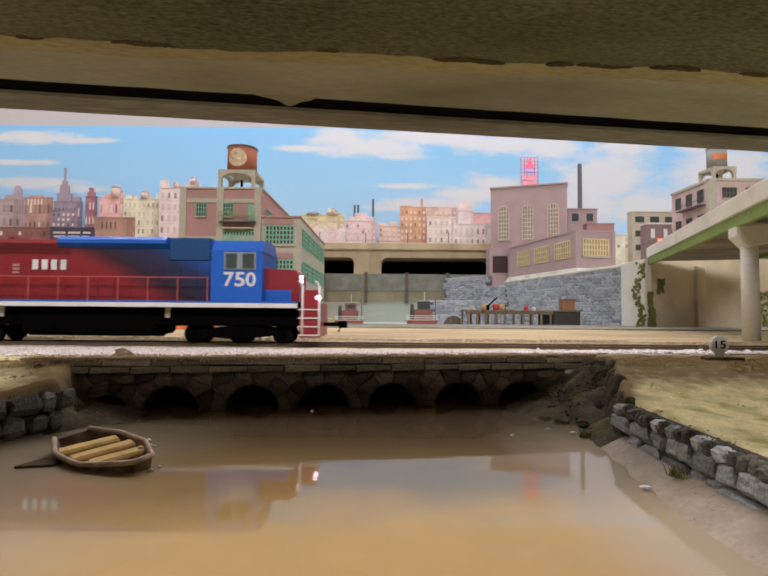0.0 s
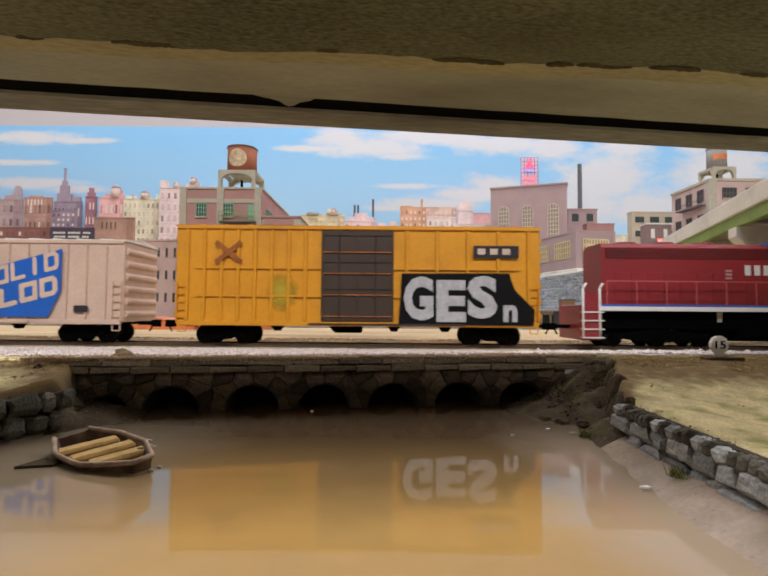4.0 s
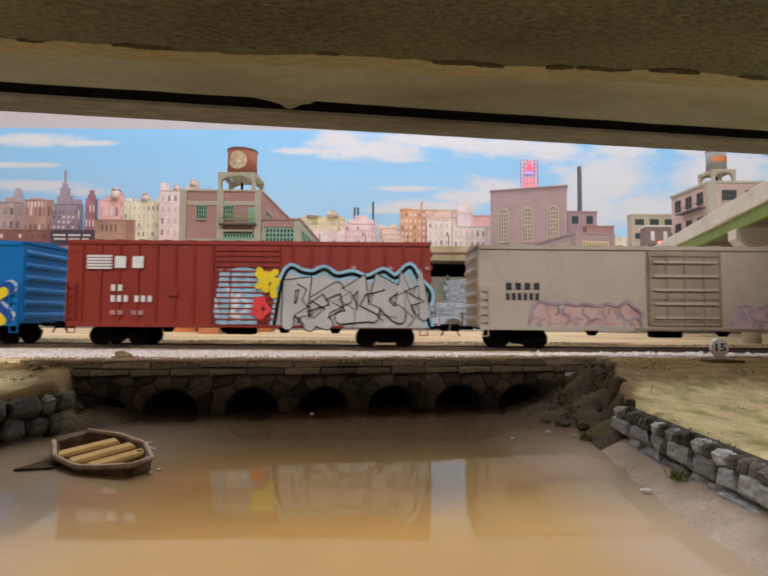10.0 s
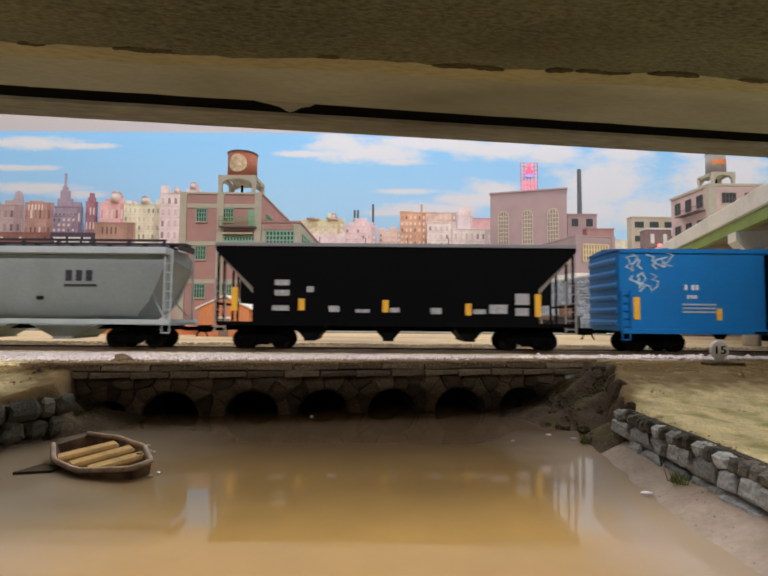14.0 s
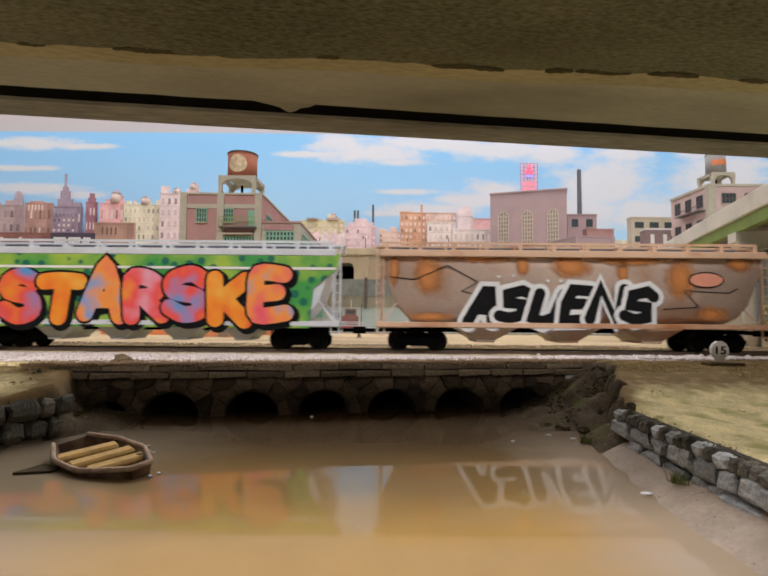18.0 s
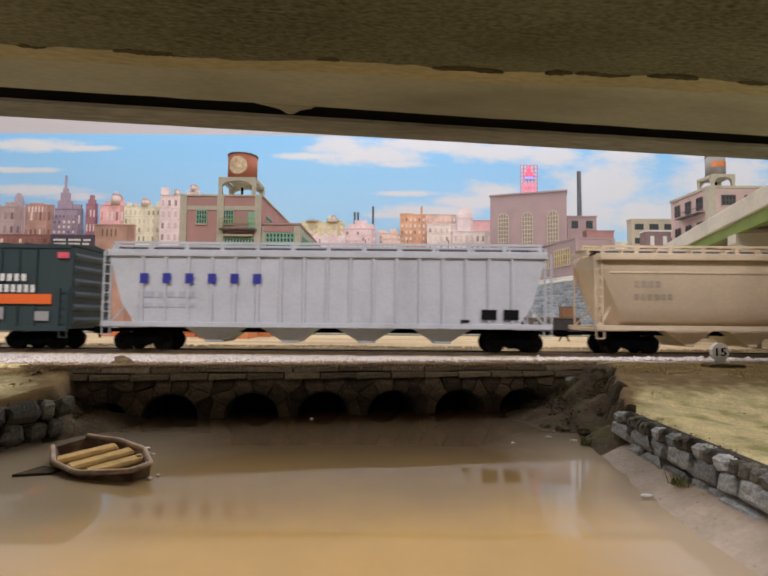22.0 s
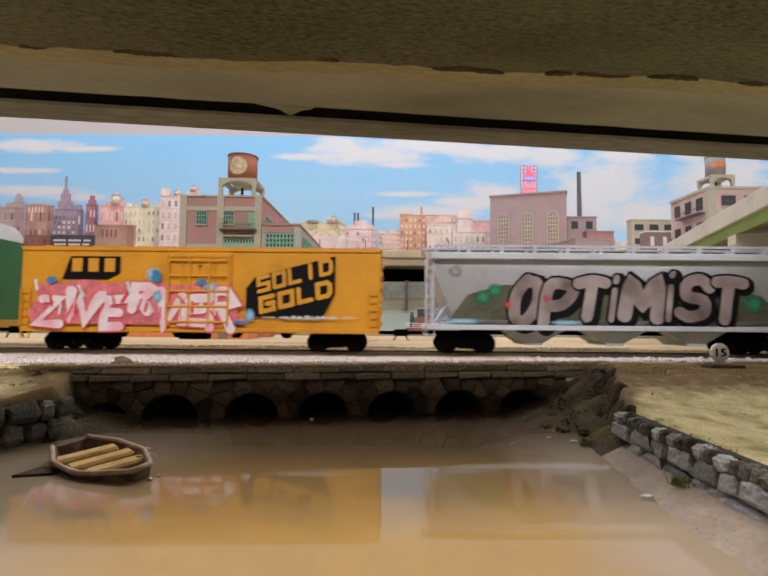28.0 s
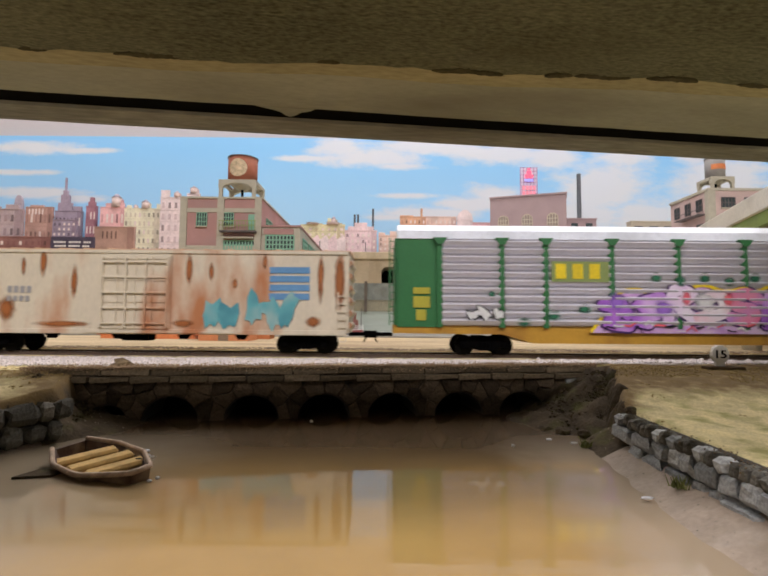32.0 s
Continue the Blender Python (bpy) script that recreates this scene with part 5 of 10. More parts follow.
def pier():
    x0, x1, y0, y1, z = 0.10837, 0.22329, 0.645, 0.70, 0.03697
    p = thing("pier", "weathered timber pier on posts with a dark boathouse end", "pier")
    n = 22
    bm = bmesh.new()
    box(bm, 0.0002, (x1 - x0) / n - 0.0003, y0, y1, z, z + 0.0022, bev=0.0003)
    me = mesh_of("plank", bm, M_TIMBER)
    for k in range(n):
        shared("plank", me, p, pose(x0 + (x1 - x0) * k / n, 0, 0))
    bm = bmesh.new()
    cyl(bm, (0, 0, 0.006), (0, 0, z), 0.0017, 0.0015, 8)
    me = mesh_of("pier_post", bm, M_TIMBER)
    for k in range(10):
        for y in (y0 + 0.003, y1 - 0.004):
            shared("pier_post", me, p, pose(x0 + 0.003 + (x1 - x0 - 0.006) * k / 9, y, 0))
    part("beam", solid("b", None, (x0, x1, y0 + 0.001, y0 + 0.004, z - 0.003, z)), M_TIMBER, p)
    b = thing("boathouse", "low black timber shed at the end of the pier", "shed")
    part("wall", solid("w", None, (0.22498, 0.26092, 0.65, 0.70, 0.0085, z + 0.001), bev=0.0008), mat("tarred_timber", (0.05, 0.042, 0.038), 0.8, vary=0.4, bump=0.3), b)
    part("roof_slab", solid("r", None, (0.22365, 0.26225, 0.648, 0.702, z + 0.001, z + 0.0028)), M_TIMBER, b)
    cr = thing("crate", "brown wooden crate on the shed roof", "crate", (0.25215, 0.675, z + 0.0028))
    part("box", solid("c", None, (-0.009, 0.009, -0.006, 0.006, 0, 0.0135), bev=0.0005), mat("crate_wood", (0.30, 0.15, 0.08), 0.8, vary=0.3, bump=0.3), cr)
    part("lid", solid("l", None, (-0.0097, 0.0097, -0.0067, 0.0067, 0.0135, 0.015)), M_TIMBER, cr)
    rnd = random.Random(12)
    for px, w, h, m, nm, lab in ((0.15196, 0.0055, 0.0085, M_RED, "drum", "red steel drum on the pier"), (0.1929, 0.004, 0.007, M_RED, "drum", "red steel drum on the pier"),
                                 (0.1361, 0.004, 0.009, M_OCHRE, "barrel", "ochre barrel on the pier"), (0.1612, 0.004, 0.008, M_OCHRE, "barrel", "ochre barrel on the pier"),
                                 (0.20347, 0.003, 0.005, M_WHITE, "bucket", "white bucket on the pier"), (0.11959, 0.003, 0.006, M_TRIM, "bucket", "pale bucket on the pier")):
        bm = bmesh.new()
        cyl(bm, (0, 0, 0), (0, 0, h), w * 0.75, w * 0.75, 14)
        cyl(bm, (0, 0, h * 0.30), (0, 0, h * 0.36), w * 0.80, w * 0.80, 14)
        cyl(bm, (0, 0, h * 0.64), (0, 0, h * 0.70), w * 0.80, w * 0.80, 14)
        ob = part(nm, bm, m)
        ob.location = (px, 0.665, z + 0.0022)
        tagged(ob, lab, nm, "drums and barrels on the pier")
    d = thing("derrick", "black hand crane leaning over the pier", "crane", (0.14271, 0.672, z + 0.0022))
    bm = bmesh.new()
    cyl(bm, (0, 0, 0), (0, 0, 0.007), 0.002, 0.002, 10)
    part("post", bm, M_BLACK, d)
    bm = bmesh.new()
    cyl(bm, (-0.002, 0, 0.004), (0.013, 0, 0.018), 0.0012, 0.0009, 8)
    part("boom", bm, M_BLACK, d)
    sk = bmesh.new()
    for k in range(26):
        x = 0.08482 + k * 0.0011
        cyl(sk, (x, 0.70 + 0.002 * math.sin(k), 0.008), (x + 0.001, 0.70, 0.020 + 0.011 * math.sin(k / 25 * math.pi) ** 0.5), 0.0007, 0.0005, 5)
    tagged(part("reeds", sk, M_TIMBER), "brown bank of dry reeds beside the pier", "reeds", kind="stuff")


pier()


def hut(name, label, x, y, w, d, h, wall, roof, door=True, rise=0.010):
    b = thing(name, label, "hut", (x, y, GROUND + 0.0006), "sheds in the yard")
    bm = bmesh.new()
    prism(bm, [(-w / 2, 0), (w / 2, 0), (w / 2, h), (0, h + rise), (-w / 2, h)], "y", -d / 2, d / 2)
    part("wall", bm, wall, b)
    for s in (-1, 1):
        bm = bmesh.new()
        t = 0.0014
        prism(bm, [(0, h + rise), (s * (w / 2 + 0.003), h - 0.003 * rise / (w / 2)), (s * (w / 2 + 0.003), h - 0.003 * rise / (w / 2) + t), (0, h + rise + t)], "y", -d / 2 - 0.002, d / 2 + 0.002)
        part("roof_slope", bm, roof, b)
    if door:
        part("door", solid("d", None, (-w * 0.10, w * 0.10, -d / 2 - 0.0006, -d / 2 + 0.0005, 0, h * 0.62)), M_TIMBER, b, "brown plank door")
        part("lintel", solid("d", None, (-w * 0.14, w * 0.14, -d / 2 - 0.0012, -d / 2 + 0.0005, h * 0.62, h * 0.70)), M_WHITE, b)
    return b


M_ORANGEWALL = mat("faded_orange_boards", (0.66, 0.25, 0.10), 0.85, vary=0.2, scale=60, bump=0.2, stretch=(1, 1, 0.3))
hut("yard_hut", "faded orange hut with a pale gable roof", -0.13525, 0.43, 0.0 + 0.042, 0.03, 0.024, M_ORANGEWALL, M_CONC_PALE)
hut("yard_shed", "long low red-orange shed with an orange roof", -0.21346, 0.46, 0.085, 0.03, 0.004, M_ORANGE, mat("salmon_roof", (0.66, 0.22, 0.12), 0.8, vary=0.2, bump=0.2), door=False, rise=0.006)
hut("yard_shed", "small tan shed beside the yard track", -0.12144, 0.47, 0.030, 0.02, 0.006, M_ORANGEWALL, M_CONC_TAN, door=False, rise=0.004)
plain_block("brick_annex", "rose brick annex with slit and arched windows beside the factory", -0.42341, -0.35368, 0.84, 0.98, 0.15419, M_BRICK_BROWN, 3, 5, M_PANE, M_TRIM, w_frac=0.28, h_frac=0.4)
ns = thing("neon_shop_sign", "small red glowing sign by the overpass", "sign", (0.55524, 0.98, 0.18027))
part("tube", solid("t", None, (-0.004, 0.004, -0.001, 0.001, 0, 0.006), bev=0.0006), glow("red_lamp_glow", (1.0, 0.08, 0.05), 6), ns)
part("bracket", solid("t", None, (-0.0008, 0.0008, 0.0011, 0.068, 0.002, 0.0035)), M_ROOF, ns)


# ---- pond: stone banks, arched culvert bridge, rowing boat ----
east_wall = coursed_wall("pond_wall", "rough grey stone bank wall with a dark top course", 0.0645, 0.140, 0.0622, 0.028, 0.0004, 0.0090, 2, 0.0074, 0.0036, M_STONE, M_MORTAR, thick=0.002, seed=11, rough=0.15, round_off=0.22)
part("top_core", solid("c", None, (0, 0.110, 0.0030, 0.0050, 0.0085, 0.0114)), M_MORTAR, east_wall)
rnd = random.Random(77)
caps = [stone_mesh(w, 0.0040, 0.0030, M_STONE if i == 2 else M_STONE_DARK, 300 + i, 0.09, 0.26) for i, w in enumerate((0.0022, 0.0030, 0.0040, 0.0026))]
x = 0.0012
while x < 0.110:
    k = rnd.randrange(4)
    w = (0.0022, 0.0030, 0.0040, 0.0026)[k]
    shared("cap_stone", caps[k], east_wall, pose(x + w / 2, rnd.uniform(-0.0004, 0.0004), 0.0103 + rnd.uniform(-0.0004, 0.0004), 0, rnd.uniform(-6, 6), rnd.uniform(-5, 5)))
    x += w * 1.03
coursed_wall("pond_wall", "rough dark grey stone bank wall beside the boat", -0.1412, 0.062, -0.0945, 0.1475, 0.0010, 0.0124, 2, 0.0060, 0.0038, M_STONE_DARK, M_MORTAR, thick=0.002, seed=17, rough=0.17, round_off=0.25)


M_COPING = mat("weathered_coping", (0.155, 0.118, 0.074), 0.95, vary=0.5, scale=120, grain=1200, bump=0.8, rand=0.35, spec=0.1, dirt=(0.07, 0.055, 0.035), dirt_amount=0.8, dirt_scale=90)


def culvert_bridge():
    """Low stone bridge that carries the track over the pond, six round arches and a half-buried one."""
    b = thing("culvert_bridge", "dark rubble stone culvert bridge with low round arches", "bridge", kind="structure")
    b.matrix_basis = pose(0, 0.1907, 0, 0, 0, 8.87)
    arches = [-0.0985, -0.0775, -0.0490, -0.0226, 0.0037, 0.0302, 0.0565]
    half, rise = 0.0096, 0.0088
    top = 0.0172
    lo, hi = -0.118, 0.083
    bm = bmesh.new()
    pts = [(lo, -0.004)]
    size = {a: (half, rise) for a in arches}
    size[arches[0]] = (0.0064, 0.0062)
    for a in arches:
        u, v = size[a]
        pts.append((a - u, -0.004))
        pts += [(a - u * math.cos(math.pi * i / 10), v * math.sin(math.pi * i / 10)) for i in range(11)]
        pts.append((a + u, -0.004))
    pts += [(hi, -0.004), (hi, top), (lo, top)]
    prism(bm, pts, "y", 0.0, 0.05)
    part("spandrel", bm, M_MORTAR, b, "dark mortar and rubble face")
    # black sheet across the arches stands for the shade within
    part("dark_inside", solid("d", None, (lo + 0.001, hi - 0.001, 0.026, 0.028, -0.0035, rise + 0.001)), M_DARK, b, "black sheet for the shade inside the culvert")
    part("trackbed", solid("t", None, (lo + 0.001, hi - 0.001, 0.003, 0.049, top, 0.0184)), M_SAND, b, "sandy fill over the arches")
    rnd = random.Random(4)

    def cell(seed, others):
        """The stone round one seed: the face cut down to what lies nearest to it."""
        poly = [(lo + 0.001, 0.0), (hi - 0.001, 0.0), (hi - 0.001, top - 0.0030), (lo + 0.001, top - 0.0030)]
        for o in others:
            dx, dz = o[0] - seed[0], o[1] - seed[1]
            if dx * dx + dz * dz > 0.0006 or (dx == 0 and dz == 0):
                continue
            c = (dx * (o[0] + seed[0]) + dz * (o[1] + seed[1])) / 2
            cut = []
            for p, q in zip(poly, poly[1:] + poly[:1]):
                a, b = dx * p[0] + dz * p[1] - c, dx * q[0] + dz * q[1] - c
                if a <= 0:
                    cut.append(p)
                if a * b < 0:
                    k = a / (a - b)
                    cut.append((p[0] + (q[0] - p[0]) * k, p[1] + (q[1] - p[1]) * k))
            poly = cut
            if len(poly) < 3:
                return []
        fine = []
        for p, q in zip(poly, poly[1:] + poly[:1]):
            steps = max(1, int(math.hypot(q[0] - p[0], q[1] - p[1]) / 0.0012))
            fine += [(p[0] + (q[0] - p[0]) * k / steps, p[1] + (q[1] - p[1]) * k / steps) for k in range(steps)]
        out = []
        for x, z in fine:
            for a in arches:
                u, v = size[a]
                d = math.hypot((x - a) / u, z / v)
                if d < 1.03:
                    d = max(d, 0.05)
                    x, z = a + (x - a) * 1.03 / d, z * 1.03 / d
            out.append((x + 0.0004 * noise.noise(Vector((x * 700, z * 700, seed[0] * 50))), z + 0.0004 * noise.noise(Vector((x * 700, z * 700, seed[1] * 90 + 7)))))
        return out
    seeds, hollow = [], []
    for a in arches:
        u, v = size[a]
        for i in range(6):
            t = math.pi * (0.09 + 0.82 * i / 5 + rnd.uniform(-0.03, 0.03))
            seeds.append((a - (u + 0.0021) * math.cos(t), max(0.0012, (v + 0.0020) * math.sin(t))))
            hollow.append((a - (u - 0.0019) * math.cos(t), max(0.0004, (v - 0.0018) * math.sin(t))))
    for k in range(3000):
        x, z = rnd.uniform(lo + 0.002, hi - 0.002), rnd.uniform(0.0008, top - 0.0036)
        if any(((x - a) / (size[a][0] + 0.0040)) ** 2 + (z / (size[a][1] + 0.0038)) ** 2 < 1 for a in arches):
            continue
        if any(((x - u) / 0.0060) ** 2 + ((z - v) / 0.0046) ** 2 < 1 for u, v in seeds):
            continue
        seeds.append((x, z))
    for seed in seeds:
        ring = cell(seed, seeds + hollow)
        if len(ring) < 3:
            continue
        cx, cz = sum(p[0] for p in ring) / len(ring), sum(p[1] for p in ring) / len(ring)
        size_of = sum(math.hypot(p[0] - cx, p[1] - cz) for p in ring) / len(ring)
        if size_of < 0.0008:
            continue
        d, tilt_x, tilt_z = rnd.uniform(0.0005, 0.0013), rnd.uniform(-0.12, 0.12), rnd.uniform(-0.12, 0.12)
        k1, k2 = 1 - 0.00012 / size_of, 1 - 0.00070 / size_of
        bm = bmesh.new()
        rows = []
        for f, y in ((k1, 0.0006), (k1, -d * 0.55), (k2, -d)):
            rows.append([bm.verts.new(((x - cx) * f, y + ((x - cx) * tilt_x + (z - cz) * tilt_z + rnd.uniform(-0.00007, 0.00007)) * (y < 0), (z - cz) * f)) for x, z in ring])
        for a, b2 in zip(rows, rows[1:]):
            for i in range(len(ring)):
                j = (i + 1) % len(ring)
                bm.faces.new((a[i], a[j], b2[j], b2[i]))
        bm.faces.new(rows[-1])
        bmesh.ops.recalc_face_normals(bm, faces=bm.faces[:])
        ob = part("rubble_stone", bm, M_RUBBLE, b)
        ob.location = (cx, 0, cz)
    # two courses of coping slabs
    for z0, z1, out, n in ((top - 0.0030, top - 0.0010, 0.0020, 15), (top - 0.0006, top + 0.0018, 0.0011, 12)):
        w = (hi - lo) / n
        meshes = []
        for s in range(3):
            bm = bmesh.new()
            box(bm, 0.0002, w - 0.0002, -out, 0.006, z0, z1)
            bmesh.ops.bevel(bm, geom=bm.edges[:], offset=0.00028, segments=1, affect="EDGES")
            for v in bm.verts:
                v.co += Vector((0, rnd.uniform(-1, 1), rnd.uniform(-1, 1))) * 0.00045
            meshes.append(mesh_of("coping_slab", bm, M_COPING))
        for i in range(n):
            shared("coping_slab", meshes[i % 3], b, pose(lo + i * w, rnd.uniform(-0.0004, 0.0003), 0))
    # quoins at the east end
    for k in range(4):
        bm = bmesh.new()
        box(bm, -0.0035, 0.0035, -0.0014, 0.003, -0.0019, 0.0019, bev=0.0004)
        ob = part("quoin", bm, M_STONE, b)
        ob.location = (hi - 0.0065 + 0.002 * (k % 2), 0, 0.0016 + 0.0040 * k)
    return b


culvert_bridge()


def scattered(name, label, category, count, place, size, material, seed, flat=0.7):
    """Loose grit: one object of many small angular stones."""
    rnd = random.Random(seed)
    base = [Vector(p) for p in ((1, 0, 0), (-1, 0, 0), (0, 1, 0), (0, -1, 0), (0, 0, 1), (0, 0, -1))]
    tris = ((0, 2, 4), (2, 1, 4), (1, 3, 4), (3, 0, 4), (2, 0, 5), (1, 2, 5), (3, 1, 5), (0, 3, 5))
    vs, fs = [], []
    for _ in range(count):
        p = place(rnd)
        if p is None:
            continue
        s = size * rnd.uniform(0.5, 1.4)
        q = Euler((rnd.uniform(0, 6), rnd.uniform(0, 6), rnd.uniform(0, 6))).to_matrix()
        o = len(vs)
        for v in base:
            w = q @ (v * s * rnd.uniform(0.7, 1.2))
            vs.append((p[0] + w.x, p[1] + w.y, p[2] + w.z * flat))
        fs += [tuple(o + i for i in t) for t in tris]
    me = bpy.data.meshes.new(name)
    me.from_pydata(vs, [], fs)
    me.materials.append(material)
    return tagged(new(name, me), label, category, kind="stuff")


M_TRACKGRIT = mat("grimy_track_grit", (0.30, 0.225, 0.175), 0.9, vary=0.5, scale=300, grain=1500, bump=0.2)
M_GRIT = mat("ballast_stone", (0.80, 0.72, 0.70), 0.9, vary=0.45, scale=500, grain=1500, bump=0.2)
M_SOIL = mat("brown_soil_crumb", (0.15, 0.098, 0.045), 0.95, vary=0.6, scale=300, grain=1500, bump=0.3)
M_TURF = mat("dry_grass", (0.36, 0.26, 0.10), 0.95, vary=0.35, scale=90, grain=900, bump=0.3, dirt=(0.34, 0.23, 0.08), dirt_amount=0.7, dirt_scale=60, spec=0.1)


def shoulder(x):
    return max(0.176, bridge_face(max(-0.2, min(0.2, x)))) + 0.003


def on_shoulder(rnd):
    x = rnd.uniform(-0.34, 0.34)
    y = rnd.uniform(shoulder(x) + 0.0022 + 0.003 * noise.noise(Vector((x * 60, 0, 0))), 0.236 + 0.003 * noise.noise(Vector((x * 45, 3, 0))))
    return x, y, GROUND + (0.0009 + 0.0005 * rnd.random() + 0.0005 * math.sin(x * 90) * (y < shoulder(x) + 0.01)) * max(0.25, min(1, (0.236 - y) / 0.016))


def between_rails(rnd):
    x, y = rnd.uniform(-0.45, 0.45), rnd.uniform(0.227, 0.338)
    if y < 0.299:
        return x, y, GROUND - 0.0003 + 0.0003 * rnd.random()
    if noise.noise(Vector((x * 14, y * 80, 2))) < (y - 0.318) / 0.020:
        return None
    return x, y, GROUND + 0.0007


def on_lip(rnd):
    x = rnd.uniform(-0.125, 0.088)
    if rnd.random() < 0.6:
        return x, bridge_face(x) - 0.0004 + rnd.gauss(0, 0.0006), 0.0198 - abs(rnd.gauss(0, 0.0007 + 0.0007 * max(0, noise.noise(Vector((x * 70, 0, 0))))))
    return x, bridge_face(x) + 0.0012 + abs(rnd.gauss(0, 0.0045)), 0.0193 + rnd.gauss(0, 0.0004)


def on_banks(rnd):
    x, y = rnd.choice((-1, 1)) * rnd.uniform(0.06, 0.27), rnd.uniform(0.05, 0.205)
    w, e = pond_edges(y)
    if w - 0.004 < x < e + 0.003 or y > shoulder(x) + 0.004:
        return None
    belt = (y - 0.158) / 0.022 if x > 0 else (y - 0.150) / 0.025
    if noise.noise(Vector((x * 55, y * 90, 5))) + 0.5 * noise.noise(Vector((x * 240, y * 240, 6))) < 0.62 - 1.0 * max(0, min(1, belt)):
        return None
    return x, y, ground_height(x, y) + 0.0001


def mud_crumbs(rnd):
    x, y = rnd.uniform(-0.13, 0.09), rnd.uniform(0.06, 0.195)
    w, e = pond_edges(y)
    if not (w < x < e and y < bridge_face(x)):
        return None
    z = ground_height(x, y)
    return (x, y, z) if z > -0.0004 else None


scattered("ballast", "pale pinkish grey track ballast", "ballast", 27000, on_shoulder, 0.00058, M_GRIT, 21)
def on_east_shoulder(rnd):
    x = rnd.uniform(0.055, 0.34)
    y = shoulder(x) + 0.003 + abs(rnd.gauss(0, 0.006))
    return (x, y, GROUND + 0.0012 + 0.0006 * rnd.random()) if noise.noise(Vector((x * 90, 1, 0))) > -0.35 else None


scattered("ballast_lumps", "coarse white ballast lumps along the east bank", "ballast", 1500, on_east_shoulder, 0.00110, mat("chalky_ballast", (0.86, 0.79, 0.76), 0.9, vary=0.2, scale=300, grain=1500, bump=0.2), 36)
scattered("track_grit", "pale grit between the rails", "ballast", 26000, between_rails, 0.00055, M_TRACKGRIT, 22)
scattered("soil_lip", "brown soil and dead grass along the bridge edge", "soil", 16000, on_lip, 0.00030, mat("straw_soil", (0.36, 0.25, 0.15), 0.95, vary=0.35, scale=90, grain=900, bump=0.3, dirt=(0.22, 0.15, 0.08), dirt_amount=0.6, dirt_scale=60, spec=0.1), 23)
def wall_edge(rnd):
    y = rnd.uniform(0.03, 0.178)
    w, e = pond_edges(y)
    if rnd.random() < 0.75:
        return e - 0.0015 + rnd.gauss(0, 0.0012), y, (0.0122 if y < 0.15 else 0.0140) + rnd.gauss(0, 0.0004)
    y = rnd.uniform(0.08, 0.158)
    return pond_edges(y)[0] + 0.001 + rnd.gauss(0, 0.0012), y, 0.0118 + rnd.gauss(0, 0.0004)


def mound(cx, cy, r, h, base):
    def place(rnd):
        a, q = rnd.uniform(0, 6.28), math.sqrt(rnd.random())
        return cx + r * q * math.cos(a), cy + r * 0.55 * q * math.sin(a), base + h * (1 - q ** 1.5) + rnd.gauss(0, 0.0004)
    return place


HEAPS = []


def on_heaps(rnd):
    cx, cy, rx, ry, h = rnd.choice(HEAPS)
    a, q = rnd.uniform(0, 6.28), math.sqrt(rnd.random()) * 0.95
    x, y = cx + rx * q * math.cos(a), cy + ry * q * math.sin(a)
    z = max(g * (1 - d) ** 1.15 - 0.0025 * d for u, v, e, f, g in HEAPS for d in [math.hypot((x - u) / e, (y - v) / f)] if d < 1)
    return (x, y, z + rnd.uniform(-0.0004, 0.0007)) if z > -0.0003 else None


def slump(cx, cy, rx, ry, h, material, label, seed, full=False):
    """A soft heap of earth, uneven and flattening out at its rim."""
    HEAPS.append((cx, cy, rx, ry, h))
    bm = bmesh.new()
    rings, seg = 26, 72
    tip = bm.verts.new((cx, cy, h))
    last = None
    for i in range(1, rings + 1):
        q = i / rings
        row = []
        for k in range(seg):
            a = 2 * math.pi * k / seg
            wob = 1 + 0.22 * noise.noise(Vector((math.cos(a) * 1.6, math.sin(a) * 1.6, seed)))
            x, y = cx + rx * q * wob * math.cos(a), cy + ry * q * wob * math.sin(a)
            rough = noise.noise(Vector((x * 120, y * 120, seed))) * 0.0034 + noise.noise(Vector((x * 380, y * 380, seed))) * 0.0018
            row.append(bm.verts.new((x, y, h * (1 - q ** 2.2 if full else (1 - q) ** 1.15) - 0.0025 * q + rough * (0.35 + q * (1 - q) * 2.4))))
        for k in range(seg):
            j = (k + 1) % seg
            (bm.faces.new((tip, row[k], row[j])) if last is None else bm.faces.new((last[k], row[k], row[j], last[j]))).smooth = True
        last = row
    bmesh.ops.recalc_face_normals(bm, faces=bm.faces[:])
    return tagged(part("earth_bank", bm, material), label, "soil", kind="structure")


scattered("wall_soil", "dark soil crumbs over the bank wall edge", "soil", 500, wall_edge, 0.0002, M_SOIL, 26)
scattered("earth_mound", "brown earth slumped over the west end of the bridge", "soil", 1500, mound(-0.118, 0.178, 0.018, 0.015, 0.003), 0.0006, M_SOIL, 27)
scattered("earth_mound", "dark mud slumped at the east end of the bridge", "soil", 1500, mound(0.083, 0.191, 0.013, 0.013, 0.005), 0.0006, M_MUD, 28)
slump(0.082, 0.190, 0.032, 0.046, 0.0178, M_MUD, "dark mud bank slumped round the east end of the bridge", 3)
slump(-0.1175, 0.169, 0.027, 0.028, 0.0178, M_MUD, "brown earth bank slumped round the west end of the bridge", 8)
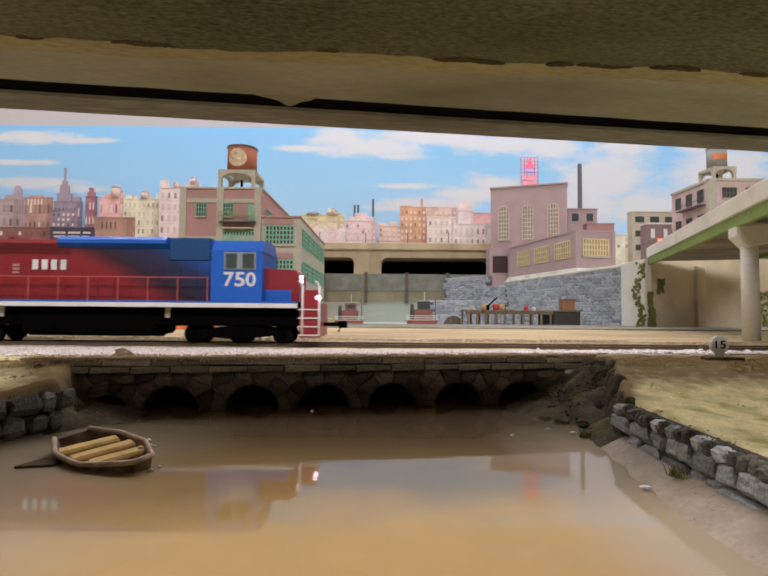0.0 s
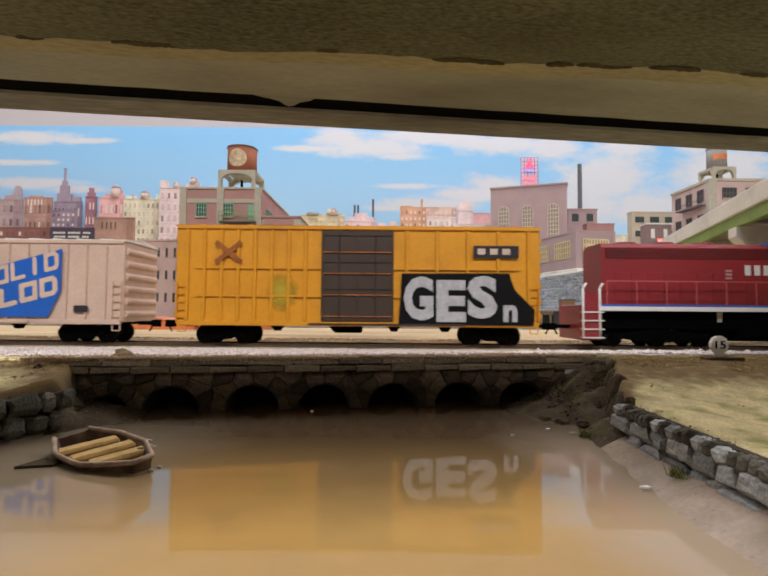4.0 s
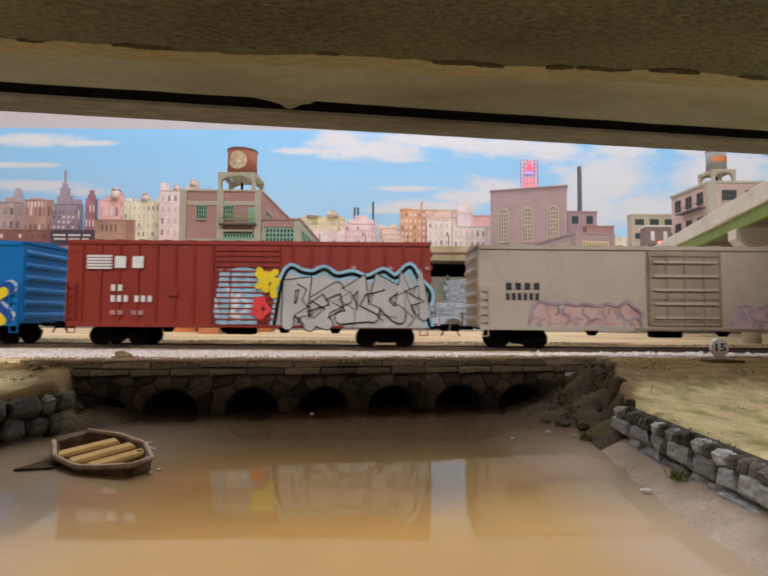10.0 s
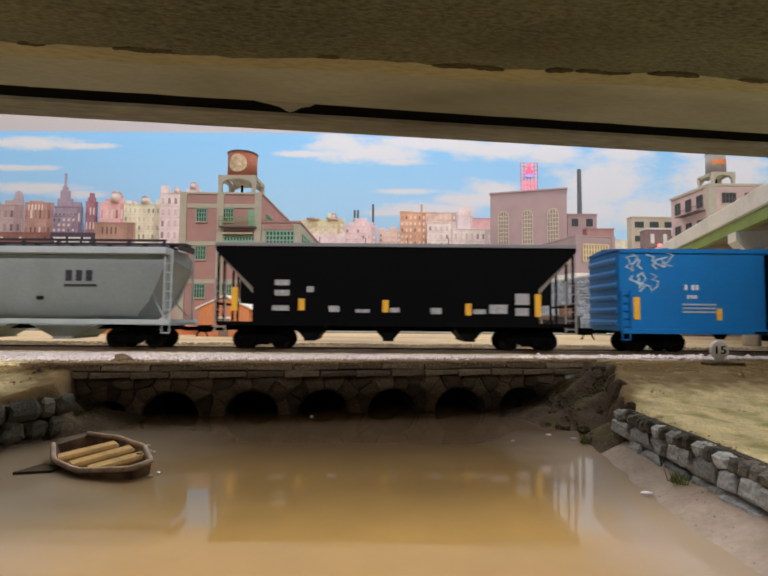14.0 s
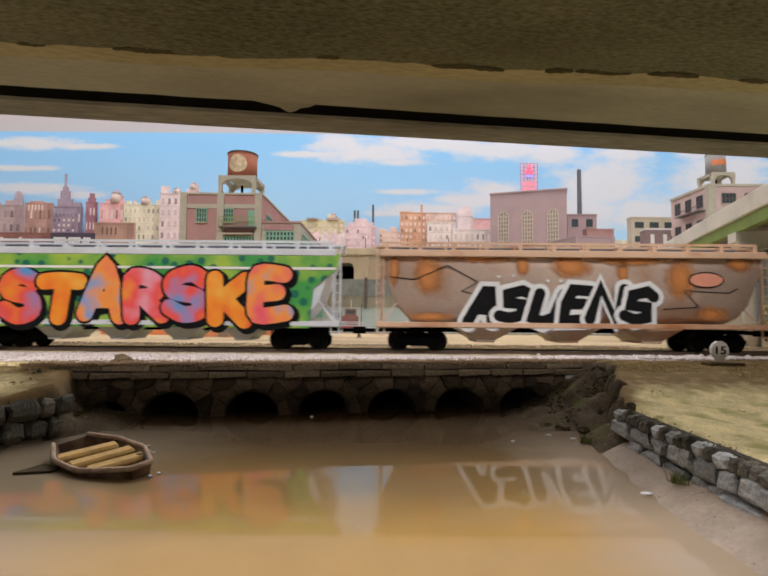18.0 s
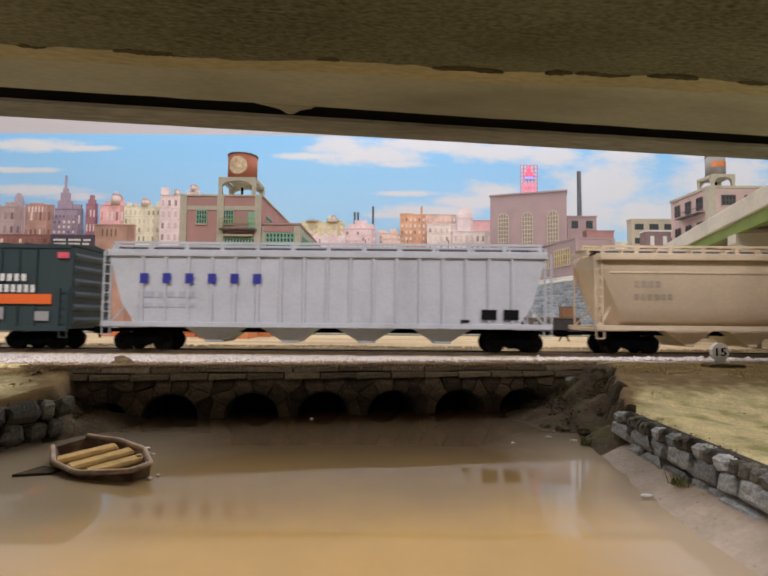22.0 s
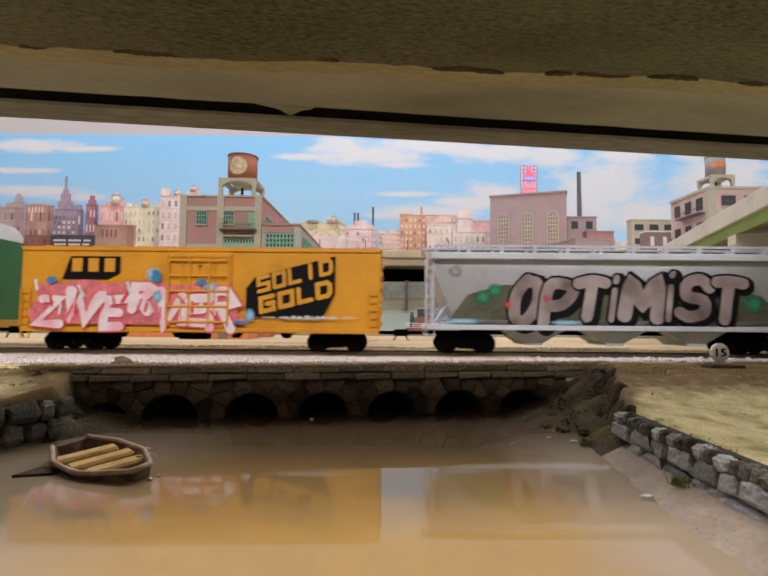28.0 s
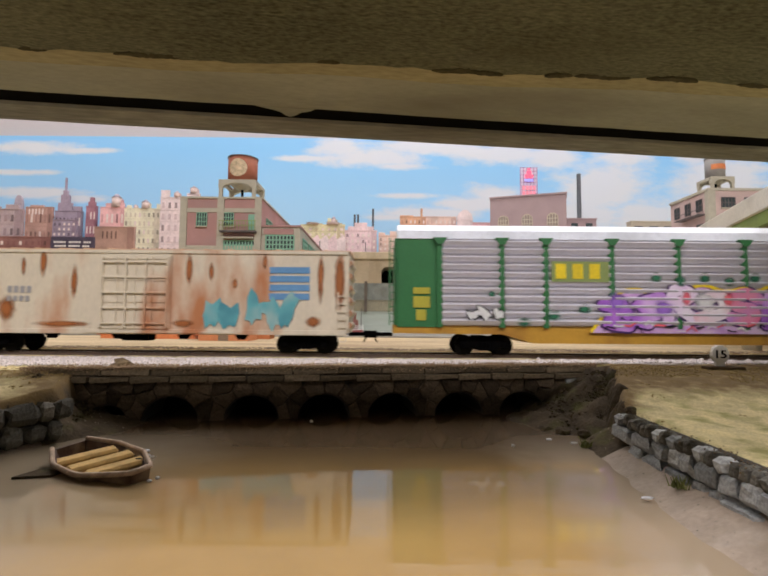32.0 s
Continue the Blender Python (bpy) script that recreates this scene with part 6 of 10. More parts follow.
slump(-0.1070, 0.1560, 0.0150, 0.0200, 0.0085, M_MUD, "brown earth sliding from the bank wall into the pond", 9)
for k in range(5):
    slump(0.0705 + 0.0040 * k, 0.1400 + 0.0115 * k, 0.0062 + 0.0006 * k, 0.0105, 0.0122 + 0.0017 * k, M_MUD, "dark mud and moss slumped over the edge of the bank", 20 + k, full=True)
scattered("heap_crumbs", "dark earth crumbs and dead moss on the mud banks", "soil", 7000, on_heaps, 0.0006, M_MUD, 31)
scattered("moss_flock", "brown-green moss flock on the mud banks", "moss", 2600, on_heaps, 0.00045, mat("brown_moss", (0.11, 0.095, 0.04), 0.95, vary=0.6, scale=200, bump=0.2, spec=0.1), 32)
scattered("turf", "tufted dry olive and straw grass", "grass", 70000, on_banks, 0.00034, M_TURF, 24, flat=0.45)
scattered("mud_crumbs", "wet brown silt grit at the water's edge", "mud", 2600, mud_crumbs, 0.00022, mat("silt_grit", (0.36, 0.30, 0.23), 0.8, vary=0.6, scale=300, bump=0.2, spec=0.3), 25)


def boulders():
    rnd = random.Random(6)
    spots = [(-0.09841, 0.186, 0.0192, 0.0042), (0.05612, 0.172, -0.0004, 0.0030), (0.05998, 0.166, 0.0002, 0.0026),
             (0.06502, 0.160, 0.001, 0.0024), (0.06557, 0.152, 0.001, 0.0020),
             (0.0628, 0.108, 0.0006, 0.0014), (0.01827, 0.185, 0.0, 0.0008)]
    for x, y, z, s in spots:
        bm = bmesh.new()
        bmesh.ops.create_icosphere(bm, subdivisions=2, radius=s)
        k = rnd.random() * 50
        for v in bm.verts:
            v.co *= 1 + 0.5 * noise.noise(v.co * (1.3 / s) + Vector((k, 0, 0)))
            v.co.z *= 0.6
        ob = part("boulder", bm, M_SOIL if z > 0.01 else M_MUD)
        ob.location = (x, y, z)
        tagged(ob, "dark wet mud-coloured rock lying at the edge", "rock", "rocks round the pond")
    for x, y in ((0.05974, 0.147), (0.06211, 0.105), (0.0699, 0.18)):
        bm = bmesh.new()
        for _ in range(40):
            a, l = rnd.uniform(0, 6.28), rnd.uniform(0.001, 0.0026)
            p = Vector((rnd.gauss(0, 0.0008), rnd.gauss(0, 0.0008), 0))
            cyl(bm, p, p + Vector((math.cos(a) * l * 0.5, math.sin(a) * l * 0.5, l)), 0.00018, 0.00003, 4)
        ob = part("grass_tuft", bm, M_MOSS)
        ob.location = (x, y, max(0, ground_height(x, y)) + 0.0002)
        tagged(ob, "small green tuft in the mud", "grass", "tufts by the pond")

    # white beads put the lamp glints on the pond into colour
    wet = mat("white_glint_paint", (0.82, 0.82, 0.84), 0.06, vary=0.2, bump=0, coat=1.0)
    for x, y, z, a, b2 in ((-0.0632, 0.1345, 0.0002, 0.0009, 0.0005), (-0.0612, 0.1330, 0.0002, 0.0006, 0.0004), (-0.0520, 0.1160, 0.0002, 0.0005, 0.0005), (-0.0545, 0.1150, 0.0002, 0.0005, 0.0004), (0.0575, 0.1500, 0.0006, 0.0011, 0.0004), (0.0520, 0.1560, 0.0002, 0.0009, 0.0004), (-0.0260, 0.1810, 0.0002, 0.0006, 0.0003), (0.0640, 0.0900, 0.0032, 0.0006, 0.0004), (0.05492, 0.104, 0.0007, 0.0013, 0.0005), (-0.06524, 0.1385, 0.0004, 0.0008, 0.0005), (-0.05278, 0.1135, 0.0003, 0.0006, 0.0005), (0.03867, 0.148, 0.0002, 0.0006, 0.0004)):
        bm = bmesh.new()
        bmesh.ops.create_icosphere(bm, subdivisions=3, radius=1)
        for v in bm.verts:
            k = 1 + 0.3 * noise.noise(v.co * 1.4 + Vector((x * 500, 0, 0)))
            v.co = Vector((v.co.x * a * k, v.co.y * b2 * k, v.co.z * 0.00034))
        for f in bm.faces:
            f.smooth = True
        ob = part("varnish_pool", bm, wet)
        ob.location = (x, y, z)
        tagged(ob, "small white-painted bead for a glint on the wet varnish", "puddle", "wet spots round the pond")


boulders()


def rowing_boat():
    """Flat-bottomed wooden skiff half sunk in the pond."""
    r = thing("rowing_boat", "old brown wooden rowing boat with ochre benches, half sunk", "boat")
    r.matrix_basis = pose(-0.0680, 0.1225, -0.0019, 0, 2, -33) @ pose(0, 0, 0, 7, 0, 0)
    n, half = 14, 0.0164

    def width(u):
        return 0.0080 * (1 - max(0, u - 0.25) * 0.95) if u > 0 else 0.0080 * (1 - max(0, -u - 0.45) * 0.85)
    hull = bmesh.new()
    rim, inner, keel, floor = [[], []], [[], []], [[], []], [[], []]
    for i in range(n + 1):
        u = -1 + 2 * i / n
        x, w = u * half, max(0.0005, width(u))
        lift = 0.0010 * u * u
        for s in (0, 1):
            q = -1 if s == 0 else 1
            rim[s].append(hull.verts.new((x, q * w, 0.0042 + lift)))
            inner[s].append(hull.verts.new((x * 0.96, q * max(0.0001, w - 0.0007), 0.0042 + lift)))
            keel[s].append(hull.verts.new((x * 0.93, q * w * 0.72, -0.0010)))
            floor[s].append(hull.verts.new((x * 0.92, q * max(0.0001, w * 0.72 - 0.0005), 0.0006)))
    for s in (0, 1):
        for i in range(n):
            for a, b in ((rim, keel), (rim, inner), (inner, floor)):
                hull.faces.new((a[s][i], a[s][i + 1], b[s][i + 1], b[s][i]))
    for i in range(n):
        hull.faces.new((floor[0][i], floor[0][i + 1], floor[1][i + 1], floor[1][i]))
        hull.faces.new((keel[0][i], keel[0][i + 1], keel[1][i + 1], keel[1][i]))
    for e in (0, n):
        hull.faces.new((rim[0][e], keel[0][e], keel[1][e], rim[1][e]))
        hull.faces.new((inner[0][e], floor[0][e], floor[1][e], inner[1][e]))
        hull.faces.new((rim[0][e], inner[0][e], inner[1][e], rim[1][e]))
    bmesh.ops.recalc_face_normals(hull, faces=hull.faces[:])
    part("hull", hull, mat("boat_brown", (0.10, 0.05, 0.03), 0.6, vary=0.4, scale=250, bump=0.4, dirt=(0.42, 0.30, 0.18), dirt_amount=0.5, dirt_scale=120), r)
    rail = bmesh.new()
    run = [-1 + 2 * i / n for i in range(n + 1)]
    tube(rail, [(u * half, -max(0.0005, width(u)), 0.0045 + 0.001 * u * u) for u in run] + [(u * half, max(0.0005, width(u)), 0.0045 + 0.001 * u * u) for u in run[::-1]], 0.00062)
    part("gunwale", rail, mat("worn_gunwale", (0.50, 0.36, 0.25), 0.7, vary=0.4, scale=300, bump=0.3), r, "worn pale gunwale")
    for x, tilt in ((-0.0080, -16), (-0.0010, -13), (0.0058, -15)):
        w = width(x / half) - 0.0008
        bm = bmesh.new()
        box(bm, -0.0021, 0.0021, -w, w, -0.0008, 0.0008, bev=0.0006)
        ob = part("bench", bm, M_OCHRE, r, "ochre plank bench")
        ob.matrix_basis = pose(x, 0, 0.0036, 0, 0, tilt)
    bm = bmesh.new()
    bmesh.ops.create_icosphere(bm, subdivisions=2, radius=0.0014)
    for v in bm.verts:
        v.co *= 1 + 0.6 * noise.noise(v.co * 900)
        v.co.z *= 0.7
    ob = part("bundle", bm, M_DARK_OLIVE, r, "dark bundle in the stern")
    ob.location = (0.0075, 0.0050, 0.0036)
    return r


rowing_boat()
# flat dark four-sided piece on the water beside the boat
bm = bmesh.new()
prism(bm, [(-0.0845, 0.1142), (-0.0770, 0.1160), (-0.0765, 0.1190), (-0.0822, 0.1212)], "z", -0.0004, 0.0006)
tagged(part("drift_board", bm, M_MUD), "dark flat piece lying in the water by the boat", "board")


def milepost():
    m = thing("mile_marker", "white scalloped stone mile marker with black numerals", "sign", (0.13223, 0.194, 0.0205))
    bm = bmesh.new()
    pts = []
    for i in range(24):
        a = 2 * math.pi * i / 24
        r = 0.0033 * (1 + 0.06 * (i % 2))
        pts.append((r * math.cos(a), 0.0042 + r * 1.05 * math.sin(a)))
    prism(bm, pts, "y", -0.0008, 0.0008)
    part("stone_disc", bm, M_WHITE, m)
    part("foot", solid("f", None, (-0.0018, 0.0018, -0.0007, 0.0007, -0.0012, 0.0024), bev=0.0003), M_WHITE, m)
    lettering("numeral", "15", M_BLACK, m, -0.0019, -0.0010, 0.0027, 0.0040, 0.0031, offset=0.01)
    part("base_plank", solid("f", None, (-0.0062, 0.0075, -0.0040, 0.0020, -0.0020, -0.0004), bev=0.0003), M_SOIL, m, "rotten brown plank at its foot")
    return m


milepost()


# ---- track ----
RAIL, TRACK_Y = 0.0199, 0.2585


def track(y, name, label, near=True):
    t = thing(name, label, "track", kind="structure")
    for s in (-1, 1):
        bm = bmesh.new()
        c = y + s * 0.00825
        prism(bm, [(c - 0.0011, RAIL - 0.0019), (c + 0.0011, RAIL - 0.0019), (c + 0.0003, RAIL - 0.0014), (c + 0.0003, RAIL - 0.0006), (c + 0.0005, RAIL),
                   (c - 0.0005, RAIL), (c - 0.0003, RAIL - 0.0006), (c - 0.0003, RAIL - 0.0014)], "x", -4.4, 4.4)
        rail = part("rail", bm, M_RUST, t, "rust-brown rail")
        part("rail_head", solid("h", None, (-4.4, 4.4, c - 0.00042, c + 0.00042, RAIL - 0.0001, RAIL + 0.00003)), M_STEEL, rail, "polished rail head")
    bm = bmesh.new()
    box(bm, -0.0013, 0.0013, -0.0145, 0.0145, 0, 0.0012, bev=0.0002)
    me = mesh_of("tie", bm, M_TIE)
    for k in range(-70, 71):
        shared("tie", me, t, pose(k * 0.0063, y, RAIL - 0.0031))
    return t


track(TRACK_Y, "railway_track", "steel rails on dark wooden ties in pale ballast")

# ---- train ----
M_WHEEL = mat("wheel_steel", (0.006, 0.005, 0.0045), 0.7, vary=0.3, bump=0.1, spec=0.08)
M_TRUCK = mat("truck_black", (0.0022, 0.002, 0.002), 0.9, vary=0.4, scale=300, bump=0.3, spec=0.03)
W = 0.0350
WHEELS, VEHICLES = [], []


def wheelset(parent, x, r=0.0048, label=""):
    bm = bmesh.new()
    for s in (-1, 1):
        cyl(bm, (0, s * 0.0072, 0), (0, s * 0.0094, 0), r, r, 20)
        cyl(bm, (0, s * 0.0068, 0), (0, s * 0.0073, 0), r + 0.0006, r + 0.0006, 20)
        cyl(bm, (0, s * 0.0094, 0), (0, s * 0.0106, 0), r * 0.3, r * 0.3, 8)
    cyl(bm, (0, -0.0072, 0), (0, 0.0072, 0), 0.0011, 0.0011, 8)
    for k in range(4):
        a = k * math.pi / 2
        for s in (-1, 1):
            c, d = math.cos(a) * r * 0.6, math.sin(a) * r * 0.6
            cyl(bm, (c, s * 0.0094, d), (c, s * 0.0097, d), r * 0.14, r * 0.14, 6)
    ob = part("wheelset", bm, M_WHEEL, parent)
    ob.location = (x, 0, r)
    WHEELS.append((ob, x, r))
    return ob


def truck(car, x, mat_frame, span=0.0098, axles=2):
    """A two- or three-axle truck: bolster, side frames with springs and bearing boxes, wheelsets."""
    bm = bmesh.new()
    xs = [(-span + 2 * span * i / (axles - 1)) for i in range(axles)]
    for s in (-1, 1):
        y0, y1 = sorted((s * 0.0108, s * 0.0128))
        e = span + 0.0028
        prism(bm, [(-e, 0.0042), (-e, 0.0064), (-0.0045, 0.0088), (0.0045, 0.0088), (e, 0.0064), (e, 0.0042), (e - 0.0048, 0.0042), (0.0036, 0.0024), (-0.0036, 0.0024), (-e + 0.0048, 0.0042)],
              "y", y0, y1)
        for u in xs:
            y2, y3 = sorted((s * 0.0128, s * 0.0140))
            box(bm, u - 0.0016, u + 0.0016, y2, y3, 0.0034, 0.0064, bev=0.0003)
        for u in (-0.0017, 0, 0.0017):
            cyl(bm, (u, s * 0.0131, 0.0028), (u, s * 0.0131, 0.0066), 0.0007, 0.0007, 6)
    box(bm, -0.003, 0.003, -0.0108, 0.0108, 0.0055, 0.0095)
    ob = part("truck", bm, mat_frame, car, "black sprung truck side frames")
    ob.location = (x, 0, 0)
    for u in xs:
        wheelset(ob, u)
    return ob


def coupler(car, x, s, z=0.0098):
    bm = bmesh.new()
    box(bm, min(x, x + s * 0.0085), max(x, x + s * 0.0085), -0.0012, 0.0012, z - 0.001, z + 0.001, bev=0.0003)
    prism(bm, [(x + s * 0.0080, -0.0028), (x + s * 0.0080, 0.0022), (x + s * 0.0105, 0.0026), (x + s * 0.0105, 0.0008), (x + s * 0.0125, -0.0006), (x + s * 0.0120, -0.0032)], "z", z - 0.0018, z + 0.0018)
    cyl(bm, (x + s * 0.0095, -0.004, z - 0.001), (x + s * 0.0080, -0.004, z - 0.0040), 0.0004, 0.0004, 6)
    return part("coupler", bm, M_TRUCK, car, "black knuckle coupler")


def ladder(car, x, y, z0, z1, w, n, material):
    bm = bmesh.new()
    for u in (x, x + w):
        box(bm, u - 0.0003, u + 0.0003, y - 0.0011, y - 0.0002, z0, z1)
    for i in range(n):
        z = z0 + (z1 - z0) * (i + 0.5) / n
        box(bm, x, x + w, y - 0.0012, y - 0.0007, z - 0.0002, z + 0.0002)
    return part("ladder", bm, material, car)


def vehicle(name, label, category, length, center, zb=0.0118, trucks=True, inset=None, sill=True, frame_mat=None):
    """An empty at rail height under the middle of the car; center: how far along the train it sits."""
    car = thing(name, label, category, group="freight cars of the train" if category != "locomotive" else "")
    VEHICLES.append((car, center))
    h = length / 2
    if trucks:
        for s in (-1, 1):
            truck(car, s * (h - (inset or 0.0222)), M_TRUCK)
    for s in (-1, 1):
        coupler(car, s * (h - 0.001), s)
    if sill:
        part("centre_sill", solid("c", None, (-h + 0.002, h - 0.002, -0.0035, 0.0035, 0.0092, zb + 0.0005)), frame_mat or M_TRUCK, car)
    return car


def end_ribs(car, h, zb, zt, material, n=6):
    d = (zt - zb) / (n + 0.4) * 0.30
    for s in (-1, 1):
        bm = bmesh.new()
        prism(bm, [(0, -d), (s * 0.0012, -d * 0.3), (s * 0.0012, d * 0.3), (0, d)], "y", -W / 2 + 0.0018, W / 2 - 0.0018)
        me = mesh_of("end_rib", bm, material)
        for i in range(n):
            shared("end_rib", me, car, pose(s * h, 0, zb + (zt - zb) * (i + 0.6) / (n + 0.4)))


def boxcar(name, label, length, center, body, roof, zb=0.0106, zt=0.0505, posts=(), post_w=0.0012, door=None, door_mat=None, door_style="plug", sill=True,
           ladders=True, post_mat=None, underframe=True, rows=(), inset=None, rib_mat=None):
    car = vehicle(name, label, "freight car", length, center, zb, inset=inset)
    h, f = length / 2, -W / 2
    part("body", solid("b", None, (-h, h, -W / 2, W / 2, zb, zt), bev=0.0004), body, car)
    bm = bmesh.new()
    prism(bm, [(-W / 2 - 0.0006, zt), (W / 2 + 0.0006, zt), (W / 2 + 0.0006, zt + 0.0007), (0, zt + 0.0026), (-W / 2 - 0.0006, zt + 0.0007)], "x", -h - 0.0004, h + 0.0004)
    r = part("roof", bm, roof, car)
    bm = bmesh.new()
    k = int(length / 0.0115)
    for i in range(1, k):
        x = -h + length * i / k
        prism(bm, [(-W / 2 - 0.0004, zt + 0.0007), (0, zt + 0.0026), (0, zt + 0.0031), (-W / 2 - 0.0004, zt + 0.0012)], "x", x - 0.0004, x + 0.0004)
    part("roof_ribs", bm, roof, r)
    end_ribs(car, h, zb, zt, body)
    if posts:
        bm = bmesh.new()
        box(bm, -post_w / 2, post_w / 2, -0.0011, 0.0002, zb + 0.0008, zt - 0.0014, bev=0.0003)
        me = mesh_of("side_post", bm, post_mat or body)
        for x in posts:
            shared("side_post", me, car, pose(x, f, 0))
    for z in rows:
        part("side_rail", solid("r", None, (-h + 0.010, h - 0.010, f - 0.0010, f, z - 0.0004, z + 0.0004)), body, car)
    part("side_sill", solid("s", None, (-h + 0.001, h - 0.001, f - 0.0007, f + 0.001, zb - 0.0012, zb + 0.0012), bev=0.0002), body, car)
    part("eave", solid("s", None, (-h + 0.0005, h - 0.0005, f - 0.0007, f + 0.001, zt - 0.0012, zt + 0.0003)), body, car)
    if door:
        x0, x1 = door
        dm = door_mat or body
        d = part("door", solid("d", None, (x0, x1, f - 0.0013, f + 0.0005, zb + 0.0012, zt - 0.0018), bev=0.0003), dm, car)
        bm = bmesh.new()
        if door_style == "plug":
            for x in (x0 + 0.0008, (x0 + x1) / 2, x1 - 0.0008):
                box(bm, x - 0.0003, x + 0.0003, f - 0.0019, f - 0.0013, zb + 0.002, zt - 0.003)
            for k in range(4):
                z = zb + 0.004 + (zt - zb - 0.008) * k / 3
                box(bm, x0 + 0.0005, x1 - 0.0005, f - 0.0018, f - 0.0013, z - 0.0003, z + 0.0003)
        elif door_style == "corrugated":
            n = 14
            for k in range(n):
                z = zb + 0.003 + (zt - zb - 0.007) * k / (n - 1)
                box(bm, x0 + 0.0006, x1 - 0.0006, f - 0.0020, f - 0.0013, z - 0.0004, z + 0.0004, bev=0.0001)
        else:
            for k in range(4):
                z = zb + 0.004 + (zt - zb - 0.008) * k / 3
                box(bm, x0 + 0.0005, x1 - 0.0005, f - 0.0020, f - 0.0013, z - 0.0006, z + 0.0006, bev=0.0002)
        part("door_ribs", bm, rib_mat or dm, d)
        for k in (0.25, 0.75):
            x = x0 + (x1 - x0) * k
            bm = bmesh.new()
            cyl(bm, (x, f - 0.0022, zb + 0.002), (x, f - 0.0022, zt - 0.003), 0.00025, 0.00025, 6)
            part("lock_bar", bm, dm, d)
        part("door_track", solid("t", None, (x0 - 0.006, min(h, x1 + (x1 - x0)), f - 0.0020, f, zb - 0.0006, zb + 0.0003)), dm, car)
    if ladders:
        ladder(car, -h + 0.0010, f, zb + 0.001, zb + 0.020, 0.0042, 5, body)
        ladder(car, h - 0.0052, f, zb + 0.001, zb + 0.020, 0.0042, 5, body)
    if underframe:
        for x in (-length * 0.22, -length * 0.06, length * 0.10, length * 0.24):
            bm = bmesh.new()
            prism(bm, [(x - 0.004, zb), (x + 0.004, zb), (x + 0.0016, zb - 0.0036), (x - 0.0016, zb - 0.0036)], "y", f + 0.001, f + 0.003)
            part("under_bracket", bm, M_TRUCK, car)
        part("brake_cylinder", solid("b", None, (-0.012, 0.002, f + 0.004, f + 0.012, zb - 0.0046, zb - 0.0006), bev=0.0006), M_TRUCK, car)
    for s in (-1, 1):
        bm = bmesh.new()
        x = s * (h - 0.0032)
        for u in (-0.0019, 0.0019):
            box(bm, x + u - 0.0002, x + u + 0.0002, f - 0.0003, f + 0.0002, zb - 0.0042, zb)
        box(bm, x - 0.0019, x + 0.0019, f - 0.0004, f + 0.0004, zb - 0.0044, zb - 0.0040)
        part("step", bm, body, car)
    return car


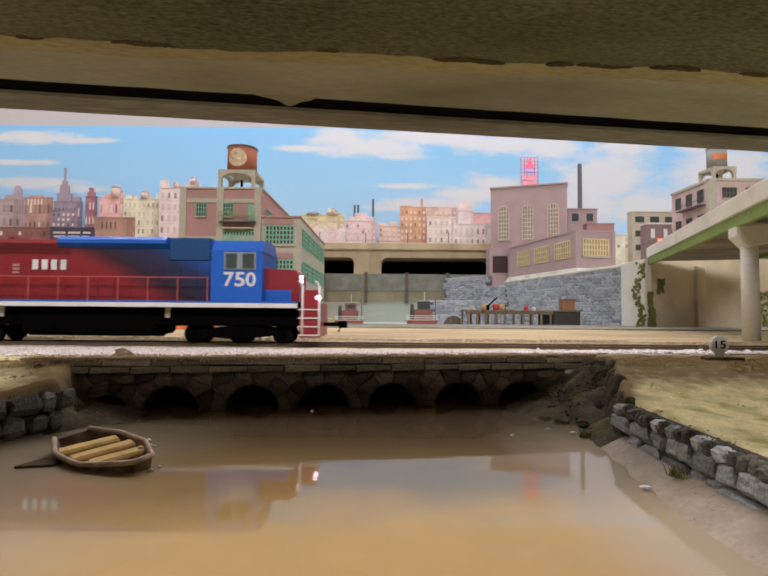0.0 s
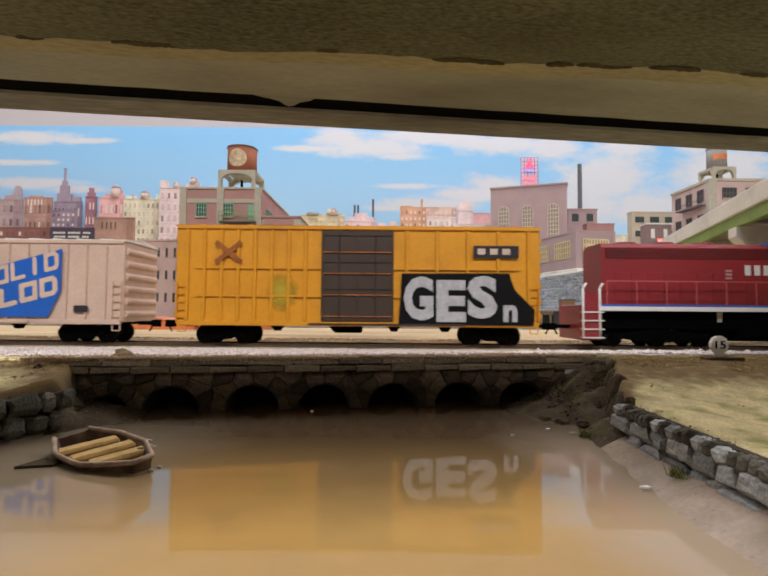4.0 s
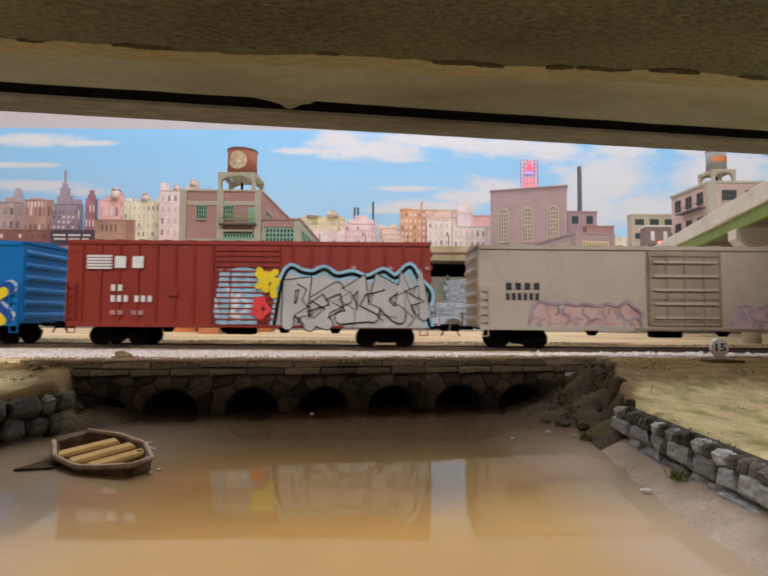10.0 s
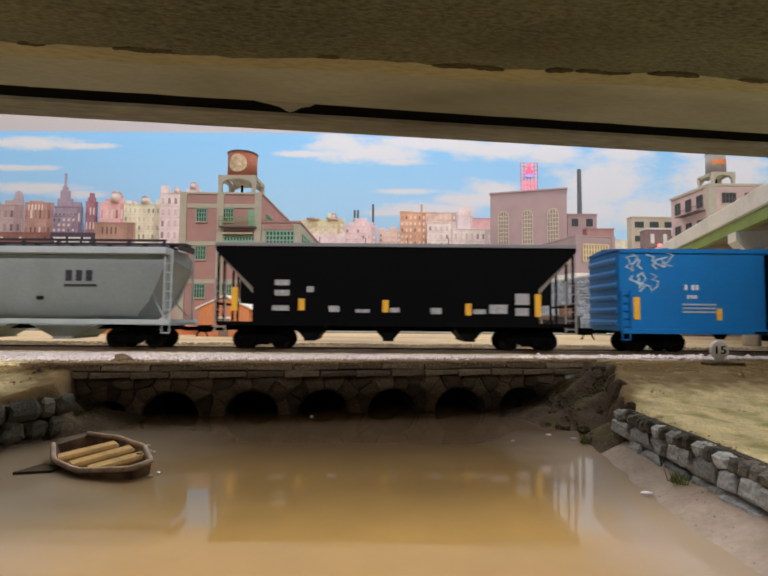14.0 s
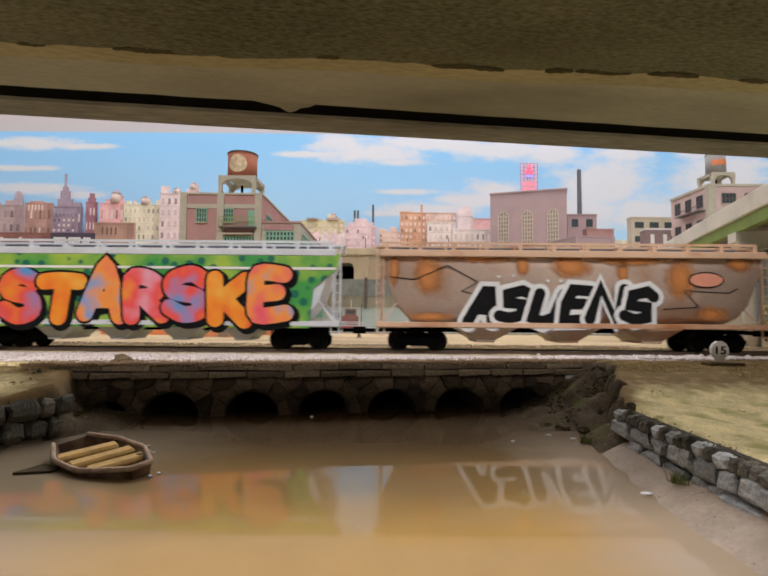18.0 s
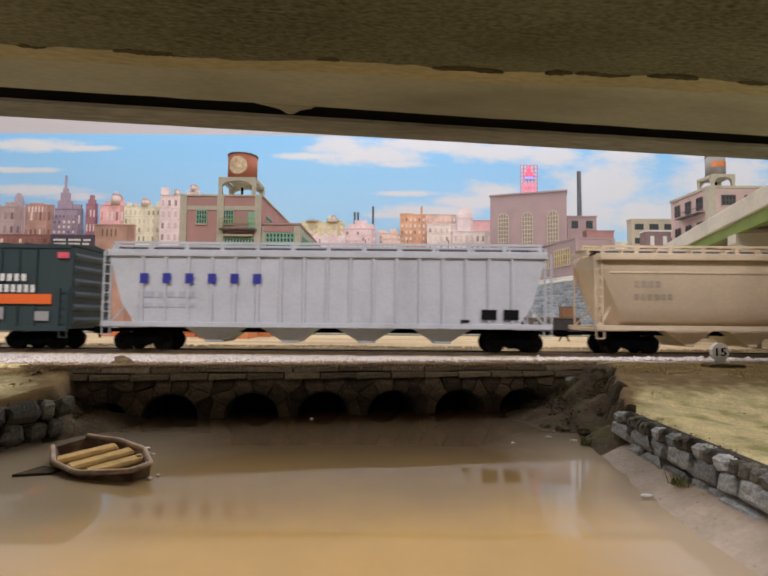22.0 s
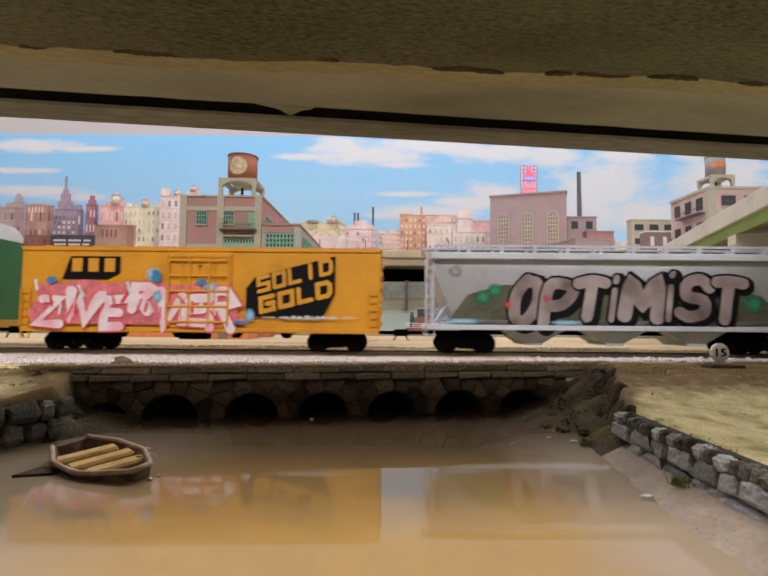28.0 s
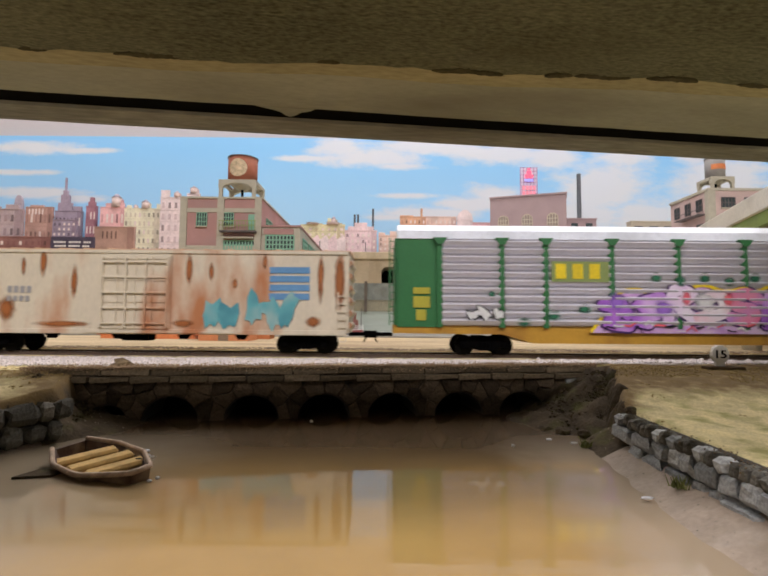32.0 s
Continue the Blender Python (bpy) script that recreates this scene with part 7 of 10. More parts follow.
def covered_hopper(name, label, length, center, body, zb=0.0135, zt=0.0502, bays=3, ribs=0, rounded=True, walk_mat=None, bay_mat=None, rail_mat=None, end_slope=0.016, inset=None, slope_from=0.50, bay=(0.10, 0.0050)):
    """Covered hopper: curved sides over sloping ends, outlet bays, roof walk, end platforms with ladders."""
    car = vehicle(name, label, "freight car", length, center, 0.0112, inset=inset)
    h, f = length / 2, -W / 2
    bm = bmesh.new()
    # cross-section (y, z), swept between end stations; the ends slope in at the bottom
    if rounded:
        sec = [(-0.0085, zb - 0.0005), (-W / 2 + 0.0006, zb + 0.004), (-W / 2, zb + 0.010), (-W / 2, zt - 0.009), (-W / 2 + 0.0012, zt - 0.004), (-W / 2 + 0.005, zt)]
    else:
        sec = [(-0.0085, zb - 0.0005), (-W / 2, zb + 0.0005), (-W / 2, zb + 0.010), (-W / 2, zt - 0.006), (-W / 2, zt - 0.002), (-W / 2 + 0.004, zt)]
    sec = sec + [(-y, z) for y, z in sec[::-1]]
    k = len(sec)

    def reach(z):
        return h - 0.0045 - end_slope * max(0, 1 - (z - zb) / ((zt - zb) * slope_from))
    left = [bm.verts.new((-reach(z), y, z)) for y, z in sec]
    right = [bm.verts.new((reach(z), y, z)) for y, z in sec]
    for i in range(k):
        j = (i + 1) % k
        q = bm.faces.new((left[i], right[i], right[j], left[j]))
        q.smooth = rounded
    bm.faces.new(left), bm.faces.new(right[::-1])
    bmesh.ops.recalc_face_normals(bm, faces=bm.faces[:])
    part("body", bm, body, car)
    part("side_sill", solid("s", None, (-h + 0.001, h - 0.001, f - 0.0013, f + 0.003, zb - 0.0016, zb + 0.0009), bev=0.0002), rail_mat or body, car)
    part("side_sill", solid("s", None, (-h + 0.001, h - 0.001, -f - 0.003, -f + 0.0006, zb - 0.0016, zb + 0.0006), bev=0.0002), rail_mat or body, car)
    part("top_rail", solid("s", None, (-h + 0.003, h - 0.003, f - (0.0024 if rounded else 0.0014), f + 0.004, zt - 0.0036, zt - 0.0002), bev=0.0003), rail_mat or body, car)
    part("hatch_cover", solid("s", None, (-h + 0.008, h - 0.008, -0.006, 0.006, zt - 0.0004, zt + 0.0026), bev=0.0004), I_HATCH, car, "dark row of loading hatches")
    if ribs:
        bm = bmesh.new()
        box(bm, -0.0008, 0.0008, -0.0012, 0.001, zb, zt - 0.003, bev=0.0003)
        me = mesh_of("side_post", bm, body)
        for i in range(ribs):
            shared("side_post", me, car, pose(-h + 0.0205 + (length - 0.041) * i / (ribs - 1), f, 0))
    bw = (length - 0.070) / bays
    for i in range(bays):
        x = -h + 0.035 + bw * (i + 0.5)
        bm = bmesh.new()
        prism(bm, [(x - bw * 0.46, zb), (x + bw * 0.46, zb), (x + bw * bay[0], bay[1]), (x - bw * bay[0], bay[1])], "y", -0.011, 0.011)
        box(bm, x - bw * bay[0] - 0.0006, x + bw * bay[0] + 0.0006, -0.0118, 0.0118, bay[1] - 0.0006, bay[1] + 0.0004, bev=0.0003)
        part("outlet_bay", bm, bay_mat or body, car)
    # roof walk and hatches
    bm = bmesh.new()
    box(bm, -h, h, -0.004, 0.004, zt + 0.0030, zt + 0.0040)
    n = int(length / 0.0172)
    for i in range(n + 1):
        x = -h + 0.001 + (length - 0.002) * i / n
        box(bm, x - 0.0004, x + 0.0004, -0.010, 0.010, zt - 0.0002, zt + 0.0030)
    part("roof_walk", bm, walk_mat or body, car, "perforated roof walkway")
    bm = bmesh.new()
    box(bm, -h + 0.005, h - 0.005, f + 0.0014, f + 0.0024, zt + 0.0030, zt + 0.0041)
    for i in range(n + 1):
        x = -h + 0.006 + (length - 0.012) * i / n
        box(bm, x - 0.0009, x + 0.0009, f + 0.0015, f + 0.0021, zt - 0.001, zt + 0.0032)
    part("roof_rail", bm, walk_mat or body, car)
    for s in (-1, 1):
        x = s * (h - 0.0016)
        part("end_platform", solid("e", None, (min(x, x - s * 0.016), max(x, x - s * 0.016), f + 0.001, -f - 0.001, zb - 0.002, zb - 0.0006)), body, car)
        ladder(car, x - 0.0028 if s > 0 else x - 0.0004, f + 0.0008, zb - 0.001, zt - 0.001, 0.0034, 8, rail_mat or body)
        bm = bmesh.new()
        for y in (f + 0.002, -f - 0.002):
            cyl(bm, (x - s * 0.002, y, zb), (x - s * 0.002, y, zt), 0.0006, 0.0006, 6)
            cyl(bm, (x - s * 0.002, y, zb), (x - s * 0.014, y * 0.6, zb + 0.016), 0.0005, 0.0005, 6)
        part("end_brace", bm, body, car)
        bm = bmesh.new()
        xx = s * (h - 0.0032)
        for u in (-0.0019, 0.0019):
            box(bm, xx + u - 0.0002, xx + u + 0.0002, f - 0.0003, f + 0.0002, zb - 0.0056, zb)
        box(bm, xx - 0.0019, xx + 0.0019, f - 0.0004, f + 0.0004, zb - 0.0058, zb - 0.0053)
        part("step", bm, rail_mat or body, car)
    return car


PAINT_RGB = {}
I_HATCH = mat("dark_hatch_metal", (0.07, 0.07, 0.08), 0.7, vary=0.3, bump=0.2)


def paint(name, color, **kw):
    PAINT_RGB[name] = color
    kw = {**dict(rough=0.45, vary=0.14, scale=60, grain=700, bump=0.06, dirt=tuple(c * 0.55 + 0.02 for c in color), dirt_amount=0.35, dirt_scale=45), **kw}
    return mat(name, color, kw.pop("rough"), **kw)


P_YELLOW = paint("yellow_car_paint", (0.72, 0.32, 0.015), dirt=(0.42, 0.17, 0.02))
P_TANCAR = paint("pinkish_tan_car_paint", (0.68, 0.50, 0.40))
P_GREYTAN = paint("weathered_grey_tan_paint", (0.42, 0.36, 0.29), dirt=(0.22, 0.165, 0.115), dirt_amount=0.75, dirt_scale=16)
P_REDBOX = paint("oxide_red_car_paint", (0.265, 0.028, 0.016))
P_BLUE = paint("blue_car_paint", (0.004, 0.155, 0.44), spec=0.3)
P_BLACKCAR = paint("black_car_paint", (0.003, 0.003, 0.0035), rough=0.7, spec=0.04, dirt=(0.005, 0.005, 0.005))
P_GREY = paint("blue_grey_car_paint", (0.27, 0.31, 0.31))
P_RUSTCAR = paint("rusty_tan_hopper_paint", (0.66, 0.44, 0.29), dirt=(0.36, 0.12, 0.03), dirt_amount=0.85, dirt_scale=30)
P_WHITECAR = paint("pale_grey_hopper_paint", (0.62, 0.64, 0.66))
P_TANHOP = paint("tan_hopper_paint", (0.70, 0.56, 0.40))
P_PALE = paint("light_grey_hopper_paint", (0.52, 0.53, 0.57))
P_DKGREEN = paint("dark_green_car_paint", (0.034, 0.054, 0.060), dirt=(0.075, 0.095, 0.10), dirt_scale=30, stretch=(2.5, 1, 0.4))
P_RACK = paint("rack_green_paint", (0.03, 0.16, 0.05))
P_GALV = paint("galvanised_rack_panel", (0.74, 0.72, 0.78), rough=0.30, metal=0.25)
P_RUSTREEF = paint("rust_streaked_cream_paint", (0.66, 0.58, 0.45), dirt=(0.42, 0.13, 0.03), dirt_amount=0.9, dirt_scale=32, stretch=(1.6, 1, 0.5))
P_MAROON = paint("maroon_loco_paint", (0.27, 0.016, 0.024), coat=0.3)
P_LOCOBLUE = paint("blue_loco_paint", (0.008, 0.12, 0.56), coat=0.3)



# ---- lettering and graffiti on the cars ----
F0 = -W / 2
I_WHITE = paint("white_lettering", (0.72, 0.72, 0.70), dirt=(0.5, 0.5, 0.48))
I_BLACK = paint("black_spray", (0.006, 0.006, 0.007), spec=0.15, dirt=(0.012, 0.012, 0.012))
I_SILVER = paint("silver_spray", (0.50, 0.50, 0.52), vary=0.35, scale=200)
I_STENCIL = paint("worn_white_stencil", (0.36, 0.36, 0.36), vary=0.5, scale=500)
I_BLUE = paint("slogan_blue", (0.02, 0.13, 0.46))
I_YELLOW = paint("yellow_spray", (0.80, 0.60, 0.02), vary=0.3)
I_STRIPE = paint("reflector_yellow", (0.80, 0.42, 0.03))
I_GREY = paint("grey_lettering", (0.34, 0.33, 0.33))
I_DARK = paint("dark_lettering", (0.035, 0.035, 0.042), spec=0.2)
I_ORANGE = paint("orange_stripe", (0.80, 0.15, 0.03))
I_LIME = paint("lime_spray", (0.40, 0.70, 0.12), vary=0.4, scale=200)
I_CYAN = paint("light_blue_spray", (0.30, 0.55, 0.70), vary=0.3)
I_RED = paint("red_spray", (0.72, 0.05, 0.05), vary=0.25)
I_PINK = paint("pink_red_spray", (0.80, 0.12, 0.16), vary=0.3)
I_GREEN = paint("green_spray", (0.03, 0.26, 0.13), vary=0.4)
I_FADED = paint("faded_pink_spray", (0.50, 0.26, 0.24), vary=0.6, scale=150)
I_FADED2 = paint("faded_mauve_spray", (0.36, 0.27, 0.30), vary=0.6, scale=150)
I_RUST = paint("rust_stain", (0.36, 0.12, 0.03), vary=0.6, scale=150, rough=0.9)
I_TAN = paint("tan_lettering", (0.70, 0.54, 0.43))
I_YELLOWCAR = paint("yellow_lettering", (0.72, 0.33, 0.02))


def spray(name, colors, scale=60.0):
    """Spray paint that runs from colour to colour in soft clouds."""
    m = bpy.data.materials.new(name)
    m.use_nodes = True
    n, l = m.node_tree.nodes, m.node_tree.links
    b = n["Principled BSDF"]
    b.inputs["Roughness"].default_value = 0.4
    co, t, r = n.new("ShaderNodeTexCoord"), n.new("ShaderNodeTexNoise"), n.new("ShaderNodeValToRGB")
    info = n.new("ShaderNodeObjectInfo")
    add = n.new("ShaderNodeVectorMath")
    l.new(co.outputs["Object"], add.inputs[0]), l.new(info.outputs["Location"], add.inputs[1])
    rnd = n.new("ShaderNodeVectorMath")
    mul = n.new("ShaderNodeMath")
    mul.operation = "MULTIPLY"
    mul.inputs[1].default_value = 3.0
    l.new(info.outputs["Random"], mul.inputs[0])
    l.new(co.outputs["Object"], rnd.inputs[0]), l.new(mul.outputs[0], rnd.inputs[1])
    t.inputs["Scale"].default_value, t.inputs["Detail"].default_value = scale, 2
    l.new(rnd.outputs[0], t.inputs["Vector"])
    l.new(t.outputs["Fac"], r.inputs["Fac"])
    e = r.color_ramp.elements
    while len(e) < len(colors):
        e.new(0.5)
    for i, c in enumerate(colors):
        e[i].position, e[i].color = 0.30 + 0.40 * i / (len(colors) - 1), (*c, 1)
    l.new(r.outputs[0], b.inputs["Base Color"])
    return m


def spotted(name, base, spots, ground2):
    """Mural ground: green with darker round spots and yellow clouds."""
    m = bpy.data.materials.new(name)
    m.use_nodes = True
    n, l = m.node_tree.nodes, m.node_tree.links
    b = n["Principled BSDF"]
    b.inputs["Roughness"].default_value = 0.4
    co, v, t = n.new("ShaderNodeTexCoord"), n.new("ShaderNodeTexVoronoi"), n.new("ShaderNodeTexNoise")
    v.inputs["Scale"].default_value, v.inputs["Randomness"].default_value = 150, 0.8
    t.inputs["Scale"].default_value, t.inputs["Detail"].default_value = 45, 3
    l.new(co.outputs["Object"], v.inputs["Vector"]), l.new(co.outputs["Object"], t.inputs["Vector"])
    a, c = n.new("ShaderNodeMixRGB"), n.new("ShaderNodeMixRGB")
    k = n.new("ShaderNodeMapRange")
    k.inputs["From Min"].default_value, k.inputs["From Max"].default_value = 0.4, 0.6
    l.new(t.outputs["Fac"], k.inputs["Value"]), l.new(k.outputs[0], a.inputs[0])
    a.inputs[1].default_value, a.inputs[2].default_value = (*base, 1), (*ground2, 1)
    q = n.new("ShaderNodeMapRange")
    q.inputs["From Min"].default_value, q.inputs["From Max"].default_value = 0.34, 0.26
    l.new(v.outputs["Distance"], q.inputs["Value"]), l.new(q.outputs[0], c.inputs[0])
    l.new(a.outputs[0], c.inputs[1])
    c.inputs[2].default_value = (*spots, 1)
    l.new(c.outputs[0], b.inputs["Base Color"])
    return m


def patch(car, name, pts, material, y=F0 - 0.0002, label="", thick=0.0001):
    bm = bmesh.new()
    prism(bm, pts, "y", y - thick, y + thick)
    return part(name, bm, material, car, label)


def bar(car, x0, x1, z0, z1, material, y=F0 - 0.0003, name="letter_bar", label=""):
    z0, z1 = sorted((z0, z1))
    return part(name, solid("b", None, (x0, x1, y - 0.0001, y + 0.0001, z0, z1)), material, car, label)


def words(car, x0, x1, z0, z1, counts, material, y=F0 - 0.0003):
    """A line of lettering as plain blocks, one block a letter; counts: letters of each word."""
    z0, z1 = sorted((z0, z1))
    units = sum(counts) + 0.7 * (len(counts) - 1)
    w = (x1 - x0) / units
    x = x0
    for c in counts:
        for _ in range(c):
            bar(car, x, x + w * 0.62, z0 + (z1 - z0) * 0.08, z1, material, y)
            x += w
        x += w * 0.7


def ribbon(bm, pts, w, y, thick=0.00008):
    """A painted stroke along pts (x, z) of width w, as one bent strip."""
    pts = [Vector(q) for q in pts]
    rows = []
    for i, q in enumerate(pts):
        a = (q - pts[i - 1]).normalized() if i else (pts[1] - q).normalized()
        b = (pts[i + 1] - q).normalized() if i + 1 < len(pts) else a
        n = Vector((-a.y, a.x)) + Vector((-b.y, b.x))
        n = n.normalized() if n.length > 0.25 else Vector((-a.y, a.x))
        k = w / 2 / max(0.6, n.dot(Vector((-a.y, a.x))))
        yy = y - 0.00001 * i
        rows.append([bm.verts.new((q.x + n.x * k * s, yy + t, q.y + n.y * k * s)) for s, t in ((-1, -thick), (1, -thick), (1, thick), (-1, thick))])
    for a, b in zip(rows, rows[1:]):
        for k in range(4):
            bm.faces.new((a[k], a[(k + 1) % 4], b[(k + 1) % 4], b[k]))
    bm.faces.new(rows[0][::-1]), bm.faces.new(rows[-1])
    bmesh.ops.recalc_face_normals(bm, faces=bm.faces[:])


def smooth(pts, n=5):
    """A rounded line through the points."""
    out = []
    for i in range(len(pts) - 1):
        p0, p1, p2, p3 = (Vector(pts[max(0, min(len(pts) - 1, i + j))]) for j in (-1, 0, 1, 2))
        for k in range(n):
            t = k / n
            out.append(tuple(0.5 * (2 * p1 + (p2 - p0) * t + (2 * p0 - 5 * p1 + 4 * p2 - p3) * t * t + (3 * p1 - p0 - 3 * p2 + p3) * t ** 3)))
    return out + [tuple(pts[-1])]


def stroke(car, name, pts, w, material, y=F0 - 0.0004, label=""):
    bm = bmesh.new()
    ribbon(bm, pts, w, y)
    return part(name, bm, material, car, label)


def big_letters(car, text, x0, x1, z0, z1, fill, outline, seed=1, fat=0.04, line=0.05, y=F0 - 0.0004, halo=None, halo_w=0.10, jitter=0.09, overlap=1.14):
    """Bubble letters: each one a part with its outline (and halo) behind it."""
    rnd = random.Random(seed)
    wide = [{"I": 0.55, "M": 1.25, "E": 0.95, "T": 1.0, "n": 1.0}.get(ch, 1.0) for ch in text]
    unit = (x1 - x0) / sum(wide)
    hgt = z1 - z0
    for i, ch in enumerate(text):
        w, left = unit * wide[i], x0 + unit * sum(wide[:i])
        k = (fill if isinstance(fill, (list, tuple)) else [fill])
        wd, ht = w * overlap * rnd.uniform(0.94, 1.06), hgt * rnd.uniform(0.9, 1.0)
        ob = new("painted_letter", text_mesh("painted_letter", ch, k[i % len(k)], wd, ht, fat))
        ob.parent = car
        ob.matrix_basis = pose(left - wd * 0.07, y - 0.00003 * i, z0 + hgt * rnd.uniform(0, 0.08), 0, rnd.uniform(-1, 1) * 60 * jitter, 0)
        for nm, grow, m2, back in (("letter_outline", line, outline, 0.00010), ("letter_halo", halo_w, halo, 0.00016)):
            if m2 is None:
                continue
            g = grow * 1.1
            o = new(nm, text_mesh(nm, ch, m2, wd * (1 + 2 * g), ht * (1 + 1.7 * g), fat + grow * 0.55))
            o.parent = ob
            o.location = (-wd * g, back, -ht * 0.85 * g)


def wild_style(car, x0, x1, z0, z1, n, fill, outline, seed, halo=None, y=F0 - 0.0004, wd=0.30):
    """Tangled graffiti strokes that spell nothing: zigzags in cells, outlined."""
    rnd = random.Random(seed)
    w, hgt = (x1 - x0) / n, z1 - z0
    fills = fill if isinstance(fill, (list, tuple)) else [fill]
    for i in range(n):
        k = rnd.randrange(5, 8)
        s = [(rnd.uniform(0.0, 1.0), (j % 2) * rnd.uniform(0.55, 1.0) + (1 - j % 2) * rnd.uniform(0.0, 0.42)) for j in range(k)]
        pts = [(x0 + w * (i + 0.02 + p * 0.96 + rnd.uniform(-0.06, 0.06)), z0 + hgt * min(1, max(0, 0.08 + q * 0.84 + rnd.uniform(-0.06, 0.06)))) for p, q in s]
        t = w * wd
        pts = smooth(pts, 4)
        for nm, m2, tt, off in (("spray_halo", halo, t * 2.0, 0.00022), ("spray_outline", outline, t * 1.5, 0.00012), ("spray_stroke", fills[i % len(fills)], t, 0.0)):
            if m2:
                stroke(car, nm, pts, tt, m2, y + off - 0.00002 * i)


HOOKS = (((0.50, 0.98), (0.44, 0.62), (0.60, 0.46)), ((0.20, 0.52), (0.36, 0.68), (0.54, 0.56), (0.40, 0.40), (0.22, 0.44)), ((0.36, -0.02), (0.48, 0.22), (0.62, -0.02)),
         ((0.15, 0.30), (0.45, 0.36), (0.70, 0.26), (0.85, 0.34)), ((0.70, 0.80), (0.62, 0.62), (0.78, 0.50), (0.70, 0.36)), ((0.30, 0.84), (0.24, 0.64), (0.34, 0.56)))


def piece(car, x0, x1, z0, z1, profile, fill, line, halo, n, seed, y=F0 - 0.0016, lw=0.0010, edge=None, marks=2):
    """Graffiti piece: one filled silhouette with a rim, an outer glow of paint, and the lines between its shapes."""
    rnd = random.Random(seed)
    z0, z1 = sorted((z0, z1))
    w, hgt = x1 - x0, z1 - z0
    rim = smooth([(x0 + w * u, z0 + hgt * v) for u, v in profile], 4)
    if halo:
        stroke(car, "spray_halo", rim, 0.0046, halo, y + 0.00030)
    patch(car, "spray_fill", rim + [(x1, z0), (x0, z0)], fill, y + 0.00016, thick=0.00004)
    stroke(car, "spray_outline", rim, lw * 1.7, edge or line, y)

    def top(u):
        return max(v for q, v in profile if abs(q - u) < 0.12)
    for i in range(n):
        if i:
            c = i / n
            t = top(c)
            stroke(car, "spray_line", smooth([(x0 + w * (c + dx / n), z0 + hgt * dz * t) for dx, dz in ((rnd.uniform(-0.1, 0.1), 0.96), (rnd.uniform(-0.2, 0), 0.62), (rnd.uniform(0, 0.2), 0.36), (rnd.uniform(-0.1, 0.1), 0.02))]), lw * rnd.uniform(0.8, 1.7), line, y - 0.00004)
        for hook in rnd.sample(HOOKS, marks):
            t = top((i + 0.5) / n) * 0.96
            f = rnd.choice((-1, 1))
            stroke(car, "spray_line", smooth([(x0 + w * (i + (u if f > 0 else 1 - u)) / n, z0 + hgt * t * v) for u, v in hook]), lw * rnd.uniform(0.8, 1.6), line, y - 0.00004)


PEAKS = ((0, 0.08), (0.02, 0.20), (0.10, 0.35), (0.17, 0.80), (0.22, 0.82), (0.30, 0.70), (0.37, 0.85), (0.41, 0.78), (0.57, 1.0), (0.65, 0.72), (0.75, 0.80), (0.84, 1.0), (0.87, 0.85), (0.86, 0.45), (0.96, 0.40), (1.0, 0.25), (0.98, 0.02))
ROW = ((0, 0.02), (0.02, 0.35), (0.05, 0.75), (0.10, 0.95), (0.17, 0.88), (0.25, 0.86), (0.32, 0.93), (0.40, 0.82), (0.50, 0.86), (0.60, 0.79), (0.70, 0.90), (0.78, 0.80), (0.87, 0.98), (0.93, 0.76), (1.0, 0.55), (0.98, 0.30), (1.0, 0.02))
DOMES = ((0, 0.02), (0.05, 0.32), (0.12, 0.80), (0.20, 0.88), (0.28, 0.70), (0.37, 0.84), (0.46, 0.98), (0.55, 0.86), (0.63, 0.93), (0.67, 0.84), (0.74, 0.96), (0.80, 0.74), (0.90, 0.68), (0.97, 0.50), (1.0, 0.02))


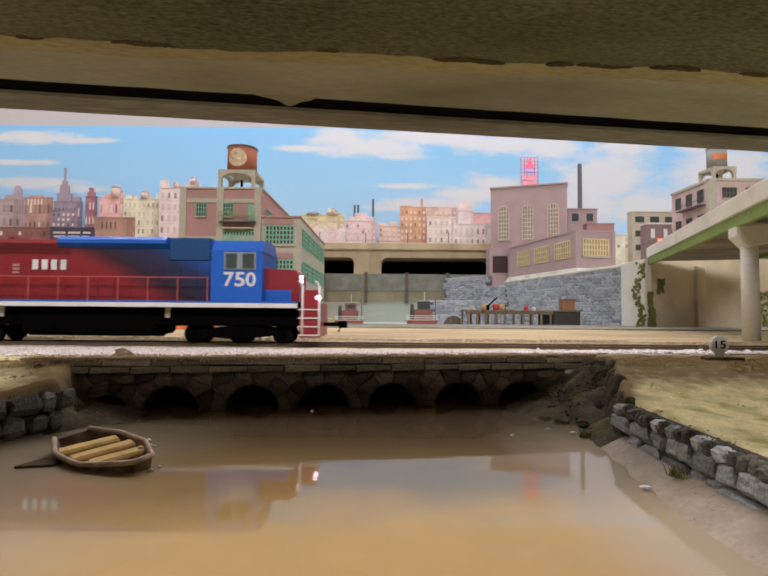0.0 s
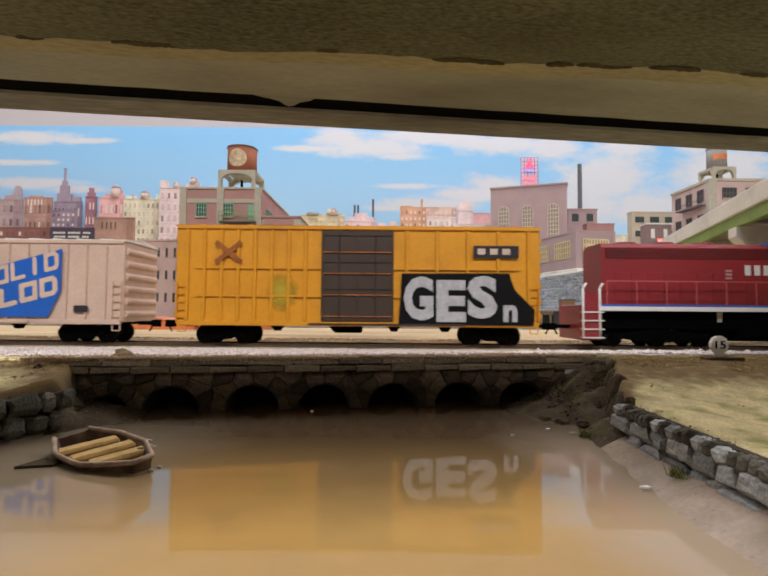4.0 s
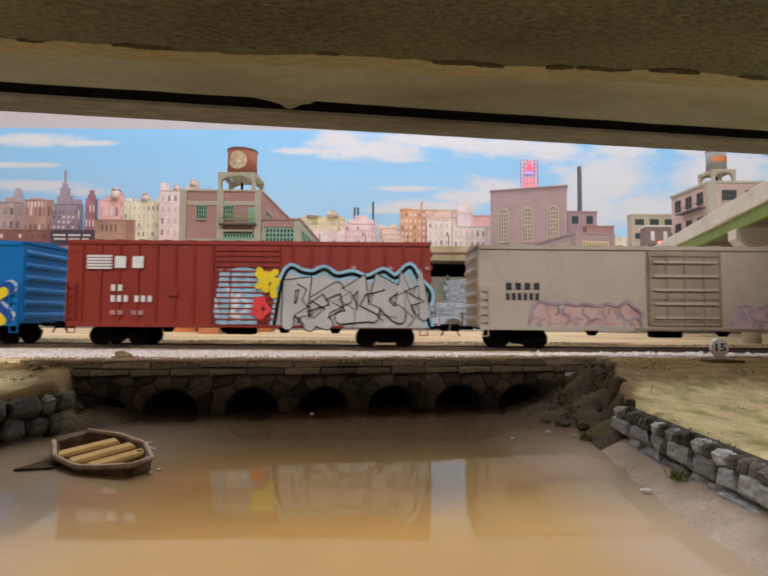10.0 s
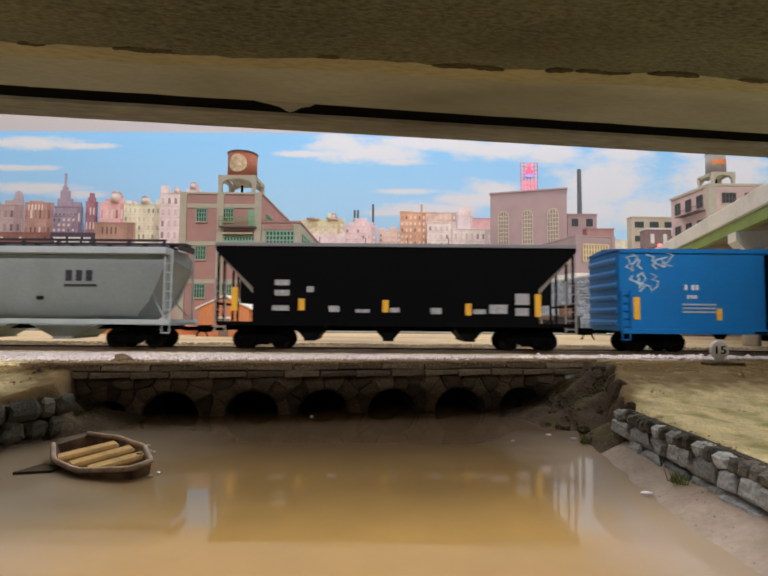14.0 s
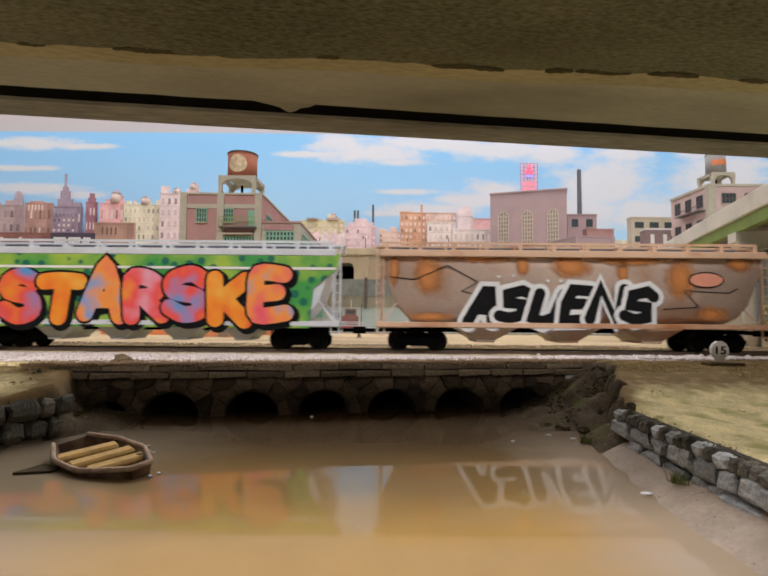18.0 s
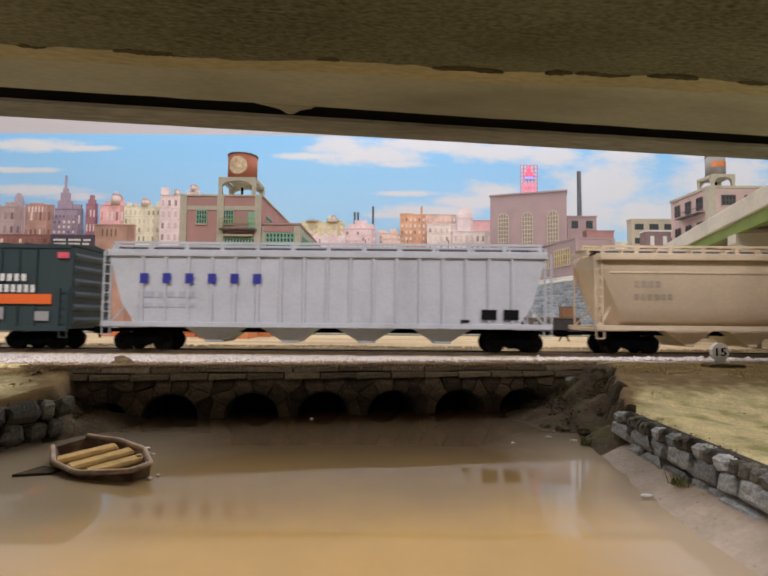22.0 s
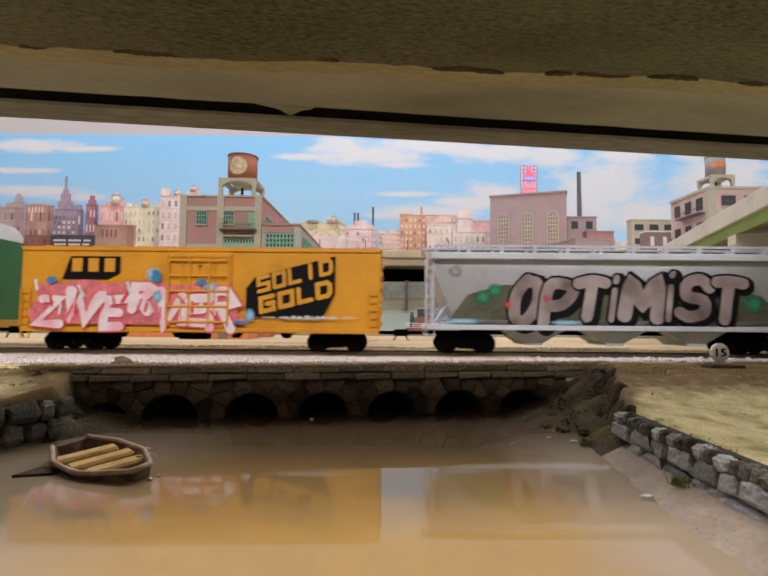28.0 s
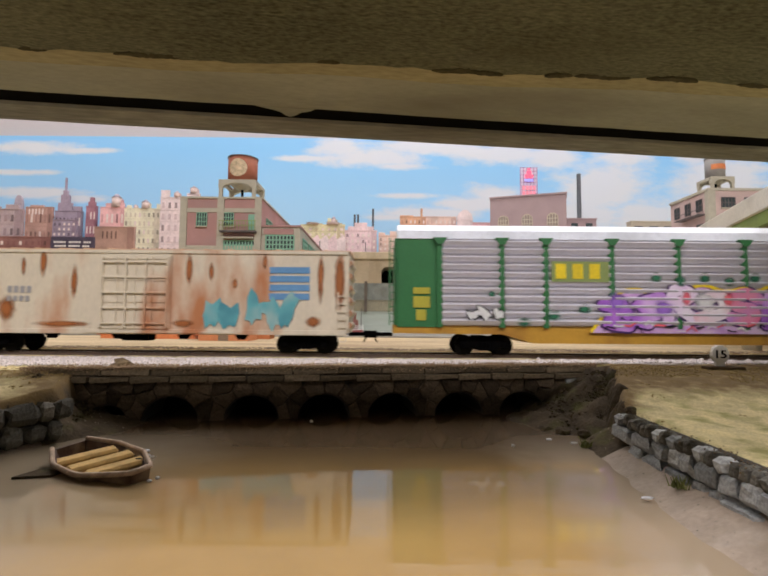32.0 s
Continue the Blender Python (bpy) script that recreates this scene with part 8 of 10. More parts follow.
def misty(m):
    """The same paint sprayed thin: it fades out towards the rim of its patch."""
    key = m.name + "_mist"
    if key in bpy.data.materials:
        return bpy.data.materials[key]
    k = bpy.data.materials.new(key)
    k.use_nodes = True
    n, l = k.node_tree.nodes, k.node_tree.links
    b = n["Principled BSDF"]
    b.inputs["Roughness"].default_value = 0.6
    co, tex = n.new("ShaderNodeTexCoord"), n.new("ShaderNodeTexNoise")
    mid, flat, size, add, fade, hue = n.new("ShaderNodeVectorMath"), n.new("ShaderNodeVectorMath"), n.new("ShaderNodeVectorMath"), n.new("ShaderNodeMath"), n.new("ShaderNodeMapRange"), n.new("ShaderNodeMixRGB")
    mid.operation, flat.operation, size.operation, add.operation = "SUBTRACT", "MULTIPLY", "LENGTH", "MULTIPLY_ADD"
    mid.inputs[1].default_value, flat.inputs[1].default_value, add.inputs[1].default_value = (0.5, 0.5, 0.5), (2, 0, 2), 0.6
    tex.inputs["Scale"].default_value, tex.inputs["Detail"].default_value = 200, 5
    fade.interpolation_type = "SMOOTHSTEP"
    fade.inputs["From Min"].default_value, fade.inputs["From Max"].default_value, fade.inputs["To Max"].default_value = 1.22, 0.45, 0.90
    l.new(co.outputs["Generated"], mid.inputs[0]), l.new(mid.outputs[0], flat.inputs[0]), l.new(flat.outputs[0], size.inputs[0])
    l.new(co.outputs["Object"], tex.inputs["Vector"]), l.new(tex.outputs["Fac"], add.inputs[0]), l.new(size.outputs["Value"], add.inputs[2])
    l.new(add.outputs[0], fade.inputs["Value"]), l.new(fade.outputs[0], b.inputs["Alpha"])
    c = PAINT_RGB[m.name]
    hue.inputs[1].default_value, hue.inputs[2].default_value = (*(v * 0.7 for v in c), 1), (*(min(1, v * 1.3) for v in c), 1)
    l.new(tex.outputs["Fac"], hue.inputs[0]), l.new(hue.outputs[0], b.inputs["Base Color"])
    return k


def blotches(car, spots, material, seed, y=F0 - 0.00025, name="spray_patch"):
    """Soft-edged irregular patches of paint or rust: (x, z, half width, half height)."""
    rnd = random.Random(seed)
    if material.name in PAINT_RGB:
        material = misty(material)
    for x, z, a, b in spots:
        k = 13
        pts = []
        for i in range(k):
            t = 2 * math.pi * i / k
            r = rnd.uniform(0.95, 1.25)
            pts.append((x + a * r * math.cos(t), z + b * r * math.sin(t)))
        patch(car, name, smooth(pts + pts[:1], 3)[:-1], material, y)


GLYPHS = {
    "S": [[(0.95, 0.82), (0.60, 1.0), (0.15, 0.88), (0.18, 0.58), (0.78, 0.45), (0.86, 0.14), (0.42, 0.0), (0.04, 0.14)]],
    "T": [[(0.0, 0.93), (0.5, 0.98), (1.0, 0.93)], [(0.52, 0.93), (0.46, 0.0)]],
    "A": [[(0.0, 0.0), (0.42, 0.98), (0.60, 0.98), (0.98, 0.0)], [(0.22, 0.36), (0.80, 0.36)]],
    "R": [[(0.10, 0.0), (0.08, 0.95), (0.62, 1.0), (0.88, 0.76), (0.60, 0.50), (0.20, 0.46)], [(0.42, 0.46), (0.96, 0.0)]],
    "K": [[(0.10, 1.0), (0.10, 0.0)], [(0.95, 1.0), (0.24, 0.48)], [(0.34, 0.52), (0.95, 0.0)]],
    "E": [[(0.92, 0.94), (0.16, 0.96), (0.08, 0.5), (0.12, 0.04), (0.92, 0.06)], [(0.10, 0.5), (0.74, 0.52)]],
    "Z": [[(0.05, 0.92), (0.95, 0.98), (0.05, 0.05), (0.98, 0.08)]],
    "W": [[(0.0, 1.0), (0.22, 0.0), (0.5, 0.75), (0.76, 0.0), (1.0, 1.0)]],
    "V": [[(0.0, 1.0), (0.5, 0.0), (1.0, 1.0)]],
    "O": [[(0.5, 1.0), (0.08, 0.6), (0.18, 0.1), (0.6, 0.0), (0.95, 0.4), (0.82, 0.9), (0.5, 1.0)]],
    "P": [[(0.10, -0.1), (0.10, 0.98), (0.70, 1.0), (0.92, 0.74), (0.62, 0.48), (0.16, 0.44)]],
    "I": [[(0.5, 0.0), (0.5, 0.68)], [(0.48, 0.92), (0.56, 0.98)]],
    "M": [[(0.0, 0.0), (0.14, 0.96), (0.5, 0.36), (0.86, 0.96), (1.0, 0.0)]],
    "U": [[(0.05, 1.0), (0.10, 0.2), (0.48, 0.0), (0.86, 0.2), (0.95, 1.0)]],
    "N": [[(0.0, 0.0), (0.06, 0.98), (0.90, 0.02), (0.96, 1.0)]],
    "C": [[(0.92, 0.84), (0.52, 1.0), (0.10, 0.62), (0.14, 0.16), (0.52, 0.0), (0.92, 0.14)]],
    "B": [[(0.12, 0.0), (0.10, 1.0), (0.66, 0.95), (0.72, 0.62), (0.20, 0.52), (0.85, 0.42), (0.80, 0.06), (0.12, 0.0)]],
    # shapes that spell nothing
    "1": [[(0.0, 0.0), (0.3, 1.0), (0.9, 0.8), (0.4, 0.5), (1.0, 0.1)]],
    "2": [[(0.0, 0.9), (0.5, 0.6), (0.2, 0.1), (0.9, 0.0)], [(0.6, 1.0), (0.9, 0.4)]],
    "3": [[(0.1, 0.0), (0.2, 0.9), (0.8, 1.0), (0.7, 0.4), (0.2, 0.35)], [(0.6, 0.35), (1.0, 0.0)]],
    "4": [[(0.0, 0.1), (0.9, 0.2), (0.8, 1.0), (0.2, 0.8), (0.3, 0.4)]],
    "5": [[(0.0, 0.0), (0.1, 0.9), (0.5, 0.3), (0.9, 1.0), (1.0, 0.0)]],
    "6": [[(0.9, 1.0), (0.1, 0.7), (0.9, 0.45), (0.1, 0.1), (0.5, 0.0)]],
}


def painted_line(bm, pts, w, y):
    """A flat sprayed line with round ends."""
    pts = [Vector(q) for q in pts]
    rows = []
    for i, q in enumerate(pts):
        a = (q - pts[i - 1]).normalized() if i else (pts[1] - q).normalized()
        b = (pts[i + 1] - q).normalized() if i + 1 < len(pts) else a
        n = Vector((-a.y, a.x)) + Vector((-b.y, b.x))
        n = n.normalized() if n.length > 0.25 else Vector((-a.y, a.x))
        k = w / 2 / max(0.7, n.dot(Vector((-a.y, a.x))))
        rows.append([bm.verts.new((q.x + n.x * k * s, y - 0.000001 * i, q.y + n.y * k * s)) for s in (-1, 1)])
    for a, b in zip(rows, rows[1:]):
        bm.faces.new((a[0], b[0], b[1], a[1]))
    for e, (c, k) in enumerate(((pts[0], -0.5), (pts[-1], -1.5))):
        ring = [bm.verts.new((c.x + w / 2 * math.cos(2 * math.pi * i / 12), y + 0.000001 * (e + 1), c.y + w / 2 * math.sin(2 * math.pi * i / 12))) for i in range(12)]
        bm.faces.new(ring)


def throwup(car, text, x0, x1, z0, z1, fills, layers, seed, fat=0.34, slant=0.0, jitter=0.06, round_it=True, y=F0 - 0.0006, rise=0.0, step=0.00012):
    """Graffiti letters, each one sprayed line by line; layers: (paint, extra width, shift in x, shift in z), from the back."""
    rnd = random.Random(seed)
    wide = [{"I": 0.5, "M": 1.25, "W": 1.3}.get(ch, 1.0) for ch in text]
    unit, hgt = (x1 - x0) / sum(wide), z1 - z0
    fills = fills if isinstance(fills, (list, tuple)) else [fills]
    for i, ch in enumerate(text):
        left, w = x0 + unit * sum(wide[:i]), unit * wide[i]
        t = min(w, hgt) * fat
        lift, grow = hgt * (rnd.uniform(-1, 1) * jitter + rise * i / len(text)), 1 + rnd.uniform(-1, 1) * jitter
        lines = []
        for run in GLYPHS[ch]:
            pts = [(u + rnd.uniform(-1, 1) * jitter * 0.6, v + rnd.uniform(-1, 1) * jitter * 0.6) for u, v in run]
            pts = smooth(pts, 4) if round_it and len(pts) > 2 else pts
            lines.append([(left + t * 0.3 + u * (w - t * 0.4) + slant * v * hgt, z0 + lift + t / 2 + v * (hgt * grow - t)) for u, v in pts])
        back = len(layers)
        owner = car
        for k, (m2, extra, dx, dz) in enumerate(list(layers) + [(fills[i % len(fills)], 0.0, 0, 0)]):
            bm = bmesh.new()
            for q, line in enumerate(lines):
                painted_line(bm, [(a + dx, b + dz) for a, b in line], t + extra, y - step * i * (k > 0) - 0.00004 * k - 0.000004 * q)
            part("painted_letter" if k == back else "letter_outline", bm, m2, car)


def scrawl(car, x0, x1, z0, z1, n, material, w, seed, y, name="spray_stroke"):
    """Loose sprayed zigzags."""
    rnd = random.Random(seed)
    for k in range(n):
        x, span = x0 + (x1 - x0) * (k + rnd.uniform(0.1, 0.9)) / n, (x1 - x0) / n
        pts, z = [], rnd.uniform(z0, z0 + (z1 - z0) * 0.3)
        while z < z1 - (z1 - z0) * rnd.uniform(0, 0.3) and len(pts) < 9:
            pts.append((x + rnd.uniform(-0.9, 0.9) * span, z))
            z += (z1 - z0) * rnd.uniform(0.08, 0.24)
        if len(pts) > 1:
            bm = bmesh.new()
            painted_line(bm, pts, w * rnd.uniform(0.6, 1.3), y - 0.000006 * k)
            part(name, bm, material, car)


SQUARE = {
    "S": [(1.0, 1.0), (0.0, 1.0), (0.0, 0.5), (1.0, 0.5), (1.0, 0.0), (0.0, 0.0)], "O": [(0.0, 0.0), (0.0, 1.0), (1.0, 1.0), (1.0, 0.0), (0.0, 0.0)],
    "L": [(0.0, 1.0), (0.0, 0.0), (1.0, 0.0)], "I": [(0.5, 0.0), (0.5, 1.0)], "C": [(1.0, 1.0), (0.0, 1.0), (0.0, 0.0), (1.0, 0.0)],
    "D": [(0.0, 0.0), (0.0, 1.0), (0.8, 1.0), (1.0, 0.8), (1.0, 0.2), (0.8, 0.0), (0.0, 0.0)],
    "G": [(1.0, 1.0), (0.0, 1.0), (0.0, 0.0), (1.0, 0.0), (1.0, 0.5), (0.5, 0.5)],
}


def slogan(car, x0, z0, wide, high, ground, letters, second):
    """A slanting block with a two-line slogan in square letters that climbs to the right."""
    patch(car, "slogan_ground", [(x0, z0), (x0 + wide * 0.87, z0), (x0 + wide, z0 + high * 0.38), (x0 + wide, z0 + high * 1.0), (x0 + wide * 0.10, z0 + high * 0.65), (x0, z0 + high * 0.46)], ground, F0 - 0.0014)
    for text, u0, v0, climb in (("SOLID", 0.115, 0.40, 0.345), (second, 0.145, 0.07, 0.31)):
        unit = wide * (0.99 - u0) / len(text)
        t = unit * 0.25
        for i, ch in enumerate(text):
            bm = bmesh.new()
            pts = []
            for u, v in SQUARE[ch]:
                x = x0 + wide * u0 + unit * i + t * 0.5 + u * (unit * 0.90 - t)
                pts.append((x + 0.06 * high * 0.25 * (0.5 - v), z0 + high * (v0 + climb * (x - x0 - wide * u0) / (wide * (0.99 - u0)) + v * 0.25 * 0.86)))
            painted_line(bm, pts, t, F0 - 0.00165 - 0.00001 * i)
            part("slogan_letter", bm, letters, car)


# --- yellow boxcar
c = boxcar("yellow_boxcar", "yellow boxcar with a brown open-framed door and white block graffiti", 0.17952, -0.18349, P_YELLOW, P_YELLOW, zt=0.0583,
           posts=[-0.0840 + 0.0083 * i for i in range(8)] + [0.0240 + 0.0150 * i for i in range(5)], door=(-0.01795, 0.01747),
           door_mat=paint("dark_brown_door", (0.055, 0.035, 0.025)), rows=(0.0240, 0.0378, 0.0576), post_w=0.0016)
patch(c, "graffiti_ground", [(0.02012, 0.01048), (0.08614, 0.01048), (0.08663, 0.01819), (0.07699, 0.02783), (0.0741, 0.03602), (0.02157, 0.03554)], I_BLACK, F0 - 0.0013)
big_letters(c, "GES", 0.02349, 0.07072, 0.01193, 0.03458, I_SILVER, I_BLACK, seed=3, y=F0 - 0.0017, jitter=0.0, overlap=0.94, fat=0.05)
big_letters(c, "n", 0.07169, 0.07795, 0.01193, 0.0206, I_SILVER, I_BLACK, seed=3, y=F0 - 0.0017, jitter=0.0)
bar(c, 0.05675, 0.07892, 0.04349, 0.04952, I_DARK, F0 - 0.0013, "plate", "dark brown name plate")
words(c, 0.05867, 0.07699, 0.04494, 0.04807, (3,), I_TAN, F0 - 0.0016)
blotches(c, [(-0.03771, 0.0259, 0.0092, 0.0095)], paint("olive_overspray", (0.50, 0.36, 0.02), vary=0.3), 5, F0 - 0.0006)
stroke(c, "faded_cross", [(-0.07, 0.05048), (-0.05747, 0.04036)], 0.0024, I_RUST, F0 - 0.0012)
stroke(c, "faded_cross", [(-0.05747, 0.05048), (-0.07, 0.04036)], 0.0024, I_RUST, F0 - 0.0013)
for k in range(4):
    bar(c, -0.01699, 0.01651, 0.0140 + 0.0105 * k, 0.0146 + 0.0105 * k, I_RUST, F0 - 0.0019, "door_rib", "rust-brown door rib")

# --- tan refrigerator car
c = boxcar("tan_refrigerator_car", "pinkish tan refrigerator car with blue slogan panel and graffiti", 0.20072, -0.39916, P_TANCAR, M_WHITE,
           door=(-0.01799, 0.01845), posts=[0.02421 + 0.00964 * i for i in range(8)] + [-0.08532 + 0.01494 * i for i in range(5)], post_w=0.0008)
for k in range(5):
    part("door_rib", solid("r", None, (-0.01706, 0.01752, F0 - 0.0026, F0 - 0.0012, 0.0142 + 0.0075 * k, 0.0152 + 0.0075 * k), bev=0.0002), P_TANCAR, c)
for x in (-0.01706, -0.00438, 0.00484, 0.0166):
    part("door_post", solid("r", None, (x, x + 0.0010, F0 - 0.0028, F0 - 0.0012, 0.0125, 0.0470), bev=0.0002), P_TANCAR, c)
piece(c, -0.0895, -0.0120, 0.01106, 0.0420, PEAKS, I_BLACK, I_BLACK, I_LIME, 1, 8, F0 - 0.0017, marks=0)
throwup(c, "14365", -0.0830, -0.0165, 0.0112, 0.0320, spray("silver_fade", ((0.16, 0.16, 0.17), (0.36, 0.36, 0.37), (0.56, 0.56, 0.56))), [(I_BLACK, 0.0018, 0, 0)], 8, fat=0.42, jitter=0.18, round_it=False, slant=-0.1, y=F0 - 0.0020)
scrawl(c, -0.0800, -0.0190, 0.0115, 0.0330, 8, I_BLACK, 0.0006, 14, F0 - 0.0030)
patch(c, "letter_shadow", [(-0.06825, 0.03657), (-0.06825, 0.0421), (-0.0641, 0.04648), (-0.0392, 0.04671), (-0.0392, 0.0398), (-0.05304, 0.03749)], I_BLUE, F0 - 0.0013)
words(c, -0.06341, -0.0392, 0.03933, 0.04579, (3,), I_TAN, F0 - 0.0016)
slogan(c, 0.0240, 0.0128, 0.0462, 0.0335, paint("bright_slogan_blue", (0.012, 0.125, 0.56)), I_TAN, "CLOD")
bar(c, 0.07679, 0.0837, 0.01535, 0.01858, I_DARK, F0 - 0.0012)
blotches(c, [(-0.07955, 0.03933, 0.0035, 0.0028), (-0.08924, 0.02319, 0.0018, 0.003), (-0.00784, 0.02135, 0.0026, 0.0018)], I_DARK, 9, F0 - 0.0012)
blotches(c, [(0.00046, 0.04579, 0.0018, 0.0007)], I_BLACK, 10, F0 - 0.0022)

# --- grey refrigerator car
c = boxcar("grey_refrigerator_car", "weathered grey-tan refrigerator car with a blue striped emblem", 0.20241, -0.6306, P_GREYTAN, P_GREYTAN, door=(-0.01799, 0.01822), door_mat=paint("brown_grimy_door", (0.30, 0.235, 0.175), dirt=(0.16, 0.11, 0.07), dirt_amount=0.7), ladders=True)
for k in range(5):
    bar(c, -0.01522, 0.01568, 0.0155 + 0.0068 * k, 0.0167 + 0.0068 * k, P_GREYTAN, F0 - 0.0022, "door_rib", "pale horizontal door rib")
words(c, -0.08739, -0.06918, 0.02898, 0.03267, (4,), I_DARK)
words(c, -0.08739, -0.0701, 0.02391, 0.02759, (6,), I_DARK)
piece(c, -0.07632, -0.02098, 0.01122, 0.02414, ROW, spray("faded_pink_orange", ((0.42, 0.24, 0.24), (0.52, 0.34, 0.28), (0.46, 0.36, 0.36)), 120), I_FADED2, None, 6, 12, F0 - 0.0006, 0.0008)
piece(c, 0.02283, 0.08048, 0.01122, 0.02275, ROW, spray("faded_mauve_pink", ((0.40, 0.24, 0.26), (0.44, 0.34, 0.36)), 120), I_FADED2, None, 6, 15, F0 - 0.0006, 0.0008)
for k in range(5):
    bar(c, 0.06433, 0.08463, (0.03797 - 0.0002306 * (17 * k)), (0.0412 - 0.0002306 * (17 * k)), paint("emblem_blue", (0.05, 0.22, 0.45)) if k in (0, 1, 3, 4) else I_GREY, name="emblem_stripe", label="faded blue emblem stripe")
bar(c, 0.09662, 0.10007, 0.03982, 0.04904, I_BLACK, name="vent", label="black vent opening")
bar(c, 0.09131, 0.10284, 0.01261, 0.02829, I_DARK, name="machine_door", label="dark machine compartment")

# --- red boxcar
c = boxcar("red_boxcar", "oxide red boxcar with silver graffiti edged in light blue", 0.17952, -0.84494, P_REDBOX, P_REDBOX, zt=0.0515,
           posts=[-0.08181 + 0.00916 * i for i in range(8)] + [0.02181 + 0.00916 * i for i in range(8)], door=(-0.01627, 0.01578), door_style="corrugated")
for k in range(5):
    bar(c, -0.07916, -0.06687, (0.04361 - 0.000241 * (6 * k)), (0.04458 - 0.000241 * (6 * k)), I_WHITE, F0 - 0.0013)
words(c, -0.06542, -0.04807, 0.03783, 0.0441, (2,), I_WHITE, F0 - 0.0013)
words(c, -0.06687, -0.06012, 0.02675, 0.03012, (2,), I_WHITE, F0 - 0.0013)
words(c, -0.06687, -0.04566, 0.02145, 0.02482, (3, 3), I_WHITE, F0 - 0.0013)
words(c, -0.06687, -0.04928, 0.01518, 0.01759, (2, 2), I_FADED, F0 - 0.0013)
bar(c, -0.03892, -0.0341, 0.02482, 0.02916, P_REDBOX, F0 - 0.0013)
silver = spray("silver_grey_fade", ((0.38, 0.37, 0.35), (0.50, 0.48, 0.45)))
piece(c, 0.0135, 0.0893, 0.01000, 0.0405, ROW, silver, I_BLACK, I_CYAN, 1, 21, F0 - 0.0019, marks=0)
throwup(c, "36415", 0.0170, 0.0870, 0.0105, 0.0350, silver, [(I_BLACK, 0.0011, 0, 0)], 21, fat=0.40, jitter=0.10, round_it=False, y=F0 - 0.0024, step=0.00004)
scrawl(c, 0.0180, 0.0860, 0.0105, 0.0330, 9, I_BLACK, 0.0005, 26, F0 - 0.0028)
patch(c, "spray_fill", [(-0.0150, 0.0112), (-0.0165, 0.0180), (-0.0130, 0.0210), (-0.0155, 0.0290), (-0.0110, 0.0320), (-0.0120, 0.0372), (-0.0020, 0.0395), (0.0060, 0.0372), (0.0050, 0.0300), (0.0075, 0.0240), (0.0040, 0.0180), (0.0050, 0.0112)], paint("dusty_cyan_spray", (0.30, 0.50, 0.62), vary=0.5, scale=260), F0 - 0.0013)
scrawl(c, -0.0160, 0.0060, 0.0110, 0.0390, 12, I_CYAN, 0.0021, 22, F0 - 0.0016)
scrawl(c, -0.0150, 0.0020, 0.0110, 0.0300, 5, I_WHITE, 0.0013, 27, F0 - 0.0018)
scrawl(c, 0.0050, 0.0140, 0.0250, 0.0410, 4, I_YELLOW, 0.0030, 23, F0 - 0.0025)
scrawl(c, 0.0030, 0.0110, 0.0110, 0.0270, 3, I_RED, 0.0034, 24, F0 - 0.0024)
blotches(c, [((0.03386 + 0.000241 * (75 * k)), 0.03928, 0.0016, 0.0014) for k in range(4)], I_FADED, 25, F0 - 0.0012)

# --- blue boxcar
c = boxcar("blue_boxcar", "blue boxcar with a black door and yellow graffiti", 0.17976, -1.04627, P_BLUE, P_BLUE, door=(-0.01799, 0.0166), door_mat=M_BLACK)
words(c, 0.01752, 0.07794, 0.03823, 0.04423, (6, 1, 5), paint("light_blue_lettering", (0.45, 0.55, 0.62)))
throwup(c, "BACK", 0.0196, 0.08209, 0.0108, 0.0290, I_YELLOW, [(paint("pale_blue_glint", (0.42, 0.52, 0.60)), 0.0022, 0.0030, 0.0026), (paint("deep_blue_spray", (0.005, 0.06, 0.30)), 0.0020, 0.0020, 0.0018)], 31, fat=0.31, jitter=0.10)
blotches(c, [(0.0300, 0.0124, 0.0090, 0.0014), (0.0560, 0.0124, 0.0100, 0.0014), (0.0760, 0.0124, 0.0060, 0.0014)], I_YELLOW, 33, F0 - 0.0005)
pale_blue = paint("pale_blue_spray", (0.36, 0.50, 0.60), vary=0.4, scale=300)
scrawl(c, -0.0850, -0.0640, 0.0400, 0.0500, 7, pale_blue, 0.0009, 32, F0 - 0.0004)
scrawl(c, -0.0840, -0.0710, 0.0300, 0.0410, 4, pale_blue, 0.0008, 34, F0 - 0.0005)
for x0, x1, z0, z1 in ((-0.08301, -0.08001, 0.01633, 0.0274), (-0.0422, -0.03966, 0.01633, 0.02209), (0.07886, 0.08117, 0.01748, 0.0244)):
    bar(c, x0, x1, z0, z1, I_STRIPE, name="reflector", label="yellow reflector stripe")
for x0 in (-0.01729, 0.01291):
    bar(c, x0, x0 + 0.00265, 0.01702, 0.02301, I_STRIPE, F0 - 0.0022, name="reflector", label="yellow reflector stripe")
words(c, -0.05765, -0.05027, 0.03085, 0.03362, (1, 2), I_WHITE)
words(c, -0.05649, -0.05119, 0.0267, 0.02855, (3,), I_WHITE)
for k in range(3):
    bar(c, -0.05903, -0.04243, (0.02348 - 0.0002306 * (8 * k)), (0.0244 - 0.0002306 * (8 * k)), paint("pale_stencil", (0.30, 0.42, 0.52)))
bar(c, -0.00507, 0.00346, 0.04054, 0.04331, I_WHITE, F0 - 0.0022)
